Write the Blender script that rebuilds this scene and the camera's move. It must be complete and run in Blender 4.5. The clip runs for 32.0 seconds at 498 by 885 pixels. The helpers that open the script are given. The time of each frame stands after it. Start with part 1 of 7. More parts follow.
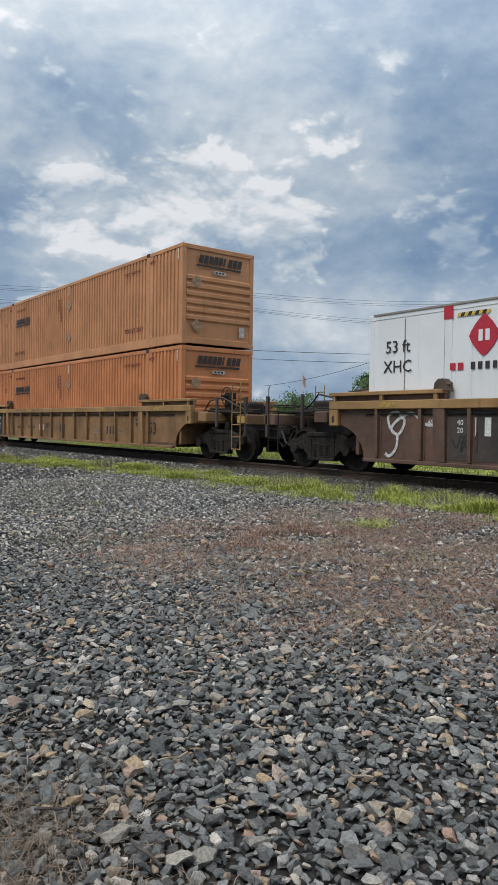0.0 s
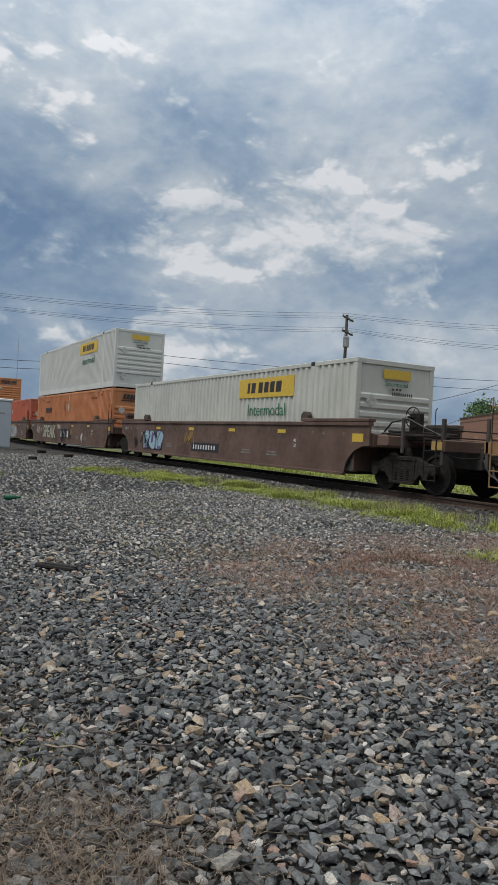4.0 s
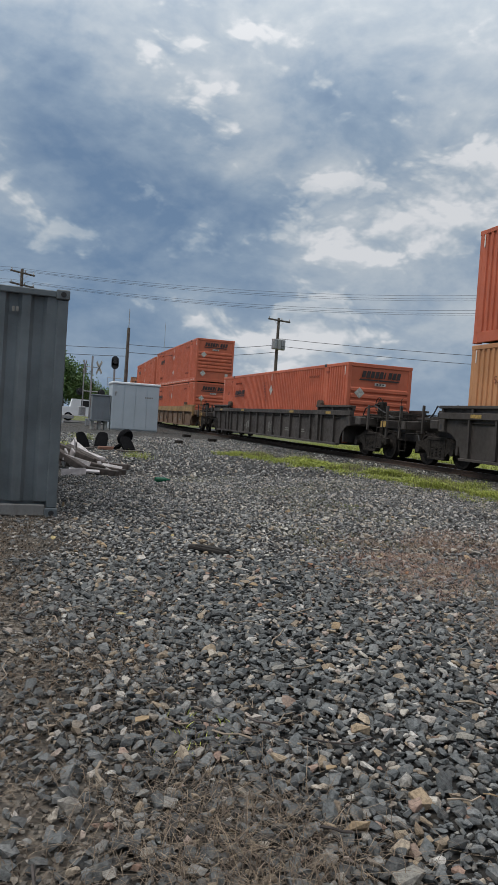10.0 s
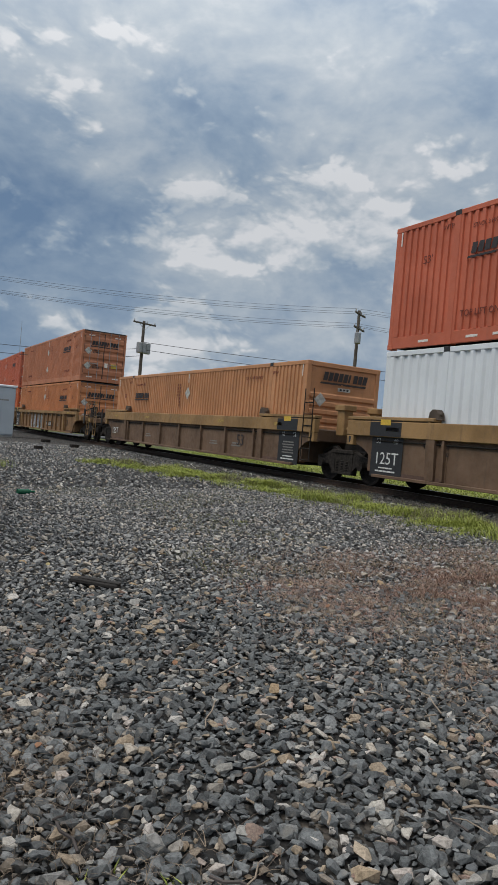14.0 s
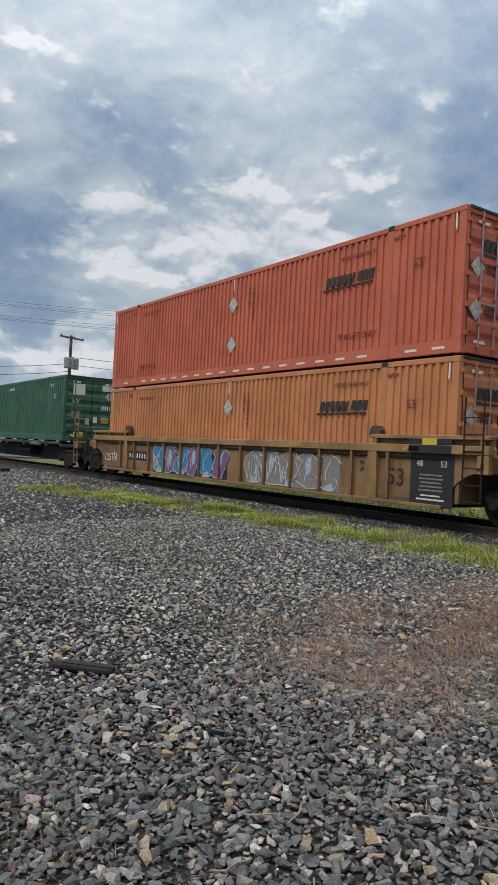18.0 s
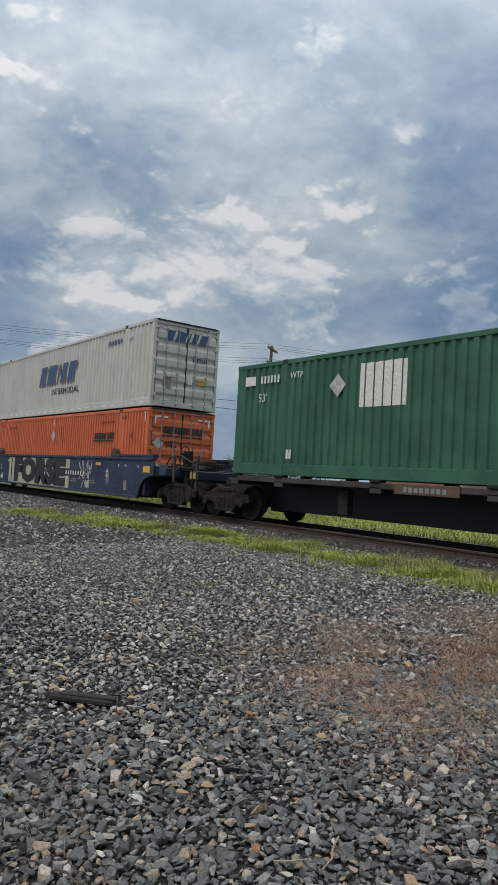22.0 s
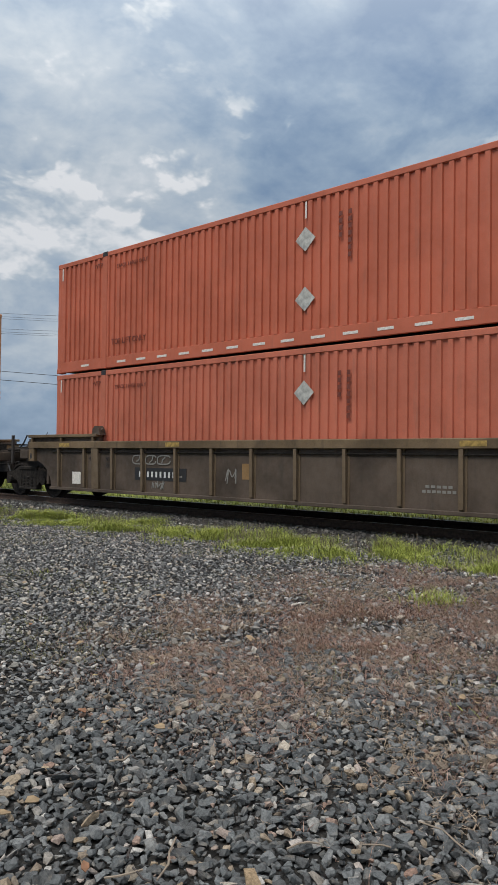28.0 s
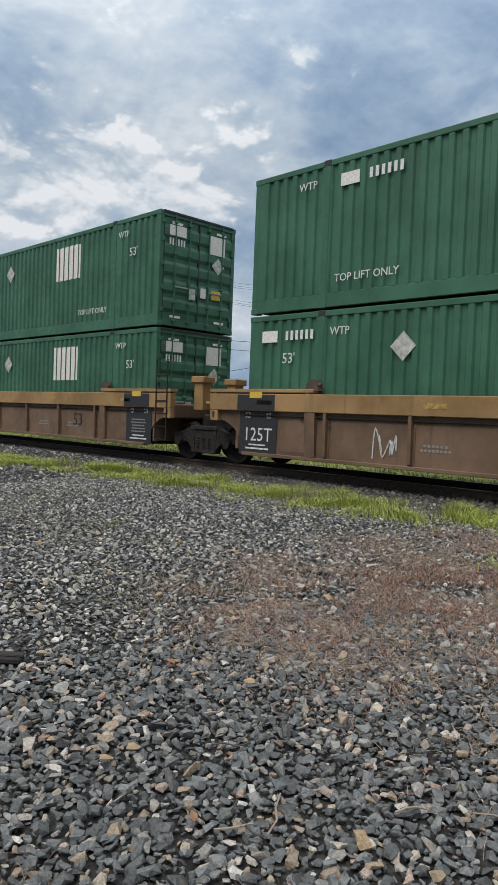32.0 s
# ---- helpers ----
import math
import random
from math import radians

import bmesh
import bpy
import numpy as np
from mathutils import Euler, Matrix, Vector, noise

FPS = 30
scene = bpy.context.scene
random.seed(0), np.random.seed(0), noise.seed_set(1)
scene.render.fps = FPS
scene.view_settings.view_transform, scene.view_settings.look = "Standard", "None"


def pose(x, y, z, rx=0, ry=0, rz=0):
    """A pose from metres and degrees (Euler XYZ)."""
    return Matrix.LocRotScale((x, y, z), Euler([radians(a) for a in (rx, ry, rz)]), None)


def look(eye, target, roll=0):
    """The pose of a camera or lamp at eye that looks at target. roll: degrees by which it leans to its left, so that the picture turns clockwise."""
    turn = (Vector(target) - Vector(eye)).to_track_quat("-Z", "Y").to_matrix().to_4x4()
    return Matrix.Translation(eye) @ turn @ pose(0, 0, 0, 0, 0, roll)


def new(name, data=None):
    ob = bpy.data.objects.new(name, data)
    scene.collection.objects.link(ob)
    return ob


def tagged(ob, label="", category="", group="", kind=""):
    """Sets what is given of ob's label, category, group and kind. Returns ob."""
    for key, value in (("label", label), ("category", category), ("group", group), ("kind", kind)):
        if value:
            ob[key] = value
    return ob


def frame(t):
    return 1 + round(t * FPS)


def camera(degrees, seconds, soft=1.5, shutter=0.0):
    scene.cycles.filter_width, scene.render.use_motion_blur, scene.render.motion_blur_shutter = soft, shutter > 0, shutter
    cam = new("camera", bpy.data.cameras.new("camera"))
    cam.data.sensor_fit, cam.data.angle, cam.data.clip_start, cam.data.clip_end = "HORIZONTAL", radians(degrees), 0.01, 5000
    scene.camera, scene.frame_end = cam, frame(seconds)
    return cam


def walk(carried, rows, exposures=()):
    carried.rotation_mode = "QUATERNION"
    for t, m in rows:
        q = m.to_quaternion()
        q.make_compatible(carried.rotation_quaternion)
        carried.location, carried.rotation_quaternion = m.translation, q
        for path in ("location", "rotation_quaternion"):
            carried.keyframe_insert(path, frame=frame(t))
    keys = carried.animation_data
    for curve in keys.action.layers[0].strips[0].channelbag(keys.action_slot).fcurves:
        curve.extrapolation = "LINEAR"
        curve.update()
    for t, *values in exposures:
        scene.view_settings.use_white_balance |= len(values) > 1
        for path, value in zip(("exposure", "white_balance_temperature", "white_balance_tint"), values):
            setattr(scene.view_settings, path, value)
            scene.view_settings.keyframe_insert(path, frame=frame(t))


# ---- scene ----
cam = camera(38.18, 32.0, soft=0.65, shutter=0.0)
# seconds, place, yaw, pitch, roll of the carried camera
PATH = [
    (0.0, 0.001, 0.001, 1.428, -37.08, -1.49, 0.81),
    (0.5, 0.018, 0.002, 1.424, -36.63, -1.41, 0.43),
    (1.0, 0.027, -0.007, 1.419, -36.31, -1.44, -0.14),
    (1.5, 0.023, -0.009, 1.418, -35.55, -1.48, -0.52),
    (2.0, 0.016, -0.011, 1.411, -34.33, -1.55, -0.72),
    (2.5, 0.013, 0.007, 1.409, -33.00, -1.34, -0.10),
    (4.5, -0.047, 0.170, 1.395, -26.22, 0.74, 4.66),
    (5.0, -0.079, 0.220, 1.391, -21.93, 1.43, 5.43),
    (5.5, -0.125, 0.291, 1.402, -18.55, 1.67, 6.20),
    (6.0, -0.138, 0.323, 1.389, -17.02, 0.81, 6.57),
    (6.5, -0.099, 0.280, 1.383, -16.56, -0.49, 5.84),
    (7.0, -0.081, 0.244, 1.392, -16.61, -1.18, 4.34),
    (7.5, -0.089, 0.231, 1.401, -16.21, -1.02, 2.58),
    (8.0, -0.118, 0.229, 1.412, -16.31, -0.56, 1.80),
    (8.5, -0.107, 0.214, 1.423, -16.74, -0.08, 1.61),
    (9.0, -0.097, 0.221, 1.417, -17.12, -0.47, 2.46),
    (9.5, -0.094, 0.262, 1.400, -17.19, -1.56, 3.12),
    (10.0, -0.106, 0.304, 1.391, -17.90, -1.83, 3.89),
    (10.5, -0.096, 0.314, 1.394, -19.53, -0.93, 4.53),
    (11.0, -0.126, 0.323, 1.397, -21.78, -0.04, 4.87),
    (11.5, -0.130, 0.385, 1.391, -23.42, 0.34, 4.80),
    (12.0, -0.056, 0.512, 1.374, -23.89, 0.40, 5.39),
    (12.5, -0.012, 0.670, 1.374, -24.55, 0.39, 5.44),
    (13.0, -0.055, 0.917, 1.386, -25.83, 0.06, 4.78),
    (13.5, -0.079, 1.200, 1.367, -27.26, -0.30, 5.19),
    (15.5, -0.213, 1.838, 1.606, -34.71, -0.06, 2.35),
    (16.0, -0.243, 2.124, 1.615, -35.72, 0.38, 2.60),
    (16.5, -0.175, 2.364, 1.591, -35.41, 0.52, 2.81),
    (17.0, -0.156, 2.503, 1.603, -34.76, 0.60, 3.05),
    (17.5, -0.179, 2.543, 1.610, -34.59, 0.82, 2.92),
    (18.0, -0.179, 2.557, 1.608, -34.71, 0.72, 3.01),
    (18.5, -0.170, 2.546, 1.600, -34.62, 0.41, 3.16),
    (19.0, -0.170, 2.565, 1.595, -33.98, 0.04, 3.60),
    (19.5, -0.184, 2.590, 1.596, -33.01, -0.28, 4.16),
    (20.0, -0.191, 2.601, 1.594, -32.12, -0.56, 4.65),
    (20.5, -0.196, 2.597, 1.588, -31.42, -0.50, 5.03),
    (21.0, -0.193, 2.590, 1.578, -31.45, 0.66, 4.65),
    (21.5, -0.204, 2.668, 1.578, -32.98, 2.03, 3.84),
    (22.0, -0.256, 2.829, 1.565, -36.47, 2.79, 3.27),
    (22.5, -0.225, 2.923, 1.556, -40.81, 3.19, 3.39),
    (23.0, -0.177, 2.921, 1.567, -45.03, 2.98, 3.75),
    (23.5, -0.137, 2.866, 1.562, -48.60, 2.87, 3.41),
    (24.0, -0.150, 2.856, 1.576, -51.10, 3.15, 4.20),
    (24.5, -0.102, 2.853, 1.572, -52.88, 3.74, 3.17),
    (26.5, -0.040, 2.911, 1.600, -53.97, 2.84, 1.90),
    (27.0, -0.059, 2.937, 1.598, -52.21, 2.48, 1.82),
    (27.5, -0.050, 2.957, 1.588, -50.82, 1.80, 1.45),
    (28.0, -0.017, 2.952, 1.588, -48.87, 1.16, 0.68),
    (28.5, 0.002, 2.969, 1.587, -46.18, 1.15, -0.03),
    (29.0, -0.077, 3.064, 1.582, -44.06, 1.24, -0.19),
    (29.5, -0.170, 3.204, 1.579, -46.47, -0.14, 2.16),
    (30.0, -0.151, 3.251, 1.582, -45.25, -1.07, 2.59),
    (30.5, -0.138, 3.217, 1.558, -44.71, -1.80, 2.83),
    (31.0, -0.123, 3.204, 1.560, -44.44, -2.35, 2.84),
    (31.5, -0.122, 3.200, 1.562, -44.28, -2.56, 2.78),
    (32.0, -0.101, 3.214, 1.555, -44.75, -2.18, 2.26),
]
EXPOSURE = 0.42
walk(cam, [(t, pose(x, y, z, 90 + pitch, 0, yaw) @ pose(0, 0, 0, 0, 0, roll)) for t, x, y, z, yaw, pitch, roll in PATH],
     [(t, EXPOSURE + d) for t, d in ((0, 0.13), (2, 0.10), (5, -0.13), (7, -0.07), (9, -0.07), (11, -0.12), (13, -0.15), (16, -0.17), (17, -0.02), (20, 0.05), (22, -0.11), (23, -0.20), (24, -0.06), (27, -0.04), (28, 0.0), (29, 0.03), (30, 0.12), (31, 0.12), (32, 0.18))])

# ---- plan ----
RAIL = 0.42          # top of rail over the yard's ground
TRACK = 12.157       # middle of the track
SPEED, GAIN = 16.35, 0.025   # the train's way: SPEED * t + GAIN * t * t


def travelled(t):
    return SPEED * t + GAIN * t * t


def bend(y):
    """How far the line swings to the right in the distance."""
    d = min(max(y - 38.0, 0.0), 190.0)
    return 0.00097 * d * d + max(y - 228.0, 0.0) * 0.3686


def along(u):
    """A pose on the rails, u metres along the line."""
    return pose(TRACK + bend(u), u, RAIL, 0, 0, -math.degrees(math.atan(0.00194 * min(max(u - 38.0, 0.0), 190.0))))

# ---- sky and sun ----
def node(tree, kind, **values):
    n = tree.nodes.new(kind)
    for key, value in values.items():
        if key in n.inputs:
            n.inputs[key].default_value = value
    return n


def mixed(tree, fac, a, b, mode="MIX"):
    """A colour mix; fac, a and b are sockets or values."""
    m = tree.nodes.new("ShaderNodeMix")
    m.data_type, m.blend_type = "RGBA", mode
    for slot, v in ((0, fac), (6, a), (7, b)):
        if isinstance(v, bpy.types.NodeSocket):
            tree.links.new(v, m.inputs[slot])
        else:
            m.inputs[slot].default_value = v if slot == 0 else (*v[:3], 1)
    return m.outputs[2]


def maths(tree, op, a, b=0.0, c=0.0):
    m = tree.nodes.new("ShaderNodeMath")
    m.operation = op
    for i, v in enumerate((a, b, c)):
        if isinstance(v, bpy.types.NodeSocket):
            tree.links.new(v, m.inputs[i])
        else:
            m.inputs[i].default_value = v
    return m.outputs[0]


def ranged(tree, v, lo, hi, a=0.0, b=1.0, smooth=True):
    m = tree.nodes.new("ShaderNodeMapRange")
    m.interpolation_type = "SMOOTHSTEP" if smooth else "LINEAR"
    tree.links.new(v, m.inputs[0])
    for i, w in enumerate((lo, hi, a, b)):
        m.inputs[i + 1].default_value = w
    return m.outputs[0]


SUN_TURN, SUN_UP = 268.0, 56.0    # compass-like: degrees from +y towards +x, and height


def build_sky():
    world = bpy.data.worlds.new("overcast_sky")
    scene.world = world
    world.use_nodes = True
    tr = world.node_tree
    tr.nodes.clear()
    out, bg = tr.nodes.new("ShaderNodeOutputWorld"), tr.nodes.new("ShaderNodeBackground")
    sky = tr.nodes.new("ShaderNodeTexSky")
    sky.sky_type, sky.sun_disc = "NISHITA", False
    sky.sun_elevation, sky.sun_rotation = radians(SUN_UP), radians(SUN_TURN)
    co = tr.nodes.new("ShaderNodeTexCoord").outputs["Generated"]
    sep = tr.nodes.new("ShaderNodeSeparateXYZ")
    tr.links.new(co, sep.inputs[0])
    com = tr.nodes.new("ShaderNodeMapping")
    com.inputs[3].default_value = (1.0, 1.0, 1.75)
    tr.links.new(co, com.inputs[0])

    def layer(scale, detail, rough, offset, warp=0.3):
        m = tr.nodes.new("ShaderNodeMapping")
        m.inputs[1].default_value = (offset, offset * 0.7, offset * 0.31)
        tr.links.new(com.outputs[0], m.inputs[0])
        n = node(tr, "ShaderNodeTexNoise", Scale=scale, Detail=detail, Roughness=rough, Distortion=warp)
        tr.links.new(m.outputs[0], n.inputs["Vector"])
        return n.outputs[0]

    def bank(turn, height, wide, tall=1.0):
        """How near the way lies to a bank of cloud at that compass turn and height."""
        a, h = radians(turn), radians(height)
        v = tr.nodes.new("ShaderNodeVectorMath")
        v.operation = "DISTANCE"
        m = tr.nodes.new("ShaderNodeMapping")
        m.inputs[3].default_value = (1, 1, 1 / tall)
        tr.links.new(co, m.inputs[0])
        tr.links.new(m.outputs[0], v.inputs[0])
        v.inputs[1].default_value = (math.sin(a) * math.cos(h), math.cos(a) * math.cos(h), math.sin(h) / tall)
        return ranged(tr, v.outputs["Value"], 0.0, wide, 1.0, 0.0)

    def shifted(vector, x, y, z):
        v = tr.nodes.new("ShaderNodeVectorMath")
        v.operation = "ADD"
        tr.links.new(vector, v.inputs[0])
        v.inputs[1].default_value = (x, y, z)
        return v.outputs[0]

    def billows(vector):
        """Rounded heads of heaped cloud, small ones on large ones."""
        w = tr.nodes.new("ShaderNodeTexNoise")
        w.inputs["Scale"].default_value, w.inputs["Detail"].default_value = 9.0, 4.0
        tr.links.new(vector, w.inputs["Vector"])
        bent = tr.nodes.new("ShaderNodeVectorMath")
        bent.operation = "MULTIPLY_ADD"
        tr.links.new(w.outputs["Color"], bent.inputs[0])
        bent.inputs[1].default_value = (0.10, 0.10, 0.10)
        tr.links.new(vector, bent.inputs[2])
        n = tr.nodes.new("ShaderNodeTexVoronoi")
        n.feature = "SMOOTH_F1"
        for key, value in (("Scale", 8.0), ("Detail", 3.0), ("Roughness", 0.52), ("Lacunarity", 2.3), ("Smoothness", 0.45)):
            n.inputs[key].default_value = value
        tr.links.new(bent.outputs[0], n.inputs["Vector"])
        m = node(tr, "ShaderNodeTexNoise", Scale=5.0, Detail=9.0, Roughness=0.58)
        tr.links.new(shifted(vector, 2.3, 0.4, 1.1), m.inputs["Vector"])
        return maths(tr, "ADD", maths(tr, "MULTIPLY", n.outputs["Distance"], -0.50), maths(tr, "MULTIPLY", m.outputs[0], 0.85))

    big, mid, fine = layer(1.7, 5, 0.5, 3.1, 0.2), layer(4.6, 9, 0.56, 7.7, 0.35), layer(12.0, 7, 0.55, 1.3, 0.2)
    lumps = maths(tr, "ADD", maths(tr, "MULTIPLY", big, 0.36), maths(tr, "MULTIPLY", mid, 0.52))
    lumps = maths(tr, "ADD", lumps, maths(tr, "MULTIPLY", fine, 0.14))
    for turn, height, wide, tall, gain in SKY_BANKS:
        lumps = maths(tr, "MULTIPLY_ADD", bank(turn, height, wide, tall), gain, lumps)
    # heaped clouds with crisp heads stand before the grey; their upper rims catch more light
    heap, lower = billows(com.outputs[0]), billows(shifted(com.outputs[0], -0.006, -0.002, 0.022))
    rim = ranged(tr, maths(tr, "SUBTRACT", heap, lower), -0.10, 0.10, -0.5, 0.5, False)
    for turn, height, wide, tall, gain in SKY_HEAPS:
        heap = maths(tr, "MULTIPLY_ADD", bank(turn, height, wide, tall), gain, heap)
    heap = ranged(tr, heap, 0.09, 0.25)
    lumps = maths(tr, "MULTIPLY_ADD", heap, 0.075, lumps)
    lumps = maths(tr, "MULTIPLY_ADD", maths(tr, "MULTIPLY", rim, ranged(tr, heap, 0.0, 1.0, 0.035, 0.11, False)), 1.0, lumps)
    bright = ranged(tr, lumps, 0.385, 0.705, smooth=False)
    ramp = tr.nodes.new("ShaderNodeValToRGB")
    tr.links.new(bright, ramp.inputs[0])
    e = ramp.color_ramp.elements
    e[0].position, e[0].color = 0.0, (*SKY_RAMP[0], 1)
    e[1].position, e[1].color = 1.0, (*SKY_RAMP[3], 1)
    for p, c in ((0.38, SKY_RAMP[1]), (0.72, SKY_RAMP[2])):
        x = e.new(p)
        x.color = (*c, 1)
    # the blue above shows thinly through the cloud
    cloudy = mixed(tr, ranged(tr, bright, 0.0, 0.5, 0.25, 0.0), ramp.outputs[0], mixed(tr, 0.5, ramp.outputs[0], maths_colour(tr, sky.outputs[0], SKY_GAIN)))
    # an overcast sky grows brighter towards the zenith
    zen = ranged(tr, sep.outputs[2], 0.30, 0.95, 1.0, 2.7)
    v = tr.nodes.new("ShaderNodeVectorMath")
    v.operation = "SCALE"
    pale = mixed(tr, ranged(tr, sep.outputs[2], 0.35, 0.85, 0.0, 0.75), cloudy, (0.40, 0.395, 0.375))
    tr.links.new(pale, v.inputs[0])
    tr.links.new(zen, v.inputs["Scale"])
    tr.links.new(v.outputs[0], bg.inputs[0])
    bg.inputs[1].default_value = SKY_STRENGTH
    tr.links.new(bg.outputs[0], out.inputs[0])


def maths_colour(tree, socket, gain):
    m = tree.nodes.new("ShaderNodeVectorMath")
    m.operation = "SCALE"
    tree.links.new(socket, m.inputs[0])
    m.inputs["Scale"].default_value = gain
    return m.outputs[0]


# banks of cloud: turn, height, reach, stretch, gain
SKY_BANKS = [(31, 17, 0.26, 0.8, 0.05), (30, 22, 0.34, 0.8, 0.05), (6, 14, 0.34, 0.6, -0.10), (56, 14, 0.20, 0.7, -0.09), (48, 22, 0.22, 0.5, -0.05), (20, 42, 0.6, 0.6, 0.04),
             (20, 5, 0.16, 0.5, 0.08), (52, 6, 0.22, 0.5, 0.08), (64, 3, 0.4, 0.3, 0.08), (0, 33, 0.4, 0.6, 0.08)]
SKY_HEAPS = [(25, 15, 0.26, 0.55, 0.24), (34, 17, 0.28, 0.60, 0.26), (20, 5.5, 0.22, 0.5, 0.22), (-3, 12, 0.24, 0.35, 0.19), (51, 12, 0.15, 1.3, 0.20), (53, 6, 0.22, 0.5, 0.22), (66, 9, 0.2, 0.5, 0.20),
             (14, 27, 0.22, 0.4, 0.15), (44, 29, 0.26, 0.45, 0.15)]
SKY_RAMP = [(0.112, 0.178, 0.282), (0.203, 0.268, 0.352), (0.340, 0.386, 0.435), (0.510, 0.526, 0.552)]
SKY_GAIN, SKY_STRENGTH = 0.06, 1.0
build_sky()

sun_lamp = bpy.data.lights.new("sun", "SUN")
sun_lamp.energy, sun_lamp.angle, sun_lamp.color = 1.35, radians(32), (1.0, 0.95, 0.88)
sun = new("sun", sun_lamp)
a, h = radians(SUN_TURN), radians(SUN_UP)
sun.matrix_world = look((0, 0, 60), (-60 * math.sin(a) * math.cos(h), -60 * math.cos(a) * math.cos(h), 60 - 60 * math.sin(h)))

# ---- materials ----
def start(name, rough=0.6, metal=0.0, spec=0.5):
    m = bpy.data.materials.new(name)
    m.use_nodes = True
    tr = m.node_tree
    tr.nodes.clear()
    out, b = tr.nodes.new("ShaderNodeOutputMaterial"), tr.nodes.new("ShaderNodeBsdfPrincipled")
    b.inputs["Roughness"].default_value, b.inputs["Metallic"].default_value = rough, metal
    b.inputs["Specular IOR Level"].default_value = spec
    tr.links.new(b.outputs[0], out.inputs[0])
    return m, tr, b


def grain(tr, scale, detail=4, rough=0.55, stretch=(1, 1, 1), space="Object"):
    co, mp = tr.nodes.new("ShaderNodeTexCoord"), tr.nodes.new("ShaderNodeMapping")
    mp.inputs[3].default_value = stretch
    tr.links.new(co.outputs[space], mp.inputs[0])
    n = node(tr, "ShaderNodeTexNoise", Scale=scale, Detail=detail, Roughness=rough)
    tr.links.new(mp.outputs[0], n.inputs["Vector"])
    return n.outputs[0]


def bumped(tr, b, height, strength, distance=0.01):
    n = node(tr, "ShaderNodeBump", Strength=strength, Distance=distance)
    tr.links.new(height, n.inputs["Height"])
    tr.links.new(n.outputs[0], b.inputs["Normal"])


def shade(c, k):
    return tuple(v * k for v in c)


def paint(name, colour, rough=0.55, fade=0.14, grime=0.35, rust=0.3, soil=(0.10, 0.08, 0.06)):
    """Weathered paint on steel: faded blotches, streaks of grime that run down, specks of rust."""
    m, tr, b = start(name, rough)
    blot = ranged(tr, grain(tr, 1.1, 5), 0.3, 0.7)
    c = mixed(tr, blot, shade(colour, 1 - fade), tuple(min(1, v * (1 + fade * 0.6) + fade * 0.05) for v in colour))
    streak = ranged(tr, grain(tr, 5.0, 6, 0.65, (1, 1, 0.12)), 0.52, 0.80)
    c = mixed(tr, maths(tr, "MULTIPLY", streak, grime), c, soil)
    fine = ranged(tr, grain(tr, 46, 4), 0.35, 0.75)
    c = mixed(tr, maths(tr, "MULTIPLY", fine, grime * 0.35), c, soil)
    speck = ranged(tr, grain(tr, 13, 8, 0.7), 0.66, 0.74)
    c = mixed(tr, maths(tr, "MULTIPLY", speck, rust), c, (0.13, 0.055, 0.03))
    tr.links.new(c, b.inputs["Base Color"])
    tr.links.new(ranged(tr, grain(tr, 7, 5), 0.3, 0.7, max(0.05, rough - 0.12), min(1, rough + 0.15)), b.inputs["Roughness"])
    bumped(tr, b, grain(tr, 2.6, 6, 0.6), 0.25, 0.02)
    return m


def plain(name, colour, rough=0.6, metal=0.0, vary=0.15, scale=18, spec=0.5):
    m, tr, b = start(name, rough, metal, spec)
    c = mixed(tr, ranged(tr, grain(tr, scale, 5), 0.3, 0.7), shade(colour, 1 - vary), shade(colour, 1 + vary))
    tr.links.new(c, b.inputs["Base Color"])
    bumped(tr, b, grain(tr, scale * 4, 4), 0.2, 0.004)
    return m


ORANGE = paint("faded_orange_paint", (0.53, 0.205, 0.078), 0.6, 0.14, 0.30, 0.3)
TAN = paint("sun_bleached_orange_paint", (0.51, 0.24, 0.108), 0.62, 0.14, 0.32, 0.3)
CLAY = paint("reddish_tan_paint", (0.46, 0.175, 0.085), 0.6, 0.14, 0.32, 0.3)
RED = paint("red_orange_paint", (0.51, 0.122, 0.060), 0.58, 0.12, 0.26, 0.2)
ROSE = paint("bleached_red_paint", (0.52, 0.14, 0.078), 0.62, 0.14, 0.4, 0.25)
BRIGHT = paint("bright_orange_paint", (0.59, 0.136, 0.044), 0.52, 0.10, 0.35, 0.2)
GREEN = paint("dark_green_paint", (0.027, 0.112, 0.060), 0.5, 0.2, 0.3, 0.15, (0.07, 0.09, 0.07))
WHITE = paint("off_white_paint", (0.52, 0.52, 0.465), 0.5, 0.08, 0.4, 0.2, (0.25, 0.23, 0.19))
BONE = paint("bone_white_paint", (0.585, 0.585, 0.545), 0.5, 0.06, 0.3, 0.12, (0.3, 0.28, 0.24))
CLEANWHITE = paint("white_paint", (0.70, 0.73, 0.75), 0.42, 0.05, 0.2, 0.08, (0.35, 0.33, 0.3))
WELL_TAN = paint("dirty_ochre_paint", (0.235, 0.125, 0.048), 0.68, 0.35, 0.8, 0.6, (0.05, 0.036, 0.024))
WELL_OCHRE = paint("ochre_chord_paint", (0.31, 0.178, 0.065), 0.62, 0.28, 0.65, 0.5, (0.08, 0.06, 0.04))
WELL_BROWN = paint("red_brown_wagon_paint", (0.115, 0.062, 0.042), 0.68, 0.3, 0.7, 0.4, (0.05, 0.04, 0.035))
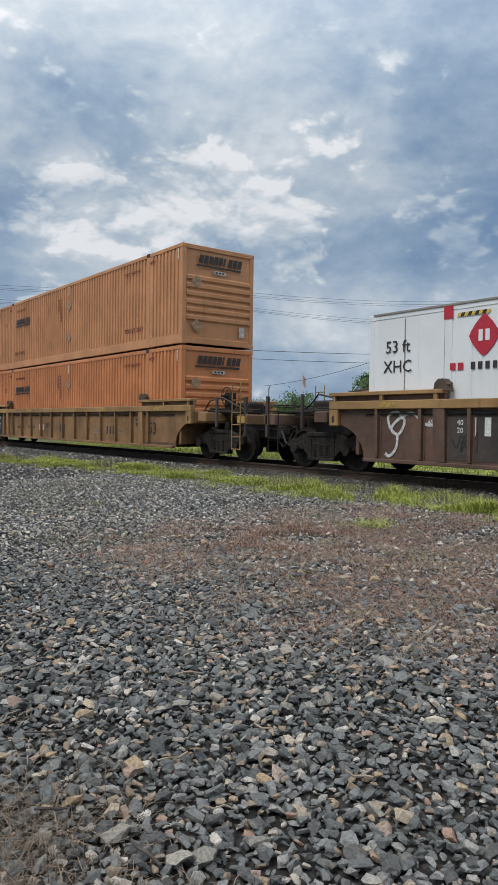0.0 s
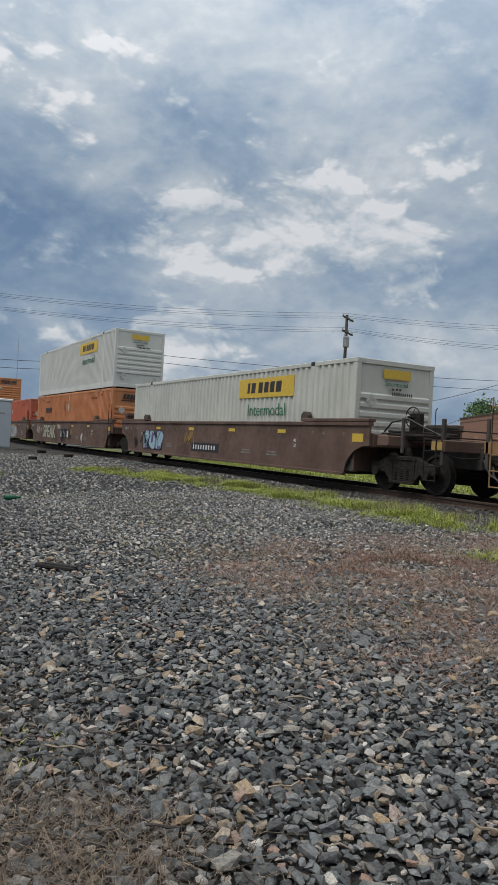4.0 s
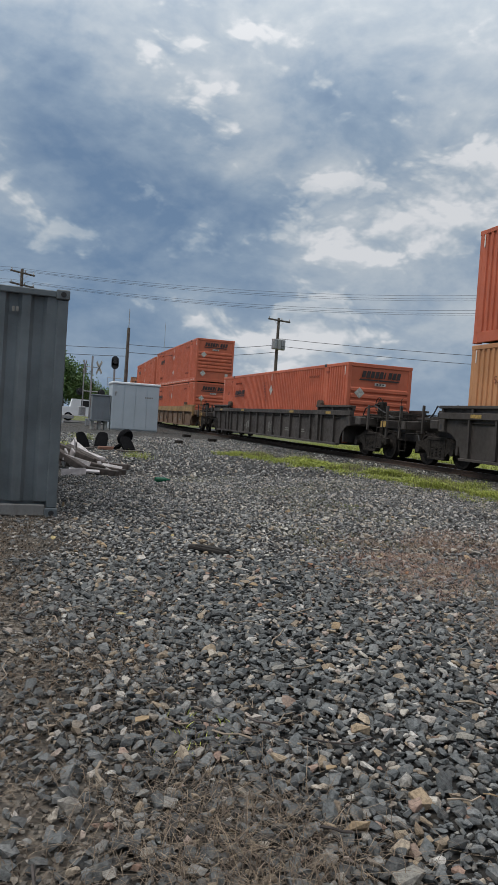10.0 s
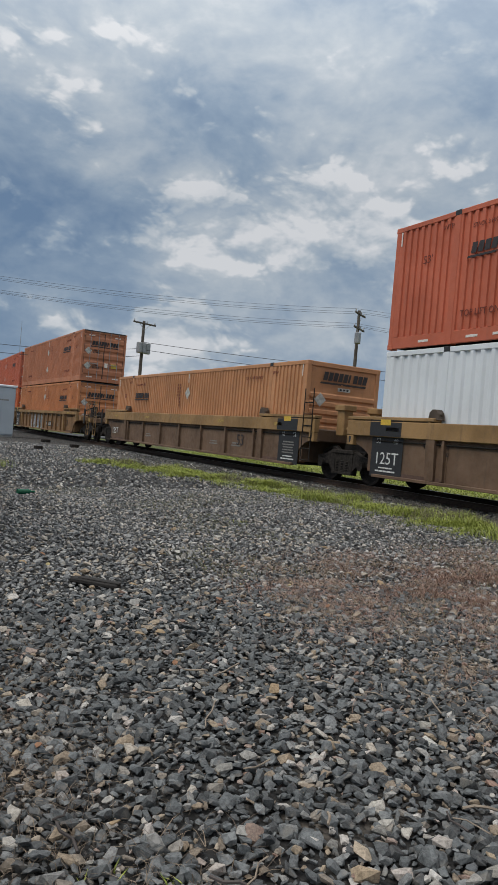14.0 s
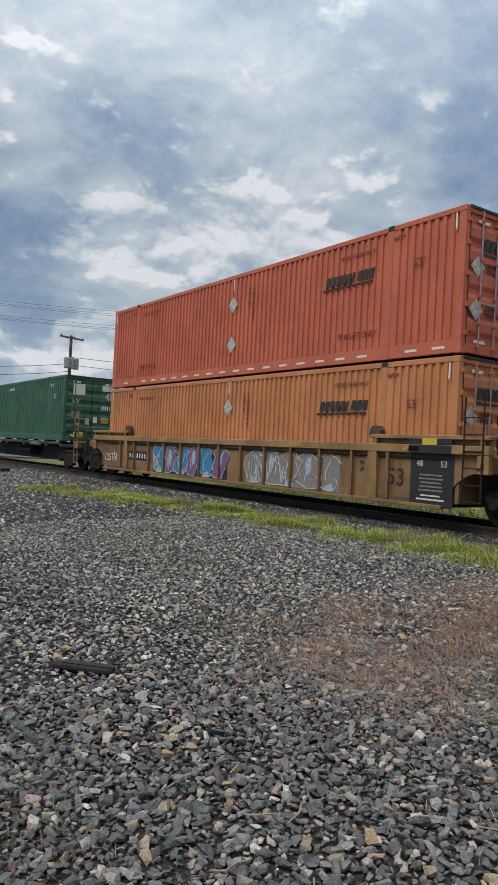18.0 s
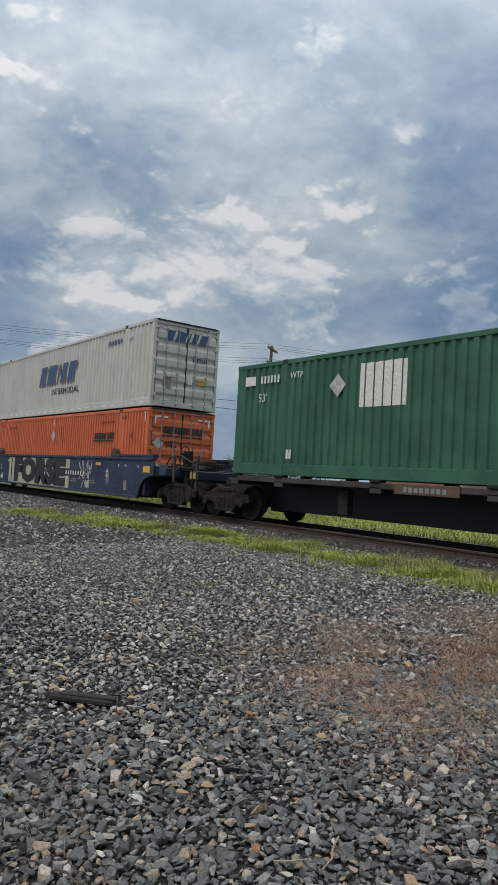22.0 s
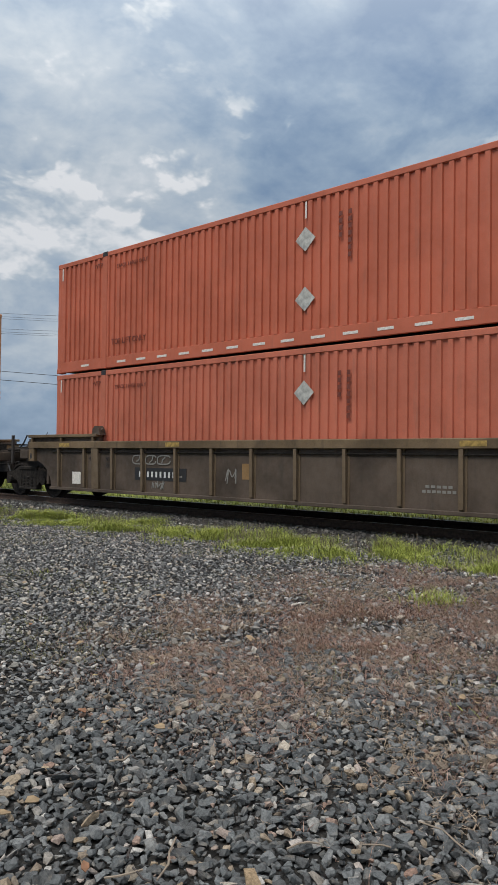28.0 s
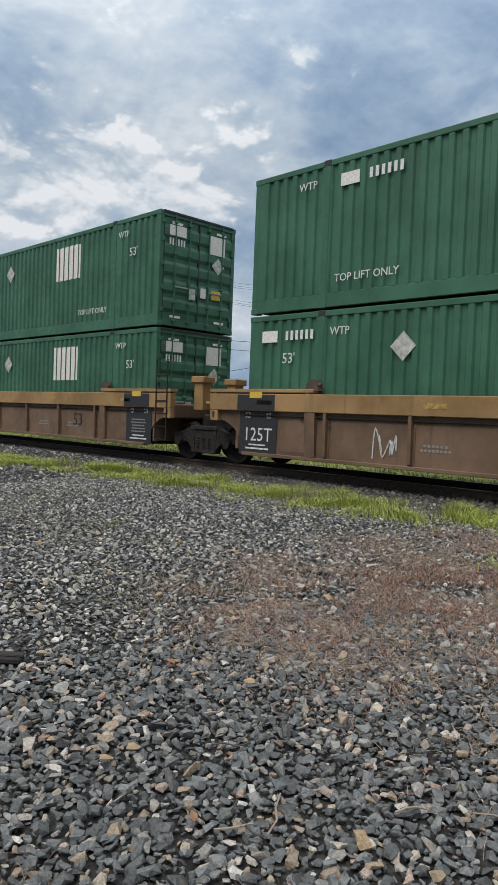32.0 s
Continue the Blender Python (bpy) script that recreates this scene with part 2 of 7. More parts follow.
WELL_DARK = paint("black_brown_wagon_paint", (0.045, 0.036, 0.031), 0.7, 0.3, 0.6, 0.3, (0.03, 0.025, 0.02))
WELL_RIB = paint("dull_tan_rib_paint", (0.15, 0.102, 0.058), 0.7, 0.3, 0.7, 0.5, (0.06, 0.045, 0.03))
WELL_SOOT = paint("sooty_ochre_chord_paint", (0.150, 0.096, 0.045), 0.7, 0.4, 0.85, 0.5, (0.035, 0.028, 0.022))
WELL_DUST = paint("dusty_brown_wagon_paint", (0.078, 0.052, 0.034), 0.72, 0.4, 0.7, 0.6, (0.04, 0.031, 0.024))
WELL_NAVY = paint("navy_wagon_paint", (0.020, 0.031, 0.066), 0.5, 0.2, 0.45, 0.15, (0.05, 0.05, 0.05))
WELL_UMBER = paint("umber_wagon_paint", (0.145, 0.083, 0.046), 0.7, 0.3, 0.7, 0.45, (0.06, 0.045, 0.03))
BLACK = plain("black_paint", (0.020, 0.020, 0.022), 0.6)
IRON = plain("grimy_cast_iron", (0.027, 0.023, 0.020), 0.9, 0.0, 0.4, 14, 0.2)
WHEEL_STEEL = plain("worn_wheel_steel", (0.022, 0.018, 0.016), 0.85, 0.0, 0.35, 14, 0.25)
RAIL_STEEL = plain("rusty_rail_steel", (0.085, 0.055, 0.040), 0.7, 0.4, 0.3)
RAIL_TOP = plain("polished_rail_head", (0.36, 0.34, 0.33), 0.28, 1.0, 0.12)
TIE_WOOD = plain("creosoted_timber", (0.045, 0.036, 0.030), 0.9, 0, 0.35)
STEEL = plain("galvanised_steel", (0.34, 0.34, 0.34), 0.5, 0.6, 0.15)
LETTER_DARK = plain("dark_lettering", (0.030, 0.024, 0.024), 0.6)
LETTER_RED = plain("dark_red_lettering", (0.16, 0.035, 0.020), 0.65)
LETTER_WHITE = plain("white_lettering", (0.62, 0.62, 0.60), 0.6)
LETTER_GREY = plain("grey_lettering", (0.22, 0.21, 0.19), 0.65)
LETTER_BLUE = plain("slate_blue_lettering", (0.045, 0.085, 0.175), 0.6)
LETTER_GOLD = plain("gold_trim", (0.36, 0.23, 0.07), 0.6)
LETTER_GREEN = plain("green_lettering", (0.03, 0.14, 0.07), 0.6)
YELLOW = plain("yellow_panel", (0.60, 0.40, 0.05), 0.55)
FADED_YELLOW = plain("faded_yellow_reflector", (0.34, 0.225, 0.06), 0.6, 0, 0.4, 12)
PLACARD = plain("aluminium_placard", (0.46, 0.45, 0.41), 0.5, 0.2, 0.3, 9)
DULL_PLACARD = plain("rusty_placard", (0.30, 0.20, 0.125), 0.6, 0.1, 0.4, 9)
TAPE = plain("reflective_tape", (0.70, 0.66, 0.60), 0.4)
CRIMSON = plain("crimson_panel", (0.42, 0.02, 0.04), 0.5)
SPRAY_CREAM = plain("cream_spray_paint", (0.40, 0.38, 0.29), 0.7, 0, 0.25)
SPRAY_WHITE = plain("white_spray_paint", (0.50, 0.50, 0.50), 0.7, 0, 0.3)
SPRAY_BLUE = plain("blue_spray_paint", (0.035, 0.20, 0.40), 0.7, 0, 0.3)
SPRAY_PALE = plain("pale_blue_spray_paint", (0.30, 0.42, 0.50), 0.7, 0, 0.3)
SPRAY_BLACK = plain("black_spray_paint", (0.02, 0.02, 0.024), 0.7, 0, 0.3)
SPRAY_VIOLET = plain("violet_spray_paint", (0.16, 0.10, 0.22), 0.7, 0, 0.3)

# ---- mesh helpers ----
class Solid:
    """Collects corners and faces of one part."""

    def __init__(self):
        self.v, self.f = [], []

    def add(self, verts, faces):
        n = len(self.v)
        self.v += [tuple(p) for p in verts]
        self.f += [tuple(i + n for i in q) for q in faces]
        return self

    def box(self, x0, x1, y0, y1, z0, z1, c=0.0):
        """A block; c is the chamfer of its edges."""
        if c <= 0:
            p = [(x, y, z) for z in (z0, z1) for y in (y0, y1) for x in (x0, x1)]
            return self.add(p, [(0, 2, 3, 1), (4, 5, 7, 6), (0, 1, 5, 4), (2, 6, 7, 3), (0, 4, 6, 2), (1, 3, 7, 5)])
        bm = bmesh.new()
        bmesh.ops.create_cube(bm, size=1.0, matrix=Matrix.LocRotScale(((x0 + x1) / 2, (y0 + y1) / 2, (z0 + z1) / 2), None, (x1 - x0, y1 - y0, z1 - z0)))
        bmesh.ops.bevel(bm, geom=bm.edges[:], offset=c, segments=1, affect="EDGES")
        return self.take(bm)

    def take(self, bm):
        bm.verts.index_update()
        self.add([v.co[:] for v in bm.verts], [[v.index for v in f.verts] for f in bm.faces])
        bm.free()
        return self

    def turned_box(self, size, m, c=0.0):
        s = Solid().box(-size[0] / 2, size[0] / 2, -size[1] / 2, size[1] / 2, -size[2] / 2, size[2] / 2, c)
        return self.add([m @ Vector(p) for p in s.v], s.f)

    def rod(self, a, b, r, n=8, r2=None):
        a, b = Vector(a), Vector(b)
        q = (b - a).to_track_quat("Z", "Y")
        r2 = r if r2 is None else r2
        ring = [(math.cos(2 * math.pi * i / n), math.sin(2 * math.pi * i / n)) for i in range(n)]
        p = [a + q @ Vector((x * r, y * r, 0)) for x, y in ring] + [b + q @ Vector((x * r2, y * r2, 0)) for x, y in ring]
        return self.add(p, [(i, (i + 1) % n, n + (i + 1) % n, n + i) for i in range(n)] + [tuple(range(n - 1, -1, -1)), tuple(range(n, 2 * n))])

    def pipe(self, points, r, n=6):
        """One bent tube through the points."""
        pts, start_at = [Vector(p) for p in points], len(self.v)
        for i, p in enumerate(pts):
            way = (pts[min(i + 1, len(pts) - 1)] - pts[max(i - 1, 0)])
            if way.length < 1e-6:
                way = pts[1] - pts[0]
            q = way.to_track_quat("Z", "Y")
            self.v += [tuple(p + q @ Vector((r * math.cos(2 * math.pi * k / n), r * math.sin(2 * math.pi * k / n), 0))) for k in range(n)]
        for i in range(len(pts) - 1):
            for k in range(n):
                a, b = start_at + i * n + k, start_at + i * n + (k + 1) % n
                self.f.append((a, b, b + n, a + n))
        e = start_at + (len(pts) - 1) * n
        self.f += [tuple(start_at + k for k in range(n - 1, -1, -1)), tuple(e + k for k in range(n))]
        return self

    def plate(self, outline, axis, lo, hi):
        """An outline in the two other axes, given a thickness along axis (0: x, 1: y, 2: z)."""
        def at(p, d):
            q = list(p)
            q.insert(axis, d)
            return q
        n = len(outline)
        return self.add([at(p, lo) for p in outline] + [at(p, hi) for p in outline],
                        [tuple(range(n - 1, -1, -1)), tuple(range(n, 2 * n))] + [(i, (i + 1) % n, n + (i + 1) % n, n + i) for i in range(n)])

    def lathe(self, profile, centre, axis=0, n=20):
        """Rings (along, radius) turned round the axis through centre."""
        c, start_at = Vector(centre), len(self.v)
        for d, r in profile:
            for i in range(n):
                w = 2 * math.pi * i / n
                o = [r * math.cos(w), r * math.sin(w)]
                o.insert(axis, d)
                self.v.append(tuple(c + Vector(o)))
        k = len(profile)
        for j in range(k - 1):
            for i in range(n):
                p, q = start_at + j * n + i, start_at + j * n + (i + 1) % n
                self.f.append((p, q, q + n, p + n))
        self.f.append(tuple(start_at + i for i in range(n - 1, -1, -1)))
        self.f.append(tuple(start_at + (k - 1) * n + i for i in range(n)))
        return self

    def mesh(self, name, material, smooth=False):
        me = bpy.data.meshes.new(name)
        me.from_pydata(self.v, [], self.f)
        me.materials.append(material)
        bm = bmesh.new()
        bm.from_mesh(me)
        bmesh.ops.recalc_face_normals(bm, faces=bm.faces[:])
        bm.to_mesh(me)
        bm.free()
        if smooth:
            me.shade_smooth()
        me.update()
        return me


MESHES = {}


def part(name, solid, material, parent, label="", key=None, m=None, smooth=False):
    """Links a Solid (or a function that makes one) as ONE mesh object under a thing or a part; parts with one key share their mesh."""
    tag = (key, material.name) if key else None
    if tag and tag in MESHES:
        me = MESHES[tag]
    else:
        s = solid() if callable(solid) else solid
        me = s if isinstance(s, bpy.types.Mesh) else s.mesh(name, material, smooth)
        if tag:
            MESHES[tag] = me
    ob = new(name, me)
    ob.parent = parent
    if m is not None:
        ob.matrix_basis = m
    if label:
        ob["label"] = label
    return ob


def thing(name, label, category, group="", kind="", m=None):
    ob = tagged(new(name), label, category, group, kind)
    ob.empty_display_size = 0.2
    if m is not None:
        ob.matrix_basis = m
    return ob


def single(name, solid, material, label, category="", group="", kind="", m=None, smooth=False):
    ob = tagged(new(name, solid.mesh(name, material, smooth)), label, category, group, kind)
    if m is not None:
        ob.matrix_basis = m
    return ob


SIDE = Matrix(((0, 0, -1, 0), (-1, 0, 0, 0), (0, 1, 0, 0), (0, 0, 0, 1)))     # writing on a side that faces -x
FACE = Matrix(((1, 0, 0, 0), (0, 0, -1, 0), (0, 1, 0, 0), (0, 0, 0, 1)))      # writing on an end that faces -y


def lettered(words, size, material, stretch=1.0, depth=0.003, bold=0.0):
    tag = (words, size, stretch, material.name, bold)
    if tag in MESHES:
        return MESHES[tag]
    cu = bpy.data.curves.new("writing", "FONT")
    cu.body, cu.size, cu.align_x, cu.align_y, cu.extrude, cu.resolution_u = words, size, "CENTER", "CENTER", depth, 2
    cu.offset = bold
    ob = bpy.data.objects.new("writing", cu)
    scene.collection.objects.link(ob)
    me = bpy.data.meshes.new_from_object(ob.evaluated_get(bpy.context.evaluated_depsgraph_get()))
    bpy.data.objects.remove(ob)
    me.transform(Matrix.Diagonal((stretch, 1, 1, 1)))
    me.materials.clear()
    me.materials.append(material)
    MESHES[tag] = me
    return me


def writing(words, size, material, parent, at, base=SIDE, stretch=1.0, name="lettering"):
    return part(name, lettered(words, size, material, stretch), material, parent, m=Matrix.Translation(at) @ base)


def flat_shape(outlines, depth=0.004):
    """Shapes in the plane of writing, a little proud."""
    s = Solid()
    for i, o in enumerate(outlines):
        s.plate(o, 2, 0.0, depth + 0.0002 * (i % 29))
    return s


def slanted(x0, x1, y0, y1, lean):
    h = y1 - y0
    return [(x0, y0), (x1, y0), (x1 + lean * h, y1), (x0 + lean * h, y1)]

# ---- ground ----
def smooth01(v):
    v = np.clip(v, 0.0, 1.0)
    return v * v * (3 - 2 * v)


def lie(x, y):
    """Height of the ground: the yard, the ballast bed of the track, the field beyond it."""
    x, y = np.asarray(x, float), np.asarray(y, float)
    z = 0.17 * smooth01(np.maximum((x - 3.0) / 6.0, (y - 13.0) / 24.0))
    far = np.clip(y - 38.0, 0.0, 190.0)
    d = np.abs(x - TRACK - 0.00097 * far * far - np.clip(y - 228.0, 0.0, None) * 0.3686)
    z = z + 0.09 * smooth01((2.6 - d) / 0.9)
    z = z + 0.018 * np.sin(1.7 * x + 0.6 * y) * np.cos(1.1 * y - 0.4 * x) * (d > 2.6)
    return z


def build_ground():
    xs = np.concatenate([[-900, -400, -180, -80, -40, -20], np.arange(-12, 22, 0.3), [24, 28, 34, 44, 60, 90, 140, 240, 420, 900]])
    ys = np.concatenate([[-600, -250, -100, -50, -25], np.arange(-14, 40, 0.4), [42, 45, 50, 56, 64, 76, 92, 120, 170, 260, 420, 800, 1500]])
    gx, gy = np.meshgrid(xs, ys)
    gz = lie(gx, gy)
    n, k = gx.shape
    v = np.stack([gx, gy, gz], -1).reshape(-1, 3)
    i = np.arange(n * k).reshape(n, k)
    f = np.stack([i[:-1, :-1], i[:-1, 1:], i[1:, 1:], i[1:, :-1]], -1).reshape(-1, 4)
    me = bpy.data.meshes.new("ground")
    me.from_pydata(v.tolist(), [], f.tolist())
    me.shade_smooth()
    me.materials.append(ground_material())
    return tagged(new("ground", me), "grey crushed stone yard with bare dirt and grass beyond the track", "ground", kind="structure")


def ground_material():
    m, tr, b = start("crushed_stone_and_soil", 0.9)
    co = tr.nodes.new("ShaderNodeTexCoord").outputs["Object"]
    sep = tr.nodes.new("ShaderNodeSeparateXYZ")
    tr.links.new(co, sep.inputs[0])
    X, Y = sep.outputs[0], sep.outputs[1]
    cell = tr.nodes.new("ShaderNodeTexVoronoi")
    cell.inputs["Scale"].default_value = 21
    tr.links.new(co, cell.inputs["Vector"])
    hsv = tr.nodes.new("ShaderNodeSeparateColor")
    tr.links.new(cell.outputs["Color"], hsv.inputs[0])
    ramp = tr.nodes.new("ShaderNodeValToRGB")
    tr.links.new(hsv.outputs[0], ramp.inputs[0])
    e = ramp.color_ramp.elements
    e[0].position, e[0].color = 0.0, (0.060, 0.064, 0.068, 1)
    e[1].position, e[1].color = 1.0, (0.36, 0.33, 0.29, 1)
    for p, c in ((0.45, (0.105, 0.110, 0.114, 1)), (0.75, (0.165, 0.165, 0.160, 1)), (0.90, (0.21, 0.185, 0.14, 1))):
        e.new(p).color = c
    gap = ranged(tr, cell.outputs["Distance"], 0.018, 0.032)
    stone = mixed(tr, maths(tr, "MULTIPLY", gap, 0.75), ramp.outputs[0], (0.045, 0.040, 0.035))
    soil = mixed(tr, ranged(tr, grain(tr, 9, 8, 0.65), 0.3, 0.7), (0.095, 0.076, 0.060), (0.27, 0.232, 0.19))
    wav = maths(tr, "MULTIPLY_ADD", grain(tr, 0.45, 6, 0.6), 2.4, -1.2)
    # bare earth by the steel box and under the dry weeds
    dirt = ranged(tr, maths(tr, "ADD", X, maths(tr, "MULTIPLY", wav, 0.5)), 0.55, -0.1)
    patch = maths(tr, "MULTIPLY", ranged(tr, grain(tr, 0.9, 6, 0.65), 0.54, 0.68), 0.55)
    dirt = maths(tr, "MAXIMUM", dirt, patch)
    # near ground blended to near-black: shade between the loose stones, put into the colour
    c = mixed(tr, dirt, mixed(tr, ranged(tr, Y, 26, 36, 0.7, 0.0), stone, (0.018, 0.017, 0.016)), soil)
    # oily dark ballast between the rails and beside them
    near_track = ranged(tr, maths(tr, "ABSOLUTE", maths(tr, "SUBTRACT", X, TRACK)), 2.2, 1.5)
    c = mixed(tr, maths(tr, "MULTIPLY", near_track, 0.55), c, (0.040, 0.034, 0.030))
    # grass past the track and at the far end of the yard
    grass = mixed(tr, ranged(tr, grain(tr, 1.6, 8, 0.7), 0.35, 0.65), (0.12, 0.155, 0.035), (0.26, 0.27, 0.085))
    beyond = ranged(tr, maths(tr, "ADD", X, wav), 15.3, 16.4)
    far = ranged(tr, maths(tr, "ADD", Y, maths(tr, "MULTIPLY", wav, 6.0)), 62, 70)
    c = mixed(tr, maths(tr, "MAXIMUM", beyond, maths(tr, "MULTIPLY", far, 0.8)), c, grass)
    tr.links.new(c, b.inputs["Base Color"])
    tr.links.new(ranged(tr, hsv.outputs[1], 0, 1, 0.7, 0.95), b.inputs["Roughness"])
    rise = maths(tr, "ADD", maths(tr, "MULTIPLY", maths(tr, "SUBTRACT", 0.04, cell.outputs["Distance"]), 9.0), hsv.outputs[2])
    bumped(tr, b, rise, 0.8, 0.02)
    return m


def stone_material(name, tones, rough=0.85):
    """Each stone has its own tone."""
    m, tr, b = start(name, rough, 0.0, 0.4)
    geo = tr.nodes.new("ShaderNodeNewGeometry")
    ramp = tr.nodes.new("ShaderNodeValToRGB")
    ramp.color_ramp.interpolation = "LINEAR"
    tr.links.new(geo.outputs["Random Per Island"], ramp.inputs[0])
    e = ramp.color_ramp.elements
    e[0].position, e[0].color = 0.0, (*tones[0][1], 1)
    e[1].position, e[1].color = 1.0, (*tones[-1][1], 1)
    for p, c in tones[1:-1]:
        e.new(p).color = (*c, 1)
    c = mixed(tr, ranged(tr, grain(tr, 75, 7, 0.7), 0.38, 0.66), mixed(tr, 0.12, ramp.outputs[0], (0.5, 0.5, 0.48)), mixed(tr, 0.5, ramp.outputs[0], (0.045, 0.045, 0.045)))
    c = mixed(tr, maths(tr, "MULTIPLY", ranged(tr, grain(tr, 17, 5), 0.55, 0.72), 0.35), c, (0.30, 0.26, 0.21))
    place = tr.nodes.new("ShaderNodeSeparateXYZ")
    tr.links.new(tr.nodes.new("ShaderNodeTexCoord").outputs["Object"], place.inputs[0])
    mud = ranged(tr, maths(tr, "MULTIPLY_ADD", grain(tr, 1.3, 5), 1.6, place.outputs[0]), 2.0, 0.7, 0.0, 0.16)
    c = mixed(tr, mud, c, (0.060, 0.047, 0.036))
    tr.links.new(c, b.inputs["Base Color"])
    bumped(tr, b, grain(tr, 90, 6, 0.6), 0.5, 0.008)
    return m


def rocks(kinds, seed, corners):
    """Rough stones: hulls of corners spread over a blunt block, worn round."""
    r, out, sides = np.random.RandomState(seed), [], []
    i = np.arange(corners) + 0.5
    up, round_ = 1 - 2 * i / corners, i * 2.39996
    even = np.stack([np.sqrt(1 - up * up) * np.cos(round_), np.sqrt(1 - up * up) * np.sin(round_), up], 1)
    while len(out) < kinds:
        p = even @ np.linalg.qr(r.normal(0, 1, (3, 3)))[0] + r.normal(0, 0.34, (corners, 3))
        p /= np.linalg.norm(p, axis=1, keepdims=True)
        p = np.sign(p) * np.abs(p) ** 0.7 * 0.5 * (1.2, r.uniform(0.58, 0.98), r.uniform(0.30, 0.66)) * r.uniform(0.92, 1.06, (corners, 1))
        bm = bmesh.new()
        for q in p:
            bm.verts.new(q)
        bmesh.ops.convex_hull(bm, input=bm.verts[:])
        bmesh.ops.triangulate(bm, faces=bm.faces[:])
        bm.verts.index_update()
        f = [[v.index for v in t.verts] for t in bm.faces]
        if len(f) == 2 * corners - 4 and len(bm.verts) == corners:
            out.append([v.co[:] for v in bm.verts])
            sides.append(f)
        bm.free()
    return np.array(out), np.array(sides)


def strewn(name, xy, sizes, material, label, seed, sink=0.30, lift=0.0, corners=10):
    """Stones lying on the ground at xy, as one mesh."""
    r = np.random.RandomState(seed)
    shapes, faces = rocks(40, seed + 5, corners)
    n = len(xy)
    pick = r.randint(0, len(shapes), n)
    base = shapes[pick]
    turn = r.uniform(0, 2 * np.pi, n)
    tilt, lean = r.normal(0, 0.36, n), r.normal(0, 0.36, n)
    p = base * sizes[:, None, None]
    y, z = p[..., 1] * np.cos(tilt)[:, None] - p[..., 2] * np.sin(tilt)[:, None], p[..., 1] * np.sin(tilt)[:, None] + p[..., 2] * np.cos(tilt)[:, None]
    x, z = p[..., 0] * np.cos(lean)[:, None] + z * np.sin(lean)[:, None], z * np.cos(lean)[:, None] - p[..., 0] * np.sin(lean)[:, None]
    c, s = np.cos(turn)[:, None], np.sin(turn)[:, None]
    v = np.stack([c * x - s * y + xy[:, :1], s * x + c * y + xy[:, 1:], z + (lie(xy[:, 0], xy[:, 1]) + lift + sizes * sink + r.uniform(0, 0.012, n))[:, None]], -1).reshape(-1, 3)
    f = (faces[pick] + corners * np.arange(n)[:, None, None]).reshape(-1, 3)
    me = bpy.data.meshes.new(name)
    me.vertices.add(len(v))
    me.vertices.foreach_set("co", v.astype(np.float32).ravel())
    me.loops.add(f.size)
    me.loops.foreach_set("vertex_index", f.astype(np.int32).ravel())
    me.polygons.add(len(f))
    me.polygons.foreach_set("loop_start", np.arange(0, f.size, 3, dtype=np.int32))
    me.update(calc_edges=True)
    me.shade_flat()
    me.materials.append(material)
    return tagged(new(name, me), label, "gravel", kind="stuff")


def spread(r, x0, x1, y0, y1, step):
    """Points over a rectangle on a shaken grid."""
    gx, gy = np.meshgrid(np.arange(x0, x1, step), np.arange(y0, y1, step))
    p = np.stack([gx.ravel(), gy.ravel()], 1)
    return p + r.uniform(-0.55, 0.55, p.shape) * step


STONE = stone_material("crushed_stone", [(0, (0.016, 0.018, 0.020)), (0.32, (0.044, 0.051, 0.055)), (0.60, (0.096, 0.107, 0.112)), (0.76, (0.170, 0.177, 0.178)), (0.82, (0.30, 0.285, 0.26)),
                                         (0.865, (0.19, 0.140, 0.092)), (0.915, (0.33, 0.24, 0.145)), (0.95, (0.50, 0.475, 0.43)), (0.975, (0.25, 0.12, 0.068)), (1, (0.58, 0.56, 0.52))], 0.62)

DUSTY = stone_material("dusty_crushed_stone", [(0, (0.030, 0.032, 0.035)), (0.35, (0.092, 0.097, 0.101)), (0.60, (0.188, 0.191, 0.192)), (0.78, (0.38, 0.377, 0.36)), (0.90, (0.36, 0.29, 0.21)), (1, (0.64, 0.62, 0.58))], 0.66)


def patchy(p, scale, seed):
    return np.array([noise.noise((x * scale, y * scale, seed)) for x, y in p])


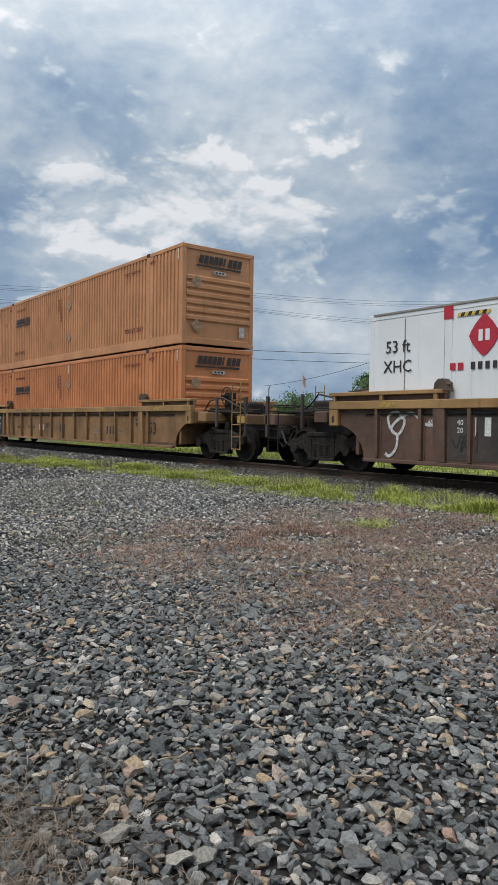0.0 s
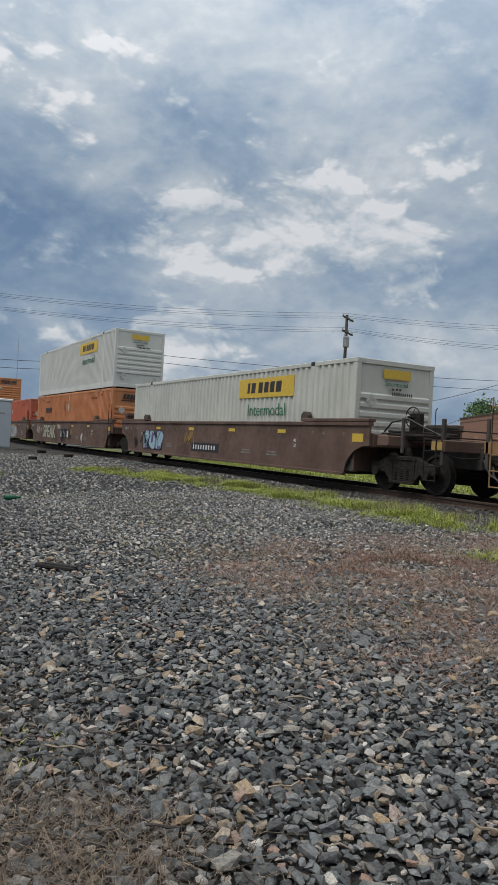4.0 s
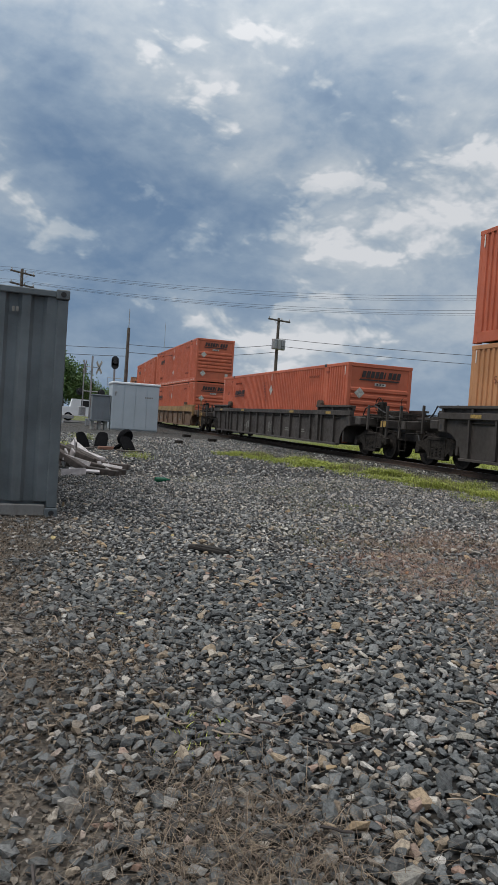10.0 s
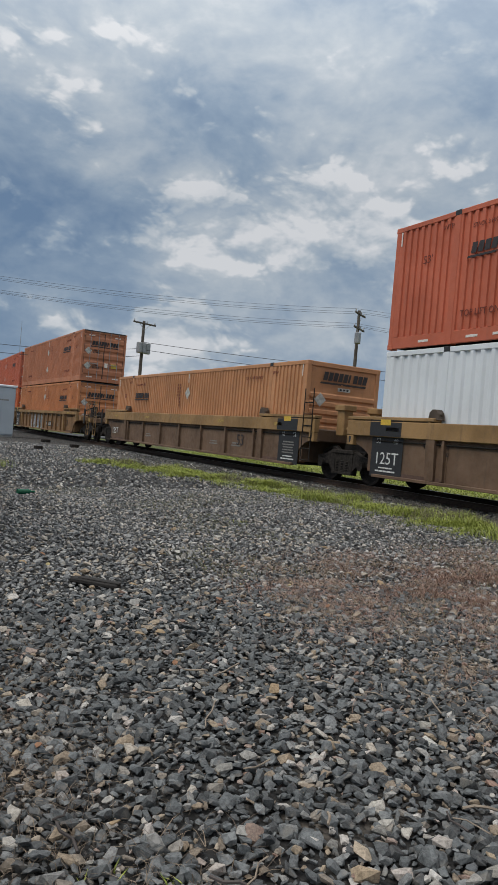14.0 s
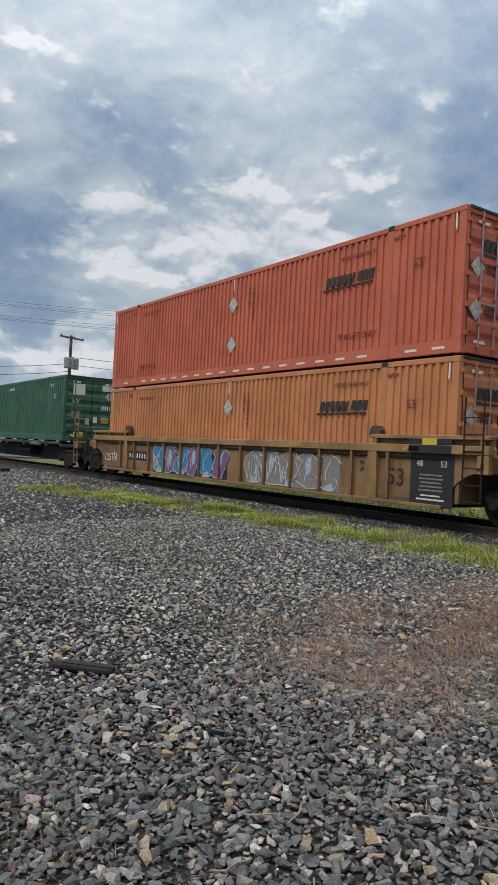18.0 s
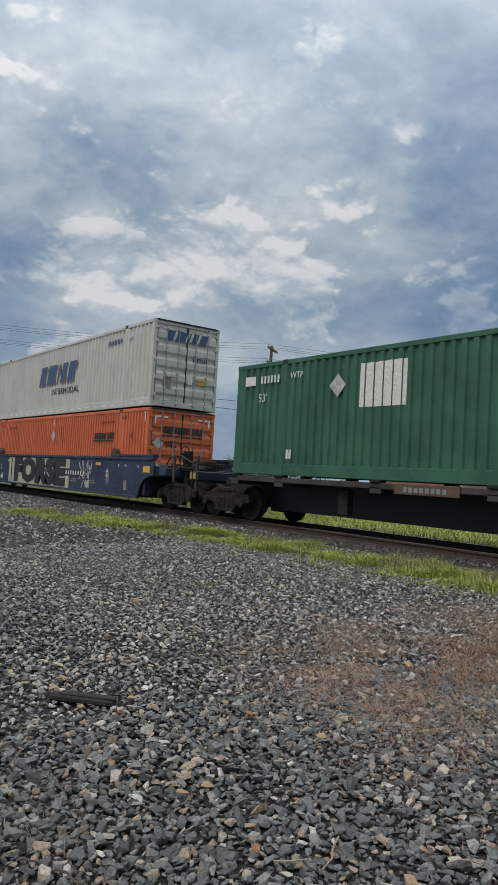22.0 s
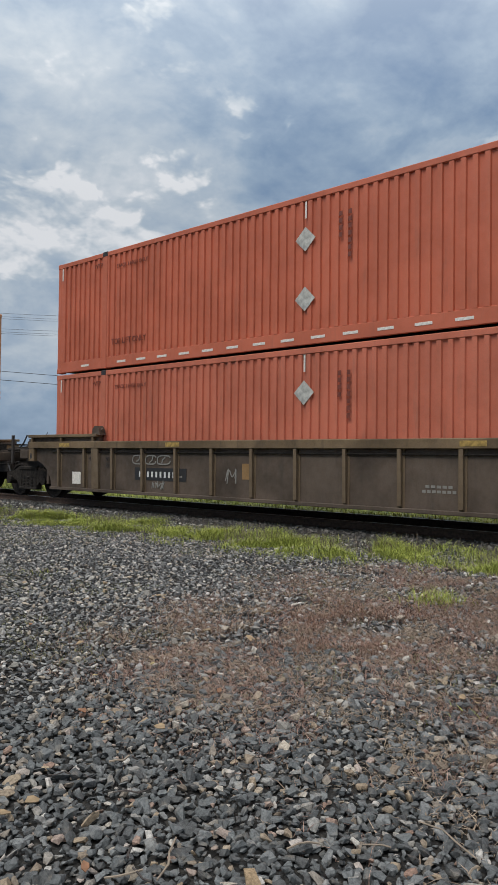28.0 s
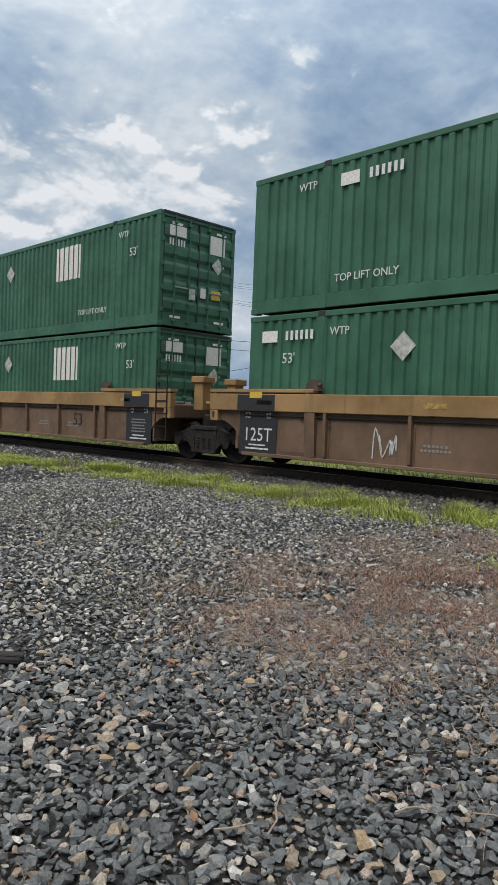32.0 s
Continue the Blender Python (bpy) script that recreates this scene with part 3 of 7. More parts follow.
def build_gravel():
    r = np.random.RandomState(4)
    thin = lambda q: r.uniform(0, 1, len(q)) < np.clip(0.44 + 1.4 * q[:, 0] - 0.02 * q[:, 1] + 0.9 * patchy(q, 1.1, 2.0), 0.14, 1.0)
    # the band of yard next to the way, closest first
    p = spread(r, -0.6, 4.8, 0.8, 7.0, 0.0345)
    p = p[thin(p) & (p[:, 0] + p[:, 1] > 2.2)]
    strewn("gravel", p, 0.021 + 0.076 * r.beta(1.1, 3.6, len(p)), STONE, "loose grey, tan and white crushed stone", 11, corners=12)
    p = spread(r, -1.0, 10.1, 0.8, 16.0, 0.052)
    near = (p[:, 0] > -0.6) & (p[:, 0] < 4.8) & (p[:, 1] < 7.0)
    p = p[~near & (p[:, 0] > 0.06 * p[:, 1] - 1.3) & (p[:, 0] + p[:, 1] > 2.2)]
    p = p[thin(p)]
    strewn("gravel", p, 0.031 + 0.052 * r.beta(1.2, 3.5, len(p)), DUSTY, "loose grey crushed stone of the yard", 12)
    p = spread(r, 0.0, 10.6, 16.0, 36.0, 0.135)
    p = p[thin(p)]
    strewn("gravel", p, 0.05 + 0.06 * r.beta(1.2, 3.0, len(p)), DUSTY, "loose grey crushed stone towards the crossing", 13, 0.2)
    p = spread(r, 10.0, 14.4, -3.0, 26.0, 0.115)
    p = p[(np.abs(np.abs(p[:, 0] - TRACK) - 0.75) > 0.1)]
    strewn("gravel", p, 0.045 + 0.05 * r.beta(1.2, 3.0, len(p)), stone_material("oily_ballast", [(0, (0.03, 0.028, 0.026)), (0.5, (0.06, 0.055, 0.05)), (0.85, (0.10, 0.09, 0.08)), (1, (0.2, 0.18, 0.16))]),
           "dark oily ballast stones of the track bed", 15, 0.1)
    p = spread(r, -1.0, 1.8, 1.2, 9.5, 0.034)
    p = p[(r.uniform(0, 1, len(p)) < 0.7) & (p[:, 0] < 0.9 - 0.03 * p[:, 1])]
    strewn("gravel", p, 0.012 + 0.026 * r.beta(1.2, 3.0, len(p)), stone_material("earthy_grit", [(0, (0.05, 0.045, 0.04)), (0.5, (0.13, 0.11, 0.09)), (0.85, (0.22, 0.18, 0.14)), (1, (0.42, 0.38, 0.33))]), "fine brown grit on bare earth", 16, 0.15)
    p = spread(r, -0.4, 10.2, -2.6, 0.9, 0.08)
    strewn("gravel", p, 0.05 + 0.05 * r.beta(1.2, 3.0, len(p)), DUSTY, "loose grey crushed stone of the yard", 18)
    # a scatter of larger pale pieces
    p = np.stack([r.uniform(0.4, 6.0, 300), r.uniform(1.4, 11.0, 300)], 1)
    strewn("gravel", p, r.uniform(0.05, 0.10, 300), stone_material("pale_stone", [(0, (0.30, 0.28, 0.24)), (0.4, (0.20, 0.19, 0.17)), (0.7, (0.36, 0.24, 0.12)), (1, (0.55, 0.53, 0.48))]),
           "larger pale and tan pieces of crushed stone", 14, 0.3)


# ---- track ----
def build_track():
    track = thing("railway_track", "railway track with rusty rails on dark timber sleepers", "railway track", kind="structure", m=pose(TRACK, 0, 0))
    bed = 0.262
    def swept(outline, ys):
        """An outline across the line, drawn along it."""
        k, v, f = len(outline), [], []
        for y in ys:
            v += [(a + bend(y), y, z) for a, z in outline]
        for j in range(len(ys) - 1):
            f += [(j * k + i, j * k + (i + 1) % k, (j + 1) * k + (i + 1) % k, (j + 1) * k + i) for i in range(k)]
        return Solid().add(v, f + [tuple(range(k - 1, -1, -1)), tuple((len(ys) - 1) * k + i for i in range(k))])

    marks = [-160, 38] + list(range(44, 240, 6)) + [300, 560]
    for side in (-1, 1):
        x = side * 0.752
        o = [(-0.07, 0), (0.07, 0), (0.07, 0.012), (0.012, 0.035), (0.010, 0.115), (0.034, 0.125), (0.036, 0.158), (0.030, 0.168), (-0.030, 0.168), (-0.036, 0.158), (-0.034, 0.125), (-0.010, 0.115), (-0.012, 0.035), (-0.07, 0.012)]
        rail = part("rail", swept([(x + a, bed - 0.012 + z) for a, z in o], marks), RAIL_STEEL, track)
        part("rail_head", swept([(x - 0.026, bed + 0.150), (x + 0.026, bed + 0.150), (x + 0.026, RAIL - 0.0005), (x - 0.026, RAIL - 0.0005)], marks), RAIL_TOP, rail, "shiny worn running surface")
    y = -12.0
    tie = lambda: Solid().box(-1.3, 1.3, -0.11, 0.11, -0.15, 0.0, 0.012)
    spots = []
    while y < 82:
        spots.append(y + random.uniform(-0.03, 0.03))
        y += 0.53
    for y in spots:
        part("sleeper", tie, TIE_WOOD, track, key="sleeper", m=pose(bend(y) + random.uniform(-0.03, 0.03), y, bed - 0.014 + random.uniform(-0.006, 0.002), 0, 0, random.uniform(-1, 1)))


build_ground()
build_gravel()
build_track()

# ---- the train ----
HALF, TALL, LONG = 1.285, 2.87, 16.15      # a 53-foot container
FLOOR, UPPER, SPINE = 0.375, 3.292, 1.235  # its feet over the rail: in the well, on top of another, on a spine car


def corrugated(y0, y1, z0, z1, x, style):
    """The side sheet, pressed in upright grooves."""
    pitch, wide, deep, slope = {"groove": (0.2035, 0.088, 0.038, 0.014), "wave": (0.278, 0.105, 0.046, 0.045), "trap": (0.262, 0.095, 0.044, 0.030), "smooth": (1.22, 0.010, 0.006, 0.003)}[style]
    prof, y = [(y0, 0.0)], y0 + pitch * 0.5
    while y + wide / 2 + slope < y1 - 0.02:
        prof += [(y - wide / 2 - slope, 0.0), (y - wide / 2, deep), (y + wide / 2, deep), (y + wide / 2 + slope, 0.0)]
        y += pitch
    prof.append((y1, 0.0))
    d = 1 if x < 0 else -1
    n = len(prof)
    v = [(x + d * o, y, z) for z in (z0, z1) for y, o in prof] + [(x + d * 0.06, y, z) for z in (z0, z1) for y in (y0, y1)]
    f = [(i, i + 1, n + i + 1, n + i) for i in range(n - 1)]
    k = 2 * n
    f += [(k, k + 2, k + 3, k + 1), (0, n, k + 2, k), (n - 1, k + 1, k + 3, 2 * n - 1)]
    return Solid().add(v, f)


def ribbed_end(x0, x1, z0, z1, y, rows, foot, head, deep=0.045):
    """An end sheet in one piece, pressed in level ribs between z0 and z1, plain below and above."""
    step, o = (z1 - z0) / rows, [(y + 0.03, foot)]
    for i in range(rows):
        c = z0 + (i + 0.5) * step
        o += [(y + 0.03, c - step * 0.44), (y - deep + 0.03, c - step * 0.24), (y - deep + 0.03, c + step * 0.16), (y + 0.03, c + step * 0.36)]
    return Solid().plate(o + [(y + 0.03, head), (y + 0.07, head), (y + 0.07, foot)], 0, x0, x1)


def casting():
    return Solid().box(-0.09, 0.09, -0.09, 0.09, -0.062, 0.062, 0.012)


def logo_shapes(length, high):
    """A company mark as nine plain slanted blocks over a notched bar."""
    w, out = length / 9, []
    for i in range(9):
        t = w * (0.36 if i == 5 else 0.80)
        out.append(slanted(i * w, i * w + t, 0, high, 0.2))
    a, b = -0.42 * high, -0.20 * high
    out += [[(-0.06 * length, a), (0.40 * length, a), (0.43 * length, b - 0.05 * high), (0.46 * length, a), (0.97 * length, a), (0.98 * length, b), (-0.04 * length, b)]]
    return [[(x - length / 2, y) for x, y in o] for o in out]


def swoosh_shapes(length, high):
    """A company mark as five wide slanted blocks."""
    out, x = [], -length / 2
    for i, w in enumerate((0.21, 0.27, 0.09, 0.17, 0.22)):
        out.append(slanted(x, x + (w - 0.055) * length, 0, high, 0.34))
        x += w * length + 0.005
    return out


def bars(length, high, n, gap=0.46):
    """Writing too small to read, as plain bars."""
    w = length / n
    return [[(i * w - length / 2, 0), (i * w + w * (1 - gap) - length / 2, 0), (i * w + w * (1 - gap) - length / 2, high), (i * w - length / 2, high)] for i in range(n)]


def diamond(r):
    return [[(0, -r), (r, 0), (0, r), (-r, 0)]]


def on_side(box, name, shapes, material, y, z, key, label="", tilt=0):
    return part(name, lambda: flat_shape(shapes() if callable(shapes) else shapes), material, box, label, key, m=pose(-HALF - 0.001, y, z) @ SIDE @ pose(0, 0, 0, 0, 0, tilt))


def on_end(box, name, shapes, material, x, z, key, label="", y=-0.022):
    return part(name, lambda: flat_shape(shapes() if callable(shapes) else shapes), material, box, label, key, m=pose(x, y, z) @ FACE)


def container(paint_of, style="groove", end="nose", mark="bird", label="", tape=True, group="containers on the train", flip=False, dull=False):
    """One 53-foot container, its front end at y = 0, its feet at z = 0."""
    box = thing("shipping_container", label, "shipping container", group)
    plate = DULL_PLACARD if dull else PLACARD
    for sx in (-1, 1):
        x = sx * (HALF - 0.012)
        for j, (a, b) in enumerate(((0.13, 1.90), (2.06, 14.09), (14.25, 16.02))):
            part("side_panel", lambda: corrugated(a, b, 0.285, TALL - 0.12, x, style), paint_of, box, key=("side", style, sx, j))
        part("bottom_rail", lambda: Solid().box(min(x, x - sx * 0.07), max(x, x - sx * 0.07), 0.1, LONG - 0.1, 0.012, 0.285, 0.01), paint_of, box, key=("brail", sx))
        part("top_rail", lambda: Solid().box(min(x + sx * 0.008, x - sx * 0.06), max(x + sx * 0.008, x - sx * 0.06), 0.1, LONG - 0.1, TALL - 0.12, TALL - 0.002, 0.012), paint_of, box, key=("trail", sx))
        for yy in (1.98, LONG - 1.98):
            part("lift_post", lambda: Solid().box(sx * HALF - 0.075 if sx > 0 else -HALF - 0.004, sx * HALF + 0.004 if sx > 0 else -HALF + 0.075, -0.085, 0.085, 0.05, TALL - 0.02, 0.012), paint_of, box, key=("lpost", sx), m=pose(0, yy, 0))
            for zz in (0.062, TALL - 0.055):
                part("corner_casting", casting, BLACK if zz > 1 else paint_of, box, key="casting", m=pose(sx * (HALF - 0.082), yy, zz))
        for yy in (0.075, LONG - 0.075):
            part("corner_post", lambda: Solid().box(-0.075, 0.075, -0.07, 0.07, 0.1, TALL - 0.1, 0.014), paint_of, box, key="cpost", m=pose(sx * (HALF - 0.08), yy, 0))
            for zz in (0.062, TALL - 0.062):
                part("corner_casting", casting, paint_of, box, key="casting", m=pose(sx * (HALF - 0.088), yy + (0.012 if yy < 1 else -0.012), zz))
    part("roof", lambda: Solid().box(-HALF + 0.04, HALF - 0.04, 0.05, LONG - 0.05, TALL - 0.05, TALL - 0.02, 0.01), paint_of, box, key="roof")
    part("underframe", lambda: Solid().box(-HALF + 0.06, HALF - 0.06, 0.06, LONG - 0.06, 0.05, 0.14), IRON, box, key="floor")
    part("rear_end", lambda: Solid().box(-HALF + 0.1, HALF - 0.1, LONG - 0.06, LONG - 0.02, 0.12, TALL - 0.1, 0.01), paint_of, box, key="rear")
    for z0, z1 in ((0.02, 0.20), (TALL - 0.14, TALL - 0.005)):
        part("end_rail", lambda: Solid().box(-HALF + 0.15, HALF - 0.15, -0.005, 0.07, z0, z1, 0.012), paint_of, box, key=("erail", z0))
    if end == "nose":
        part("end_panel", lambda: ribbed_end(-HALF + 0.155, HALF - 0.155, 0.66, 2.04, 0.0, 6, 0.18, TALL - 0.1, 0.05), paint_of, box, key=("nose", style))
        on_end(box, "vent", [[(-0.22, -0.05), (0.22, -0.05), (0.22, 0.05), (-0.22, 0.05)]], PLACARD, 0.0, 2.14, "vent", "small riveted vent plate")
        for dx in (-0.12, 0.0, 0.12):
            on_end(box, "vent_slot", [[(-0.035, -0.025), (0.035, -0.025), (0.035, 0.025), (-0.035, 0.025)]], BLACK, dx, 2.14, "ventslot", y=-0.0275)
        on_end(box, "document_box", [[(-0.10, -0.15), (0.10, -0.15), (0.10, 0.15), (-0.10, 0.15)]], PLACARD, 0.82, 0.46, "docbox", "grey document holder")
        for zz in (1.80, 0.55):
            on_end(box, "placard", diamond(0.20), plate, -0.80, zz, "enddia", "blank diamond placard holder", y=-0.026)
    else:
        for j in (-1, 1):
            a, b = (-HALF + 0.15, -0.02) if j < 0 else (0.02, HALF - 0.15)
            door = part("door", lambda: ribbed_end(a, b, 0.34, TALL - 0.26, 0.0, 5, 0.19, TALL - 0.14, 0.04), paint_of, box, key=("door", j))
            for q in (0.30, 0.72):
                xx = a + (b - a) * (q if j < 0 else 1 - q)
                part("lock_rod", lambda: Solid().rod((0, -0.03, 0.08), (0, -0.03, TALL - 0.06), 0.017, 8), STEEL if paint_of is not GREEN else GREEN, door, key="lockrod", m=pose(xx, 0, 0))
                for zz in (0.16, 0.62, 1.15, 1.85, 2.62):
                    part("rod_bracket", lambda: Solid().box(-0.045, 0.045, -0.055, 0.03, -0.03, 0.03, 0.006), paint_of, door, key="bracket", m=pose(xx, 0, zz))
            part("lock_handle", lambda: Solid().box(-0.22, 0.22, -0.05, -0.03, -0.018, 0.018, 0.004), STEEL, door, key="handle", m=pose((a + b) / 2, 0, 1.02))
            for zz in (0.4, 0.95, 1.55, 2.15, 2.6):
                part("hinge", lambda: Solid().box(-0.05, 0.05, -0.025, 0.02, -0.05, 0.05, 0.008), paint_of, door, key="hinge", m=pose(a - 0.03 if j < 0 else b + 0.03, 0, zz))
            for zz, w in ((2.60, 0.34), (0.26, 0.34)):
                on_end(box, "reflective_tape", [[(-w / 2, -0.03), (w / 2, -0.03), (w / 2, 0.03), (-w / 2, 0.03)]], TAPE, j * 0.75, zz, "dtape", y=-0.014)
        part("door_gasket", lambda: Solid().box(-0.018, 0.018, -0.012, 0.03, 0.2, TALL - 0.15), BLACK, box, "black rubber seal between the doors", key="gasketmid")
        for gx in (-HALF + 0.142, HALF - 0.142):
            part("door_gasket", lambda: Solid().box(-0.007, 0.007, -0.008, 0.03, 0.2, TALL - 0.15), BLACK, box, key="gasketside", m=pose(gx, 0, 0))
        part("door_header", lambda: Solid().box(-HALF + 0.1, HALF - 0.1, -0.03, -0.006, TALL - 0.05, TALL + 0.004, 0.004), BLACK, box, "dark header edge", key="doorhead")
        on_end(box, "certificate_plate", [[(-0.09, -0.13), (0.09, -0.13), (0.09, 0.13), (-0.09, 0.13)]], TAPE, 0.17, 0.98, "cert", "white paper notice", y=-0.0135)
        on_end(box, "yellow_notice", [[(-0.16, -0.12), (0.16, -0.12), (0.16, 0.12), (-0.16, 0.12)]], YELLOW, 0.62, 0.98, "ynotice", "yellow warning label", y=-0.0135)
        for zz in (1.72, 0.88):
            if mark == "bird":
                on_end(box, "number_marks", lambda: bars(0.36, 0.085, 5), LETTER_DARK, -0.42, zz + 0.02, "doornum", "small dark painted marks", y=-0.0165)
                on_end(box, "number_marks", lambda: bars(0.42, 0.085, 6), LETTER_DARK, -0.40, zz - 0.11, "doornum2", "small dark painted marks", y=-0.0165)
                on_end(box, "placard", diamond(0.21), plate, -0.90, zz, "enddia2", "blank diamond placard holder", y=-0.0155)
        if paint_of is BRIGHT:
            for j in (-1, 1):
                on_end(box, "corner_tape", [[(0, 0), (j * 0.34, 0), (j * 0.34, -0.26), (j * 0.29, -0.26), (j * 0.29, -0.05), (0, -0.05)]], TAPE, j * 0.72, 2.62, "cornertape%d" % j, "white reflective corner mark", y=-0.019)
    if tape:
        y = 0.55
        while y < LONG - 0.5:
            if abs(y - 1.98) > 0.25 and abs(y - 14.17) > 0.25:
                part("reflective_tape", lambda: Solid().box(-0.003, 0.003, -0.16, 0.16, -0.026, 0.026), TAPE, box, key="tape", m=pose(-HALF + 0.0095, y, 0.135))
            y += 0.72
    lead = (lambda y: y) if end == "door" else (lambda y: LONG - y)
    if mark == "bird":
        on_side(box, "logo", lambda: logo_shapes(1.62, 0.22), LETTER_DARK, lead(3.24) , 1.86, "sidelogo", "dark slanted company mark")
        on_end(box, "logo", lambda: logo_shapes(1.55, 0.24), LETTER_DARK, 0.02 if end == "nose" else 0.05, 2.36 if end == "nose" else 2.06, "endlogo" + end, "dark slanted company mark", y=-0.028 if end == "nose" else -0.0165)
        writing("TOP LIFT ONLY", 0.20, LETTER_RED, box, (-HALF - 0.001, lead(2.9), 0.62), stretch=0.9)
        writing("STACK 3 HIGH ONLY", 0.13, LETTER_RED, box, (-HALF - 0.001, lead(3.0), 2.44), stretch=0.9)
        writing("WTP", 0.15, LETTER_RED, box, (-HALF - 0.001, lead(1.72), 2.56))
        writing("53'", 0.26, LETTER_RED, box, (-HALF - 0.001, lead(1.15), 1.95))
        writing("TOP LIFT ONLY", 0.20, LETTER_RED, box, (-HALF - 0.001, LONG - lead(2.9), 0.62), stretch=0.9)
        writing("STACK 3 HIGH ONLY", 0.13, LETTER_RED, box, (-HALF - 0.001, LONG - lead(3.0), 2.44), stretch=0.9)
        writing("WTP", 0.15, LETTER_RED, box, (-HALF - 0.001, LONG - lead(1.72), 2.56))
        for zz in (0.88, 2.02):
            on_side(box, "placard", diamond(0.235), plate, 8.05, zz, "sidedia", "blank diamond placard holder")
        for i in range(2):
            on_side(box, "serial_marks", lambda: [[(-0.035, -q * 0.13), (0.035, -q * 0.13), (0.035, -q * 0.13 + 0.085), (-0.035, -q * 0.13 + 0.085)] for q in range(4 + 3 * i)], LETTER_RED, (8.98 if end == "nose" else 7.25) - 0.2 * i, 2.30, "serial%d" % i, "column of small painted marks")
        for yy in (0.22, 8.05, LONG - 0.22):
            part("reflective_strip", lambda: Solid().box(-0.003, 0.003, -0.02, 0.02, -0.16, 0.16), TAPE, box, key="vtape", m=pose(-HALF - 0.006 if yy != 8.05 else -HALF + 0.01, yy, 2.58))
    elif mark == "swoosh":
        for d, mat in ((0.03, LETTER_GOLD), (0.0, LETTER_BLUE)):
            part("logo", lambda: flat_shape(swoosh_shapes(4.1, 0.80), 0.004), mat, box, "big slanted company mark", ("swoosh",), m=pose(-HALF - 0.001 + (0.001 if d else -0.003), 8.05 - d, 1.28 - d) @ SIDE)
        writing("INTERMODAL", 0.36, LETTER_DARK, box, (-HALF - 0.001, 7.2, 0.93), stretch=1.25)
        on_end(box, "logo", lambda: swoosh_shapes(1.7, 0.34), LETTER_BLUE, 0.0, 2.22, "swooshend", "slanted blue company mark", y=-0.0145)
        on_end(box, "notice", [[(-0.15, -0.2), (0.15, -0.2), (0.15, 0.2), (-0.15, 0.2)]], LETTER_GREY, -0.7, 0.8, "swnotice", "grey placard", y=-0.014)
        on_end(box, "number_marks", lambda: bars(0.62, 0.14, 7), LETTER_BLUE, 0.55, 1.62, "swnum", "small painted marks", y=-0.014)
        on_side(box, "number_marks", lambda: bars(1.15, 0.16, 9), LETTER_BLUE, 2.8, 2.30, "swnum2", "small painted marks")
        writing("WTP", 0.15, LETTER_GREY, box, (-HALF - 0.001, 1.6, 2.35))
    elif mark == "plain":
        way = -1 if flip is True else 1
        at = (lambda y: LONG - y - 0.9) if flip else (lambda y: y)
        if flip != "bare":
            # painted over the ribs: strips on the ridges and in the grooves
            s, first = Solid(), 2.191 + 0.262 * (31 if flip else 6)
            for k in range(5):
                c = first + 0.262 * k
                s.box(-HALF + 0.008, -HALF + 0.0105, c + 0.066, c + 0.196, 1.57, 2.53).box(-HALF + 0.040, -HALF + 0.045, c - 0.064, c + 0.064, 1.57, 2.53)
            part("patch", s, TAPE, box, "white square patch over an old mark", ("gpatch", bool(flip)))
        on_side(box, "placard", diamond(0.27), PLACARD, at(3.0) if flip else 7.9, 2.1, "gdia", "blank diamond placard")
        if flip is not True:
            writing("TOP LIFT ONLY", 0.21, LETTER_WHITE, box, (-HALF - 0.001, 3.0, 0.55))
        if not flip:
            writing("TOP LIFT ONLY", 0.21, LETTER_WHITE, box, (-HALF - 0.001, LONG - 3.0, 0.55))
        else:
            writing("53'", 0.30, LETTER_WHITE, box, (-HALF - 0.001, LONG - 1.15, 1.95))
            writing("WARNING", 0.19, LETTER_WHITE, box, (-HALF - 0.001, 7.6, 2.50))
            on_side(box, "notice_marks", lambda: bars(0.22, 0.22, 2, 0.25), LETTER_WHITE, LONG - 2.3, 0.42, "gnote", "small white notice")
        writing("WTP", 0.22, LETTER_WHITE, box, (-HALF - 0.001, 1.55, 2.45))
        writing("WTP", 0.22, LETTER_WHITE, box, (-HALF - 0.001, LONG - (2.45 if flip else 1.5), 2.45))
        writing("53'", 0.30, LETTER_WHITE, box, (-HALF - 0.001, 1.1, 1.95))
        for yy in (LONG - (0.95 if flip else 2.9),):
            on_side(box, "owner_plate", [[(-0.22, -0.12), (0.22, -0.12), (0.22, 0.12), (-0.22, 0.12)]], TAPE, yy + 0.35, 2.42, "gown", "white owner plate")
            on_side(box, "number_marks", lambda: bars(0.8, 0.19, 6), LETTER_WHITE, yy - 0.5, 2.33, "gnum", "small painted marks")
        on_end(box, "patch", [[(-0.27, -0.24), (0.27, -0.24), (0.27, 0.24), (-0.27, 0.24)]], TAPE, 0.62 * way, 2.28, "gepatch", "white square patch", y=-0.0145)
        if flip is True:
            writing("53'", 0.27, LETTER_WHITE, box, (-0.75, -0.018, 1.74), FACE, stretch=1.2)
            for dx in (-0.86, -0.64):
                on_end(box, "notice", [[(-0.08, -0.15), (0.08, -0.15), (0.08, 0.15), (-0.08, 0.15)]], LETTER_GREY, dx, 1.18, "gnot2", "grey notice", y=-0.0165)
        on_end(box, "owner_plate", [[(-0.27, -0.13), (0.27, -0.13), (0.27, 0.13), (-0.27, 0.13)]], TAPE, -0.72 * way, 2.42, "geown", "white owner plate", y=-0.0145)
        on_end(box, "number_marks", lambda: bars(0.54, 0.17, 6), LETTER_WHITE, -0.72 * way, 1.45 if flip is True else 2.05, "genum", "small painted marks", y=-0.0145)
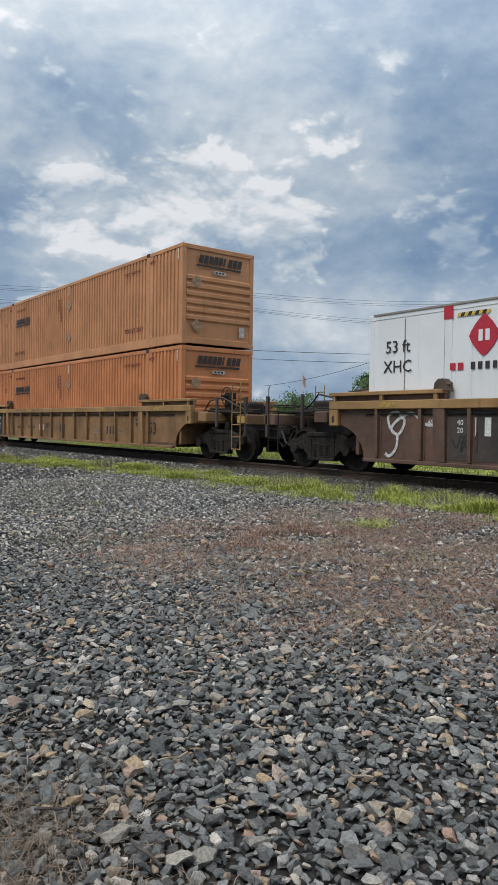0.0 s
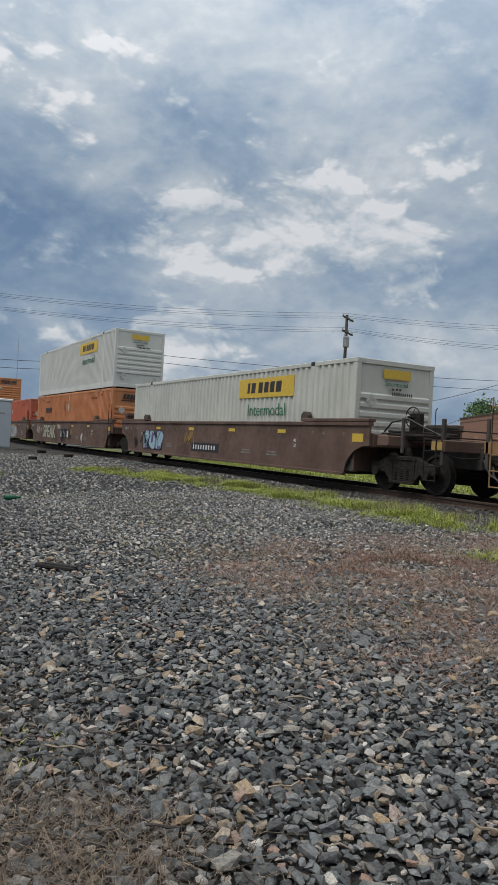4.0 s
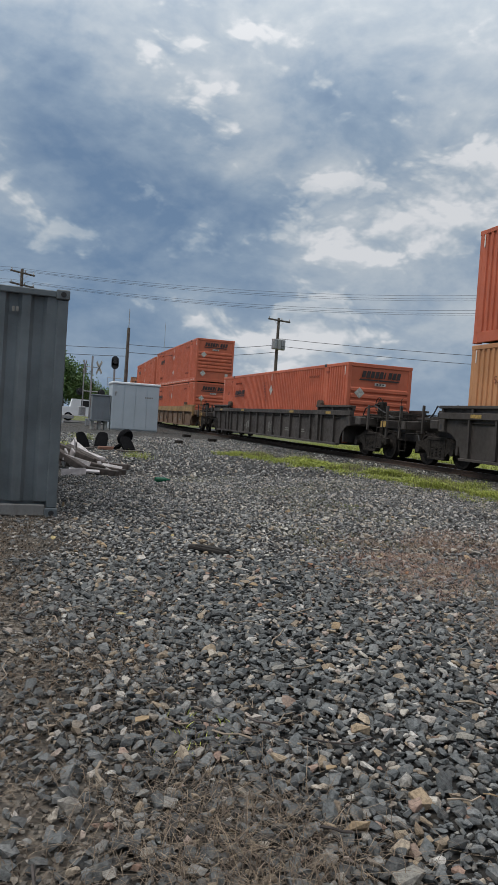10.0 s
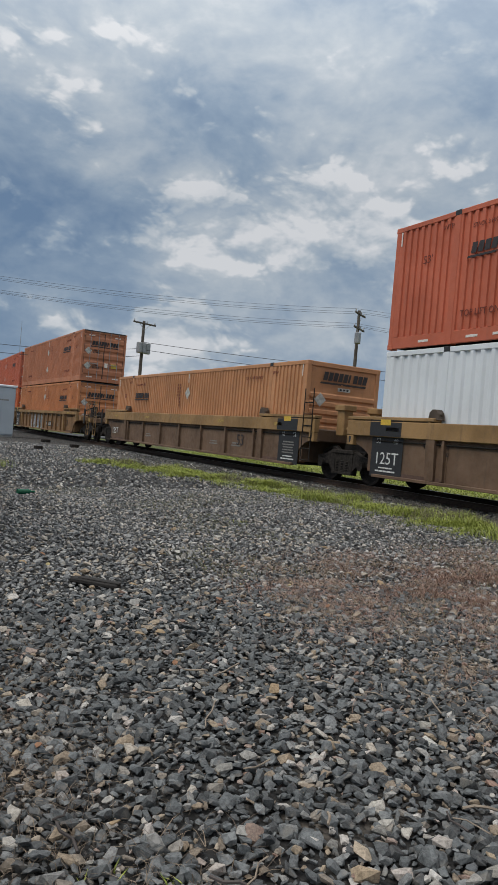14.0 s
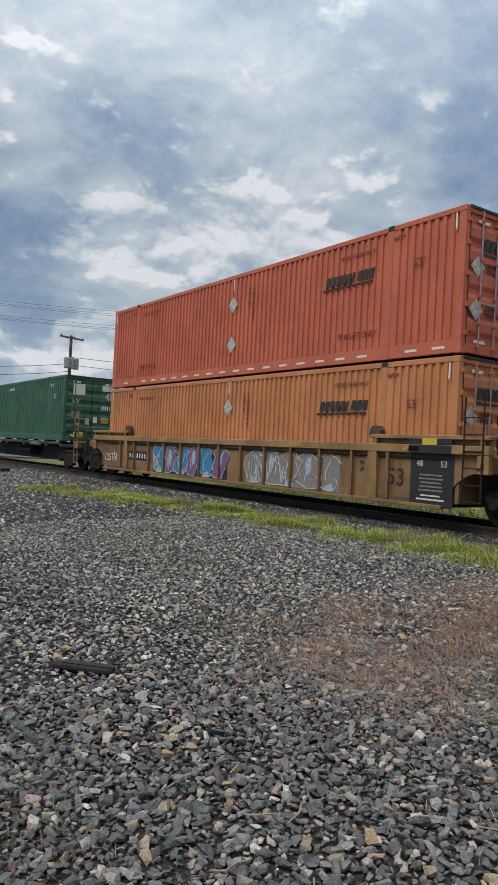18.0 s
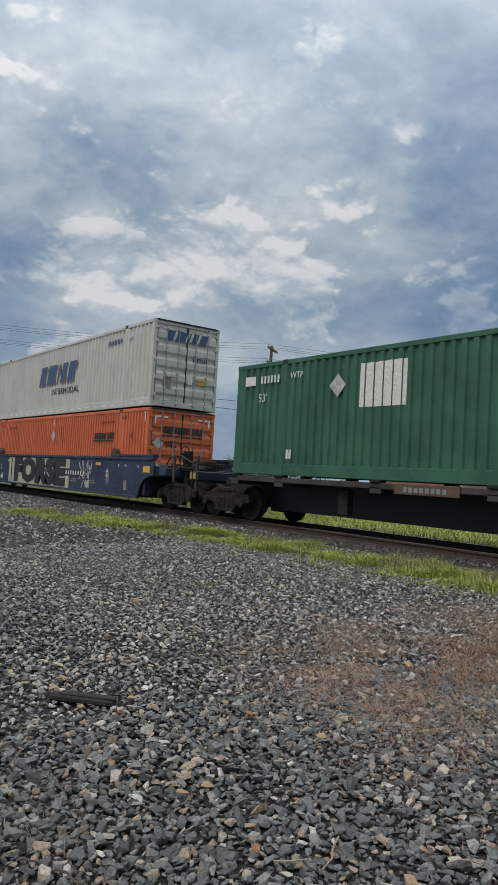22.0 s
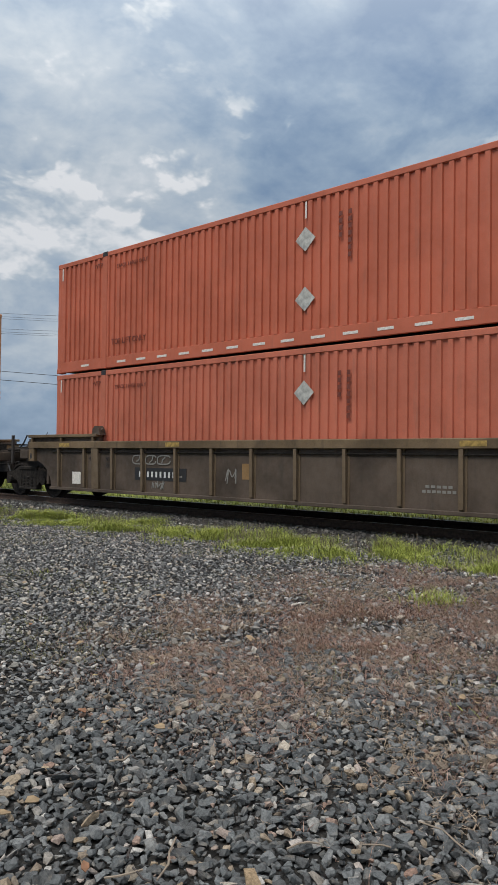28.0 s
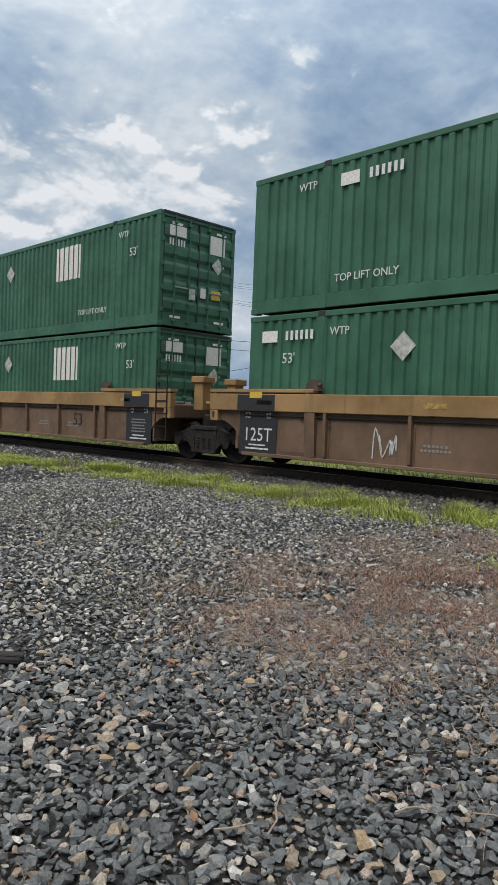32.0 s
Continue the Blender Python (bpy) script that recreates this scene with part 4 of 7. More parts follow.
        on_end(box, "placard", diamond(0.22), PLACARD, -0.78 if flip == "bare" else (0.80 if flip else 0.66), 2.05 if flip is True else 1.75, "gedia", "diamond placard", y=-0.0145)
        on_end(box, "notice", [[(-0.1, -0.14), (0.1, -0.14), (0.1, 0.14), (-0.1, 0.14)]], PLACARD, -0.2, 0.9, "genot", "grey notice", y=-0.0145)
    elif mark == "yellow":
        on_side(box, "logo", [[(-1.66, -0.30), (1.66, -0.30), (1.66, 0.30), (-1.66, 0.30)]], YELLOW, 4.55, 2.28, "ypanel1", "yellow company panel")
        on_side(box, "logo", lambda: [slanted(*q) for q in ((-1.1, -0.95, -0.16, 0.16, 0.1), (-0.85, -0.6, -0.16, 0.16, 0.1), (-0.4, -0.15, -0.16, 0.16, 0.1), (-0.05, 0.2, -0.16, 0.16, 0.1), (0.3, 0.55, -0.16, 0.16, 0.1), (0.65, 0.95, -0.16, 0.16, 0.1))], LETTER_DARK, 4.55, 2.285, "ypanel2", "dark company mark").location.x -= 0.004
        writing("Intermodal", 0.52, LETTER_GREEN, box, (-HALF - 0.001, 4.45, 1.58))
        on_end(box, "logo", [[(-0.45, -0.12), (0.45, -0.12), (0.45, 0.12), (-0.45, 0.12)]], YELLOW, 0.0, 2.52, "ypanel3", "yellow company panel", y=-0.024)
        writing("Intermodal", 0.17, LETTER_GREEN, box, (0, -0.022, 2.27), FACE)
        on_end(box, "number_marks", lambda: bars(0.7, 0.08, 10), LETTER_DARK, 0.2, 1.98, "ypanelnum", "small painted marks", y=-0.03)
    elif mark == "rose":
        on_side(box, "logo", lambda: [[(0.31 * math.copysign(abs(math.cos(k * math.pi / 8)) ** 1.6, math.cos(k * math.pi / 8)), 0.37 * math.copysign(abs(math.sin(k * math.pi / 8)) ** 1.6, math.sin(k * math.pi / 8))) for k in range(16)]], CRIMSON, 13.41, 2.25, "rose1", "crimson diamond company mark")
        on_side(box, "logo", lambda: bars(0.28, 0.20, 2, 0.4), CLEANWHITE, 13.38, 2.15, "rose2", "white company letters").location.x -= 0.004
        on_side(box, "logo", lambda: bars(0.34, 0.13, 2, 0.3), CRIMSON, 13.95, 1.66, "rose3", "crimson company word")
        on_side(box, "logo", lambda: bars(1.5, 0.13, 10, 0.45), LETTER_DARK, 12.92, 1.66, "rose4", "dark company word")
        writing("53 ft", 0.34, LETTER_DARK, box, (-HALF - 0.001, 15.38, 2.18))
        writing("XHC", 0.34, LETTER_DARK, box, (-HALF - 0.001, 15.38, 1.79))
        on_side(box, "trim", [[(-0.1, -0.12), (0.1, -0.12), (0.1, 0.12), (-0.1, 0.12)]], CRIMSON, 14.17, 2.72, "rose5", "red corner patch").location.x -= 0.006
        for yy in (15.2, 14.25, 12.95, 11.7, 10.5):
            on_side(box, "panel_seam", [[(-0.012, 0.3), (0.012, 0.3), (0.012, TALL - 0.14), (-0.012, TALL - 0.14)]], LETTER_GREY, yy, 0, "seam%d" % (yy < 14), "grey riveted panel seam").location.x += 0.009
        part("roof_edge", Solid().box(-HALF - 0.012, -HALF + 0.03, 0.1, LONG - 0.12, TALL - 0.03, TALL + 0.012, 0.004), LETTER_GREY, box, "dark worn roof edge")
        for i in range(9):
            on_side(box, "warning_stripe", [slanted(-0.035, 0.035, 0, 0.07, 0.5)], BLACK if i % 2 else YELLOW, 13.95 - i * 0.075, 2.62, "wstripe%d" % (i % 2), "black and yellow warning stripe").location.x -= 0.002
    return box

# ---- wagons ----
AXLE = 0.86            # half the wheelbase of a truck
FRONT_SETS, REAR_SETS, WAGONS = [], [], []


def wheel_pair():
    s = Solid().rod((-0.85, 0, 0), (0.85, 0, 0), 0.085, 10)
    for d in (-1, 1):
        c = d * 0.752
        prof = [(-0.07 * d, 0.15), (-0.065 * d, 0.40), (-0.075 * d, 0.485), (-0.045 * d, 0.485), (-0.040 * d, 0.46), (0.065 * d, 0.452), (0.065 * d, 0.40), (0.02 * d, 0.37), (0.015 * d, 0.18), (0.07 * d, 0.14)]
        s.lathe(prof, (c, 0, 0), 0, 28)
    return s


def side_frame():
    """One cast side of a truck: arched over the springs, with a jaw over each bearing."""
    o = [(-1.12, 0.50), (-1.10, 0.66), (-0.78, 0.70), (-0.45, 0.82), (0.45, 0.82), (0.78, 0.70), (1.10, 0.66), (1.12, 0.50), (0.98, 0.44), (0.74, 0.46), (0.60, 0.44), (0.36, 0.22), (-0.36, 0.22), (-0.60, 0.44), (-0.74, 0.46), (-0.98, 0.44)]
    s = Solid().plate(o, 0, -0.07, 0.07)
    s.box(-0.10, 0.10, -0.42, 0.42, 0.20, 0.27, 0.01).box(-0.10, 0.10, -0.47, 0.47, 0.74, 0.84, 0.015)
    for y in (-AXLE, AXLE):
        s.rod((-0.17, y, 0.46), (0.10, y, 0.46), 0.115, 12)
    return s.box(-0.085, 0.085, -0.44, -0.32, 0.25, 0.76).box(-0.085, 0.085, 0.32, 0.44, 0.25, 0.76)


def spring_nest():
    s = Solid()
    for y in (-0.2, 0.0, 0.2):
        for i in range(7):
            s.lathe([(i * 0.042, 0.055), (i * 0.042 + 0.012, 0.075), (i * 0.042 + 0.024, 0.055)], (0, y, 0.28), 2, 10)
    return s


def truck(parent, y):
    t = part("truck", lambda: Solid().box(-0.92, 0.92, -0.2, 0.2, 0.48, 0.72, 0.03).box(-0.45, 0.45, -0.35, 0.35, 0.7, 0.8), IRON, parent, key="bolster", m=pose(0, y, 0))
    for d in (-1, 1):
        part("side_frame", side_frame, IRON, t, key="sideframe", m=pose(d * 1.0, 0, 0))
        part("spring", spring_nest, IRON, t, key="springs", m=pose(d * 1.03, 0, 0))
    for k, store in ((-1, FRONT_SETS), (1, REAR_SETS)):
        w = part("wheelset", wheel_pair, WHEEL_STEEL, t, key="wheels", m=pose(0, k * AXLE, 0.46))
        w.data.materials[0] = WHEEL_STEEL
        store.append(w)
    return t


def coupler(parent, y, way):
    s = Solid().box(-0.10, 0.10, min(y, y + way * 0.75), max(y, y + way * 0.75), 0.78, 0.96, 0.02)
    s.box(-0.16, 0.16, min(y + way * 0.55, y + way * 0.85), max(y + way * 0.55, y + way * 0.85), 0.70, 1.02, 0.05)
    part("coupler", s, IRON, parent)
    hose = Solid().pipe([(-0.35, y + way * 0.1, 0.85), (-0.36, y + way * 0.3, 0.55), (-0.33, y + way * 0.55, 0.42), (-0.26, y + way * 0.75, 0.55), (-0.2, y + way * 0.82, 0.72)], 0.028, 6)
    part("air_hose", hose, BLACK, parent)


def ladder(high, rungs, width=0.42):
    s = Solid()
    for d in (-1, 1):
        s.rod((0, d * width / 2, 0), (0, d * width / 2, high), 0.016, 6)
    for i in range(rungs):
        z = 0.02 + i * (min(high, 1.6) - 0.05) / (rungs - 1)
        s.rod((0, -width / 2, z), (0, width / 2, z), 0.014, 6)
    return s


def brake_wheel():
    s = Solid()
    n = 20
    ring = [(0, 0.24 * math.cos(2 * math.pi * i / n), 0.24 * math.sin(2 * math.pi * i / n)) for i in range(n + 1)]
    s.pipe(ring, 0.014, 6)
    for i in range(5):
        w = 2 * math.pi * i / 5
        s.rod((0.05, 0, 0), (0, 0.24 * math.cos(w), 0.24 * math.sin(w)), 0.010, 5)
    return s.rod((-0.02, 0, 0), (0.14, 0, 0), 0.03, 8)


def end_platform(car, at, way, skin, chord, brake):
    """What stands over the outer truck of a wagon: stub sill, deck, steps, posts and hand brake. way: +1 towards the rear."""
    def box(x0, x1, a, b, z0, z1, c=0.01):
        p, q = at + way * a, at + way * b
        return Solid().box(x0, x1, min(p, q), max(p, q), z0, z1, c)
    tall = skin in (WELL_TAN, WELL_UMBER)
    part("cross_rail", Solid().rod((-1.38, at + way * 2.6, 1.46), (1.36, at + way * 2.6, 1.46), 0.016, 6).rod((-1.38, at + way * 2.6, 1.30), (1.36, at + way * 2.6, 1.30), 0.016, 6), IRON, car)
    part("cut_lever", Solid().pipe([(-1.36, at + way * 3.0, 0.92), (-1.0, at + way * 3.04, 0.86), (-0.5, at + way * 3.02, 0.88), (-0.1, at + way * 3.1, 1.0)], 0.014, 5), IRON, car)
    part("valve_box", box(0.0, 0.5, 0.9, 1.5, 1.30, 1.52, 0.03), IRON, car)
    part("slack_hose", Solid().pipe([(-1.0, at + way * 0.5, 1.40), (-1.12, at + way * 0.9, 1.62), (-1.05, at + way * 1.4, 1.70), (-0.9, at + way * 1.8, 1.5), (-0.8, at + way * 2.2, 1.34)], 0.022, 6), BLACK, car)
    part("stub_sill", box(-0.36, 0.36, 0.3, 3.0, 0.62, 1.12, 0.02), WELL_DARK, car)
    part("end_deck", box(-1.42, 1.42, 0.75, 1.15, 1.05, 1.30, 0.02), skin, car)
    part("end_deck", box(-1.40, 1.40, 2.55, 2.95, 0.98, 1.24, 0.02), skin, car)
    part("grating", box(-0.8, 0.8, 1.2, 2.5, 1.22, 1.26, 0.008), IRON, car)
    part("pipe_run", Solid().rod((-0.9, at + way * 0.3, 1.34), (-0.9, at + way * 2.6, 1.30), 0.045).rod((-0.7, at + way * 0.3, 1.42), (-0.7, at + way * 2.6, 1.36), 0.03), IRON, car)
    part("brake_cylinder", box(-0.62, -0.15, 1.4, 2.1, 1.28, 1.58, 0.05), IRON, car)
    for x in (-1.40, 1.28):
        part("corner_post", box(x, x + 0.08, 2.82, 2.90, 0.7, 1.68, 0.01), WELL_DARK, car)
        part("corner_post", box(x, x + 0.07, 1.56, 1.63, 0.9, 1.7, 0.01), WELL_DARK, car)
        part("step_ladder", lambda: ladder(1.75 if tall else 1.0, 6 if tall else 4, 0.36), chord if tall else IRON, car, key=("ladder5", tall), m=pose(x - 0.03 if x < 0 else x + 0.15, at + way * 2.55, 0.34))
        part("grab_iron", Solid().pipe([(x - 0.02, at + way * 2.70, 1.25), (x - 0.06, at + way * 2.70, 1.3), (x - 0.06, at + way * 2.70, 1.85), (x - 0.02, at + way * 2.70, 1.9)], 0.012, 5), IRON, car)
    part("reflector", box(-1.424, -1.416, 2.58, 2.9, 1.02, 1.2, 0.0), LETTER_GOLD, car, "orange reflector plate") if way < 0 else None
    if brake:
        part("hand_brake", brake_wheel, IRON, car, "spoked hand brake wheel", key="brakewheel", m=pose(-0.85, at + way * 1.3, 1.75, 0, 0, 180))
        part("brake_stand", box(-0.82, -0.62, 1.15, 1.45, 1.2, 1.85, 0.02), IRON, car)
    coupler(car, at + way * 2.95, way)


def side_outline(rear, front, y_ends, top, foot=0.32):
    """The shape of a side sheet, arched over the trucks at both ends."""
    ya, yb = y_ends
    def arch(c, d):
        pts = []
        for i in range(9):
            w = math.pi / 2 * i / 8
            pts.append((c + d * 0.95 * (1 - math.cos(w)) , foot + 0.72 * math.sin(w)))
        return pts
    left = [(0.05 - (p[0] - 0.05), p[1]) for p in arch(0.05, 1)]
    right = arch(LONG - 0.05, 1)
    return [(left[0][0], foot)] + [(LONG - 0.05, foot)] + right + [(yb, 0.99), (yb, top), (ya, top), (ya, 0.99)] + left[::-1]


def stroke(points, w):
    """A brushed line of paint, as one bent strip in the plane of writing."""
    near, off = [], []
    for i, (x, y) in enumerate(points):
        (x0, y0), (x1, y1) = points[max(i - 1, 0)], points[min(i + 1, len(points) - 1)]
        dx, dy = x1 - x0, y1 - y0
        k = math.hypot(dx, dy) or 1
        nx, ny = -dy / k * w / 2, dx / k * w / 2
        near.append((x - nx, y - ny))
        off.append((x + nx, y + ny))
    return [[near[i], near[i + 1], off[i + 1], off[i]] for i in range(len(points) - 1)]


def scrawl(seed, length, high, loops=5, w=0.03):
    """Loops of a sprayed tag that spell nothing."""
    r = random.Random(seed)
    out, step, x = [], length / (loops * 2.2), -length / 2
    knots = []
    for i in range(int(loops * 3.2)):
        knots.append((x, high * (r.uniform(0.62, 1.0) if i % 2 else r.uniform(0.0, 0.38))))
        x += step * r.uniform(-0.9, 1.7)
        if r.random() < 0.06 or i == int(loops * 3.2) - 1:
            if len(knots) > 2:
                out += stroke(eased(knots), w)
            knots = []
    return out


def eased(knots, n=5):
    """A rounded line through the knots."""
    p, out = [knots[0]] + knots + [knots[-1]], []
    for a, b, c, d in zip(p, p[1:], p[2:], p[3:]):
        for k in range(n):
            t = k / n
            out.append(tuple(0.5 * (2 * b[j] + (c[j] - a[j]) * t + (2 * a[j] - 5 * b[j] + 4 * c[j] - d[j]) * t * t + (3 * b[j] - a[j] - 3 * c[j] + d[j]) * t ** 3) for j in (0, 1)))
    return out + [knots[-1]]


WIDE = 1.49


def on_wall(car, name, shapes, material, y, z, label="", out=0.0, x=None):
    return part(name, flat_shape(shapes, 0.004), material, car, label, m=pose((-car["wall"] if x is None else x) - 0.0015 - out, y, z) @ SIDE)


def piece(seed, length, high, n, jagged=False):
    """Tall rounded bodies of a big sprayed piece as closed outlines, with a few round fills."""
    r, lines, fills, bodies, w = random.Random(seed), [], [], [], length / n
    for i in range(n):
        cx, rx, lean = -length / 2 + (i + 0.5) * w, w * (r.uniform(0.48, 0.64) if jagged else r.uniform(0.40, 0.50)), r.uniform(-0.12, 0.18)
        pts = []
        for k in range(19):
            a = 0.3 + 5.9 * k / 18
            c, s = math.cos(a), math.sin(a)
            y = high * (0.5 + 0.48 * math.copysign(abs(s) ** 0.55, s))
            pts.append((cx + rx * math.copysign(abs(c) ** 0.6, c) * (r.uniform(0.5, 1.25) if jagged else r.uniform(0.92, 1.06)) + (2.2 if jagged else 1.0) * lean * (y - high / 2), y))
        lines += stroke(pts, 0.022 if jagged else 0.030)
        bodies.append(pts)
        lines += stroke([(cx - rx * 0.3, high * r.uniform(0.1, 0.3)), (cx + r.uniform(-0.2, 0.2), high * 0.5), (cx + rx * r.uniform(0.1, 0.5), high * r.uniform(0.65, 0.95))], 0.03)
        if i % 2:
            fills.append([(cx + 0.11 * math.cos(k * 0.524), high * 0.62 + 0.22 * math.sin(k * 0.524)) for k in range(12)])
        else:
            fills.append([(cx - rx * 0.5, high * 0.02), (cx + rx * 0.5, high * 0.02), (cx + rx * 0.35, high * 0.22), (cx - rx * 0.2, high * 0.16)])
    return lines, fills, bodies


def well_car(style, front, rear, label, skin, chord, ribs=True, deep=0.17, numbers=("53", 1.9), dark_panel=False, brake=True, marks=None, top=1.36, step=1.03):
    """A well wagon of one bay. Its containers' front end is at y = 0, the rail's top at z = 0."""
    car = thing("well_car", label, "railway wagon", "wagons of the train")
    WAGONS.append(car)
    wall = WIDE - (0.06 if ribs else 0.0)      # ribbed sides stand back under the chord
    car["wall"] = wall
    ya = -0.95 if front == "artic" else -0.9
    yb = LONG + (0.95 if rear == "artic" else 0.9)
    for d in (-1, 1):
        side = part("side_wall", lambda: Solid().plate(side_outline(rear, front, (ya, yb), top), 0, *sorted((d * wall, d * (wall - 0.05)))), skin, car, key=("wall", d, ya, top, ribs))
        w0, w1 = sorted((d * (WIDE + 0.045), d * (WIDE - 0.12)))
        part("top_chord", lambda: Solid().box(w0, w1, ya, yb, top - deep * 0.15, top + deep * 0.85, 0.012), chord, car, key=("chord", d, ya, deep, top))
        w0, w1 = sorted((d * (WIDE + 0.03), d * (WIDE - 0.10)))
        part("bottom_chord", lambda: Solid().box(w0, w1, 0.10, LONG - 0.10, 0.28, 0.35, 0.008), skin, car, key=("bchord", d))
        if ribs and d < 0:
            n = int((LONG - 0.9) / step)
            for i in range(n + 1):
                y = 0.45 + i * (LONG - 0.9) / n
                if dark_panel and not 1.0 < y < LONG - 1.1:
                    continue
                part("rib", lambda: Solid().plate([(d * wall, 0.345), (d * (wall + 0.075), 0.38), (d * (WIDE + 0.035), top - deep * 0.15 - 0.16), (d * (WIDE + 0.035), top - deep * 0.15), (d * wall, top - deep * 0.15)], 1, -0.035, 0.035).box(*sorted((d * (wall + 0.001), d * (wall + 0.012))), -0.075, 0.075, 0.35, top - deep * 0.15, 0.0), WELL_RIB if skin is WELL_DUST else skin, car, key=("rib", d, top, deep), m=pose(0, y, 0))
        if ribs and d < 0:
            part("air_pipe", Solid().rod((-wall - 0.03, 0.1, top - deep * 0.15 - 0.09), (-wall - 0.03, LONG - 0.1, top - deep * 0.15 - 0.09), 0.018, 6), IRON, car)
        # raised walkways over the ends
        for a, b in ((ya, 2.05), (LONG - 2.05, yb)):
            w0, w1 = sorted((d * (WIDE + 0.03), d * 1.31))
            x0, x1 = sorted((d * (WIDE - 0.06), d * 1.33))
            part("walkway_support", Solid().box(x0, x1, a, b, top + deep * 0.85 + 0.004, 1.61, 0.006), skin, car)
            part("walkway", Solid().box(min(w0, d * (WIDE + 0.05)), max(w1, d * (WIDE + 0.05)), a, b, 1.612, 1.69, 0.01), chord, car)
            for y in (a + 0.15, (a + b) / 2, b - 0.15):
                part("walkway_bracket", lambda: Solid().box(-0.03, 0.03, -0.04, 0.04, 0, 1.61 - top - deep * 0.85 - 0.006), chord, car, key=("wbrack", top, deep), m=pose(d * (WIDE + 0.01), y, top + deep * 0.85 + 0.003)) if d < 0 else None
        for y in (1.98, LONG - 1.98):
            part("container_lock", lambda: Solid().plate([(-0.16, 0.0), (0.16, 0.0), (0.13, 0.15), (0.05, 0.22), (-0.05, 0.22), (-0.13, 0.12)], 0, -0.09, 0.09).rod((0, -0.18, 0.12), (0, 0.18, 0.12), 0.04, 8), WELL_DUST, car, key="lock", m=pose(d * (WIDE - 0.09), y, 1.66))
    if ribs:
        face = WELL_RIB if skin is WELL_DUST else (chord if skin is WELL_TAN else skin)
        foot = top - deep * 0.15
        for y in (1.98, LONG - 1.98):
            part("lock_post", lambda: Solid().plate([(-wall, 0.345), (-wall - 0.06, 0.36), (-WIDE - 0.036, foot - 0.14), (-WIDE - 0.036, foot), (-wall, foot)], 1, -0.13, 0.13), face, car, "wide post under the container lock", key=("lockpost", wall, top, deep), m=pose(0, y, 0))
        for y in (0.9, 4.6, 11.4, 15.4):
            part("reflector", lambda: Solid().box(-0.002, 0.004, -0.22, 0.22, -0.045, 0.045), FADED_YELLOW, car, "faded yellow reflector", key="chordrefl", m=pose(-WIDE - 0.048, y, top + deep * 0.35))
        for y, w in ((ya, 1), (yb, -1)):
            e = part("end_casting", Solid().box(-WIDE - 0.04, -WIDE + 0.10, min(y, y + w * 0.26), max(y, y + w * 0.26), 0.985, top - deep * 0.15 - 0.002, 0.015), chord, car)
            part("casting_hole", lambda: Solid().lathe([(0, 0.055), (0.004, 0.055)], (0, 0, 0), 0, 12), BLACK, e, "dark oval hole", key="endhole", m=pose(-WIDE - 0.043, y + w * 0.13, 1.13) @ Matrix.Diagonal((1, 0.7, 1.5, 1)))
    part("well_floor", lambda: Solid().box(-1.4, 1.4, 0.15, LONG - 0.15, 0.31, 0.37, 0.01), WELL_DARK, car, key="wellfloor")
    for y, w in ((-0.12, -1), (LONG + 0.12, 1)):
        part("bulkhead", Solid().box(-1.4, 1.4, min(y, y + w * 0.10), max(y, y + w * 0.10), 0.4, 1.2, 0.01), skin, car)
        part("end_block", Solid().box(-1.40, 1.40, min(y, y + w * 0.78), max(y, y + w * 0.78), 0.99, 1.34, 0.03), skin, car)
    # ends
    if front == "artic":
        truck(car, -1.68)
        part("joint_casting", Solid().box(-0.42, 0.42, -2.6, -0.8, 0.72, 1.12, 0.05).rod((0, -1.68, 0.8), (0, -1.68, 1.35), 0.24, 14), WELL_DARK, car)
        for x, y in ((-0.78, -1.25), (0.30, -1.25)):
            part("guide_post", lambda: Solid().box(-0.15, 0.15, -0.16, 0.16, 0, 0.78, 0.02).box(-0.2, 0.2, -0.22, 0.22, 0.66, 0.82, 0.02), chord, car, key=("guide",), m=pose(x, y, 1.2))
        part("crossover_step", Solid().box(-0.9, 0.7, -2.0, -1.5, 1.36, 1.42, 0.01).box(-0.8, 0.6, -1.95, -1.55, 1.2, 1.36), chord, car)
        part("step_ladder", lambda: ladder(1.95, 6), IRON, car, key="ladder6", m=pose(-WIDE - 0.06, -0.62, 0.45))
    else:
        truck(car, -1.62)
        end_platform(car, -0.35, -1, skin, chord, brake)
    if rear == "end":
        truck(car, LONG + 1.62)
        end_platform(car, LONG + 0.35, 1, skin, chord, not brake)
    ink = LETTER_WHITE if skin in (WELL_NAVY, WELL_BROWN) else LETTER_DARK
    if dark_panel:
        for y0, y1 in ((-0.12, 0.95), (LONG - 1.05, LONG + 0.05)):
            if (front if y0 < 5 else rear) == "end":
                continue
            on_wall(car, "black_panel", [[(y0 - y1, 0.30), (0, 0.30), (0, top - 0.02), (y0 - y1, top - 0.02)]], BLACK, y0, 0, "black painted panel", out=0.010)
            on_wall(car, "reflector", [[(-0.18, 0), (0.18, 0), (0.18, 0.13), (-0.18, 0.13)]], YELLOW, (y0 + y1) / 2, 1.50, "yellow reflector", out=0.0, x=-WIDE - 0.046)
            part("black_panel", Solid().box(-WIDE - 0.045, -WIDE - 0.032, y0, y1, top + deep * 0.85 + 0.01, 1.655), BLACK, car, "black painted panel")
            part("black_panel", Solid().box(-WIDE - 0.05, -WIDE - 0.036, y0, y1, top - deep * 0.1, top + deep * 0.8), BLACK, car, "black painted panel")
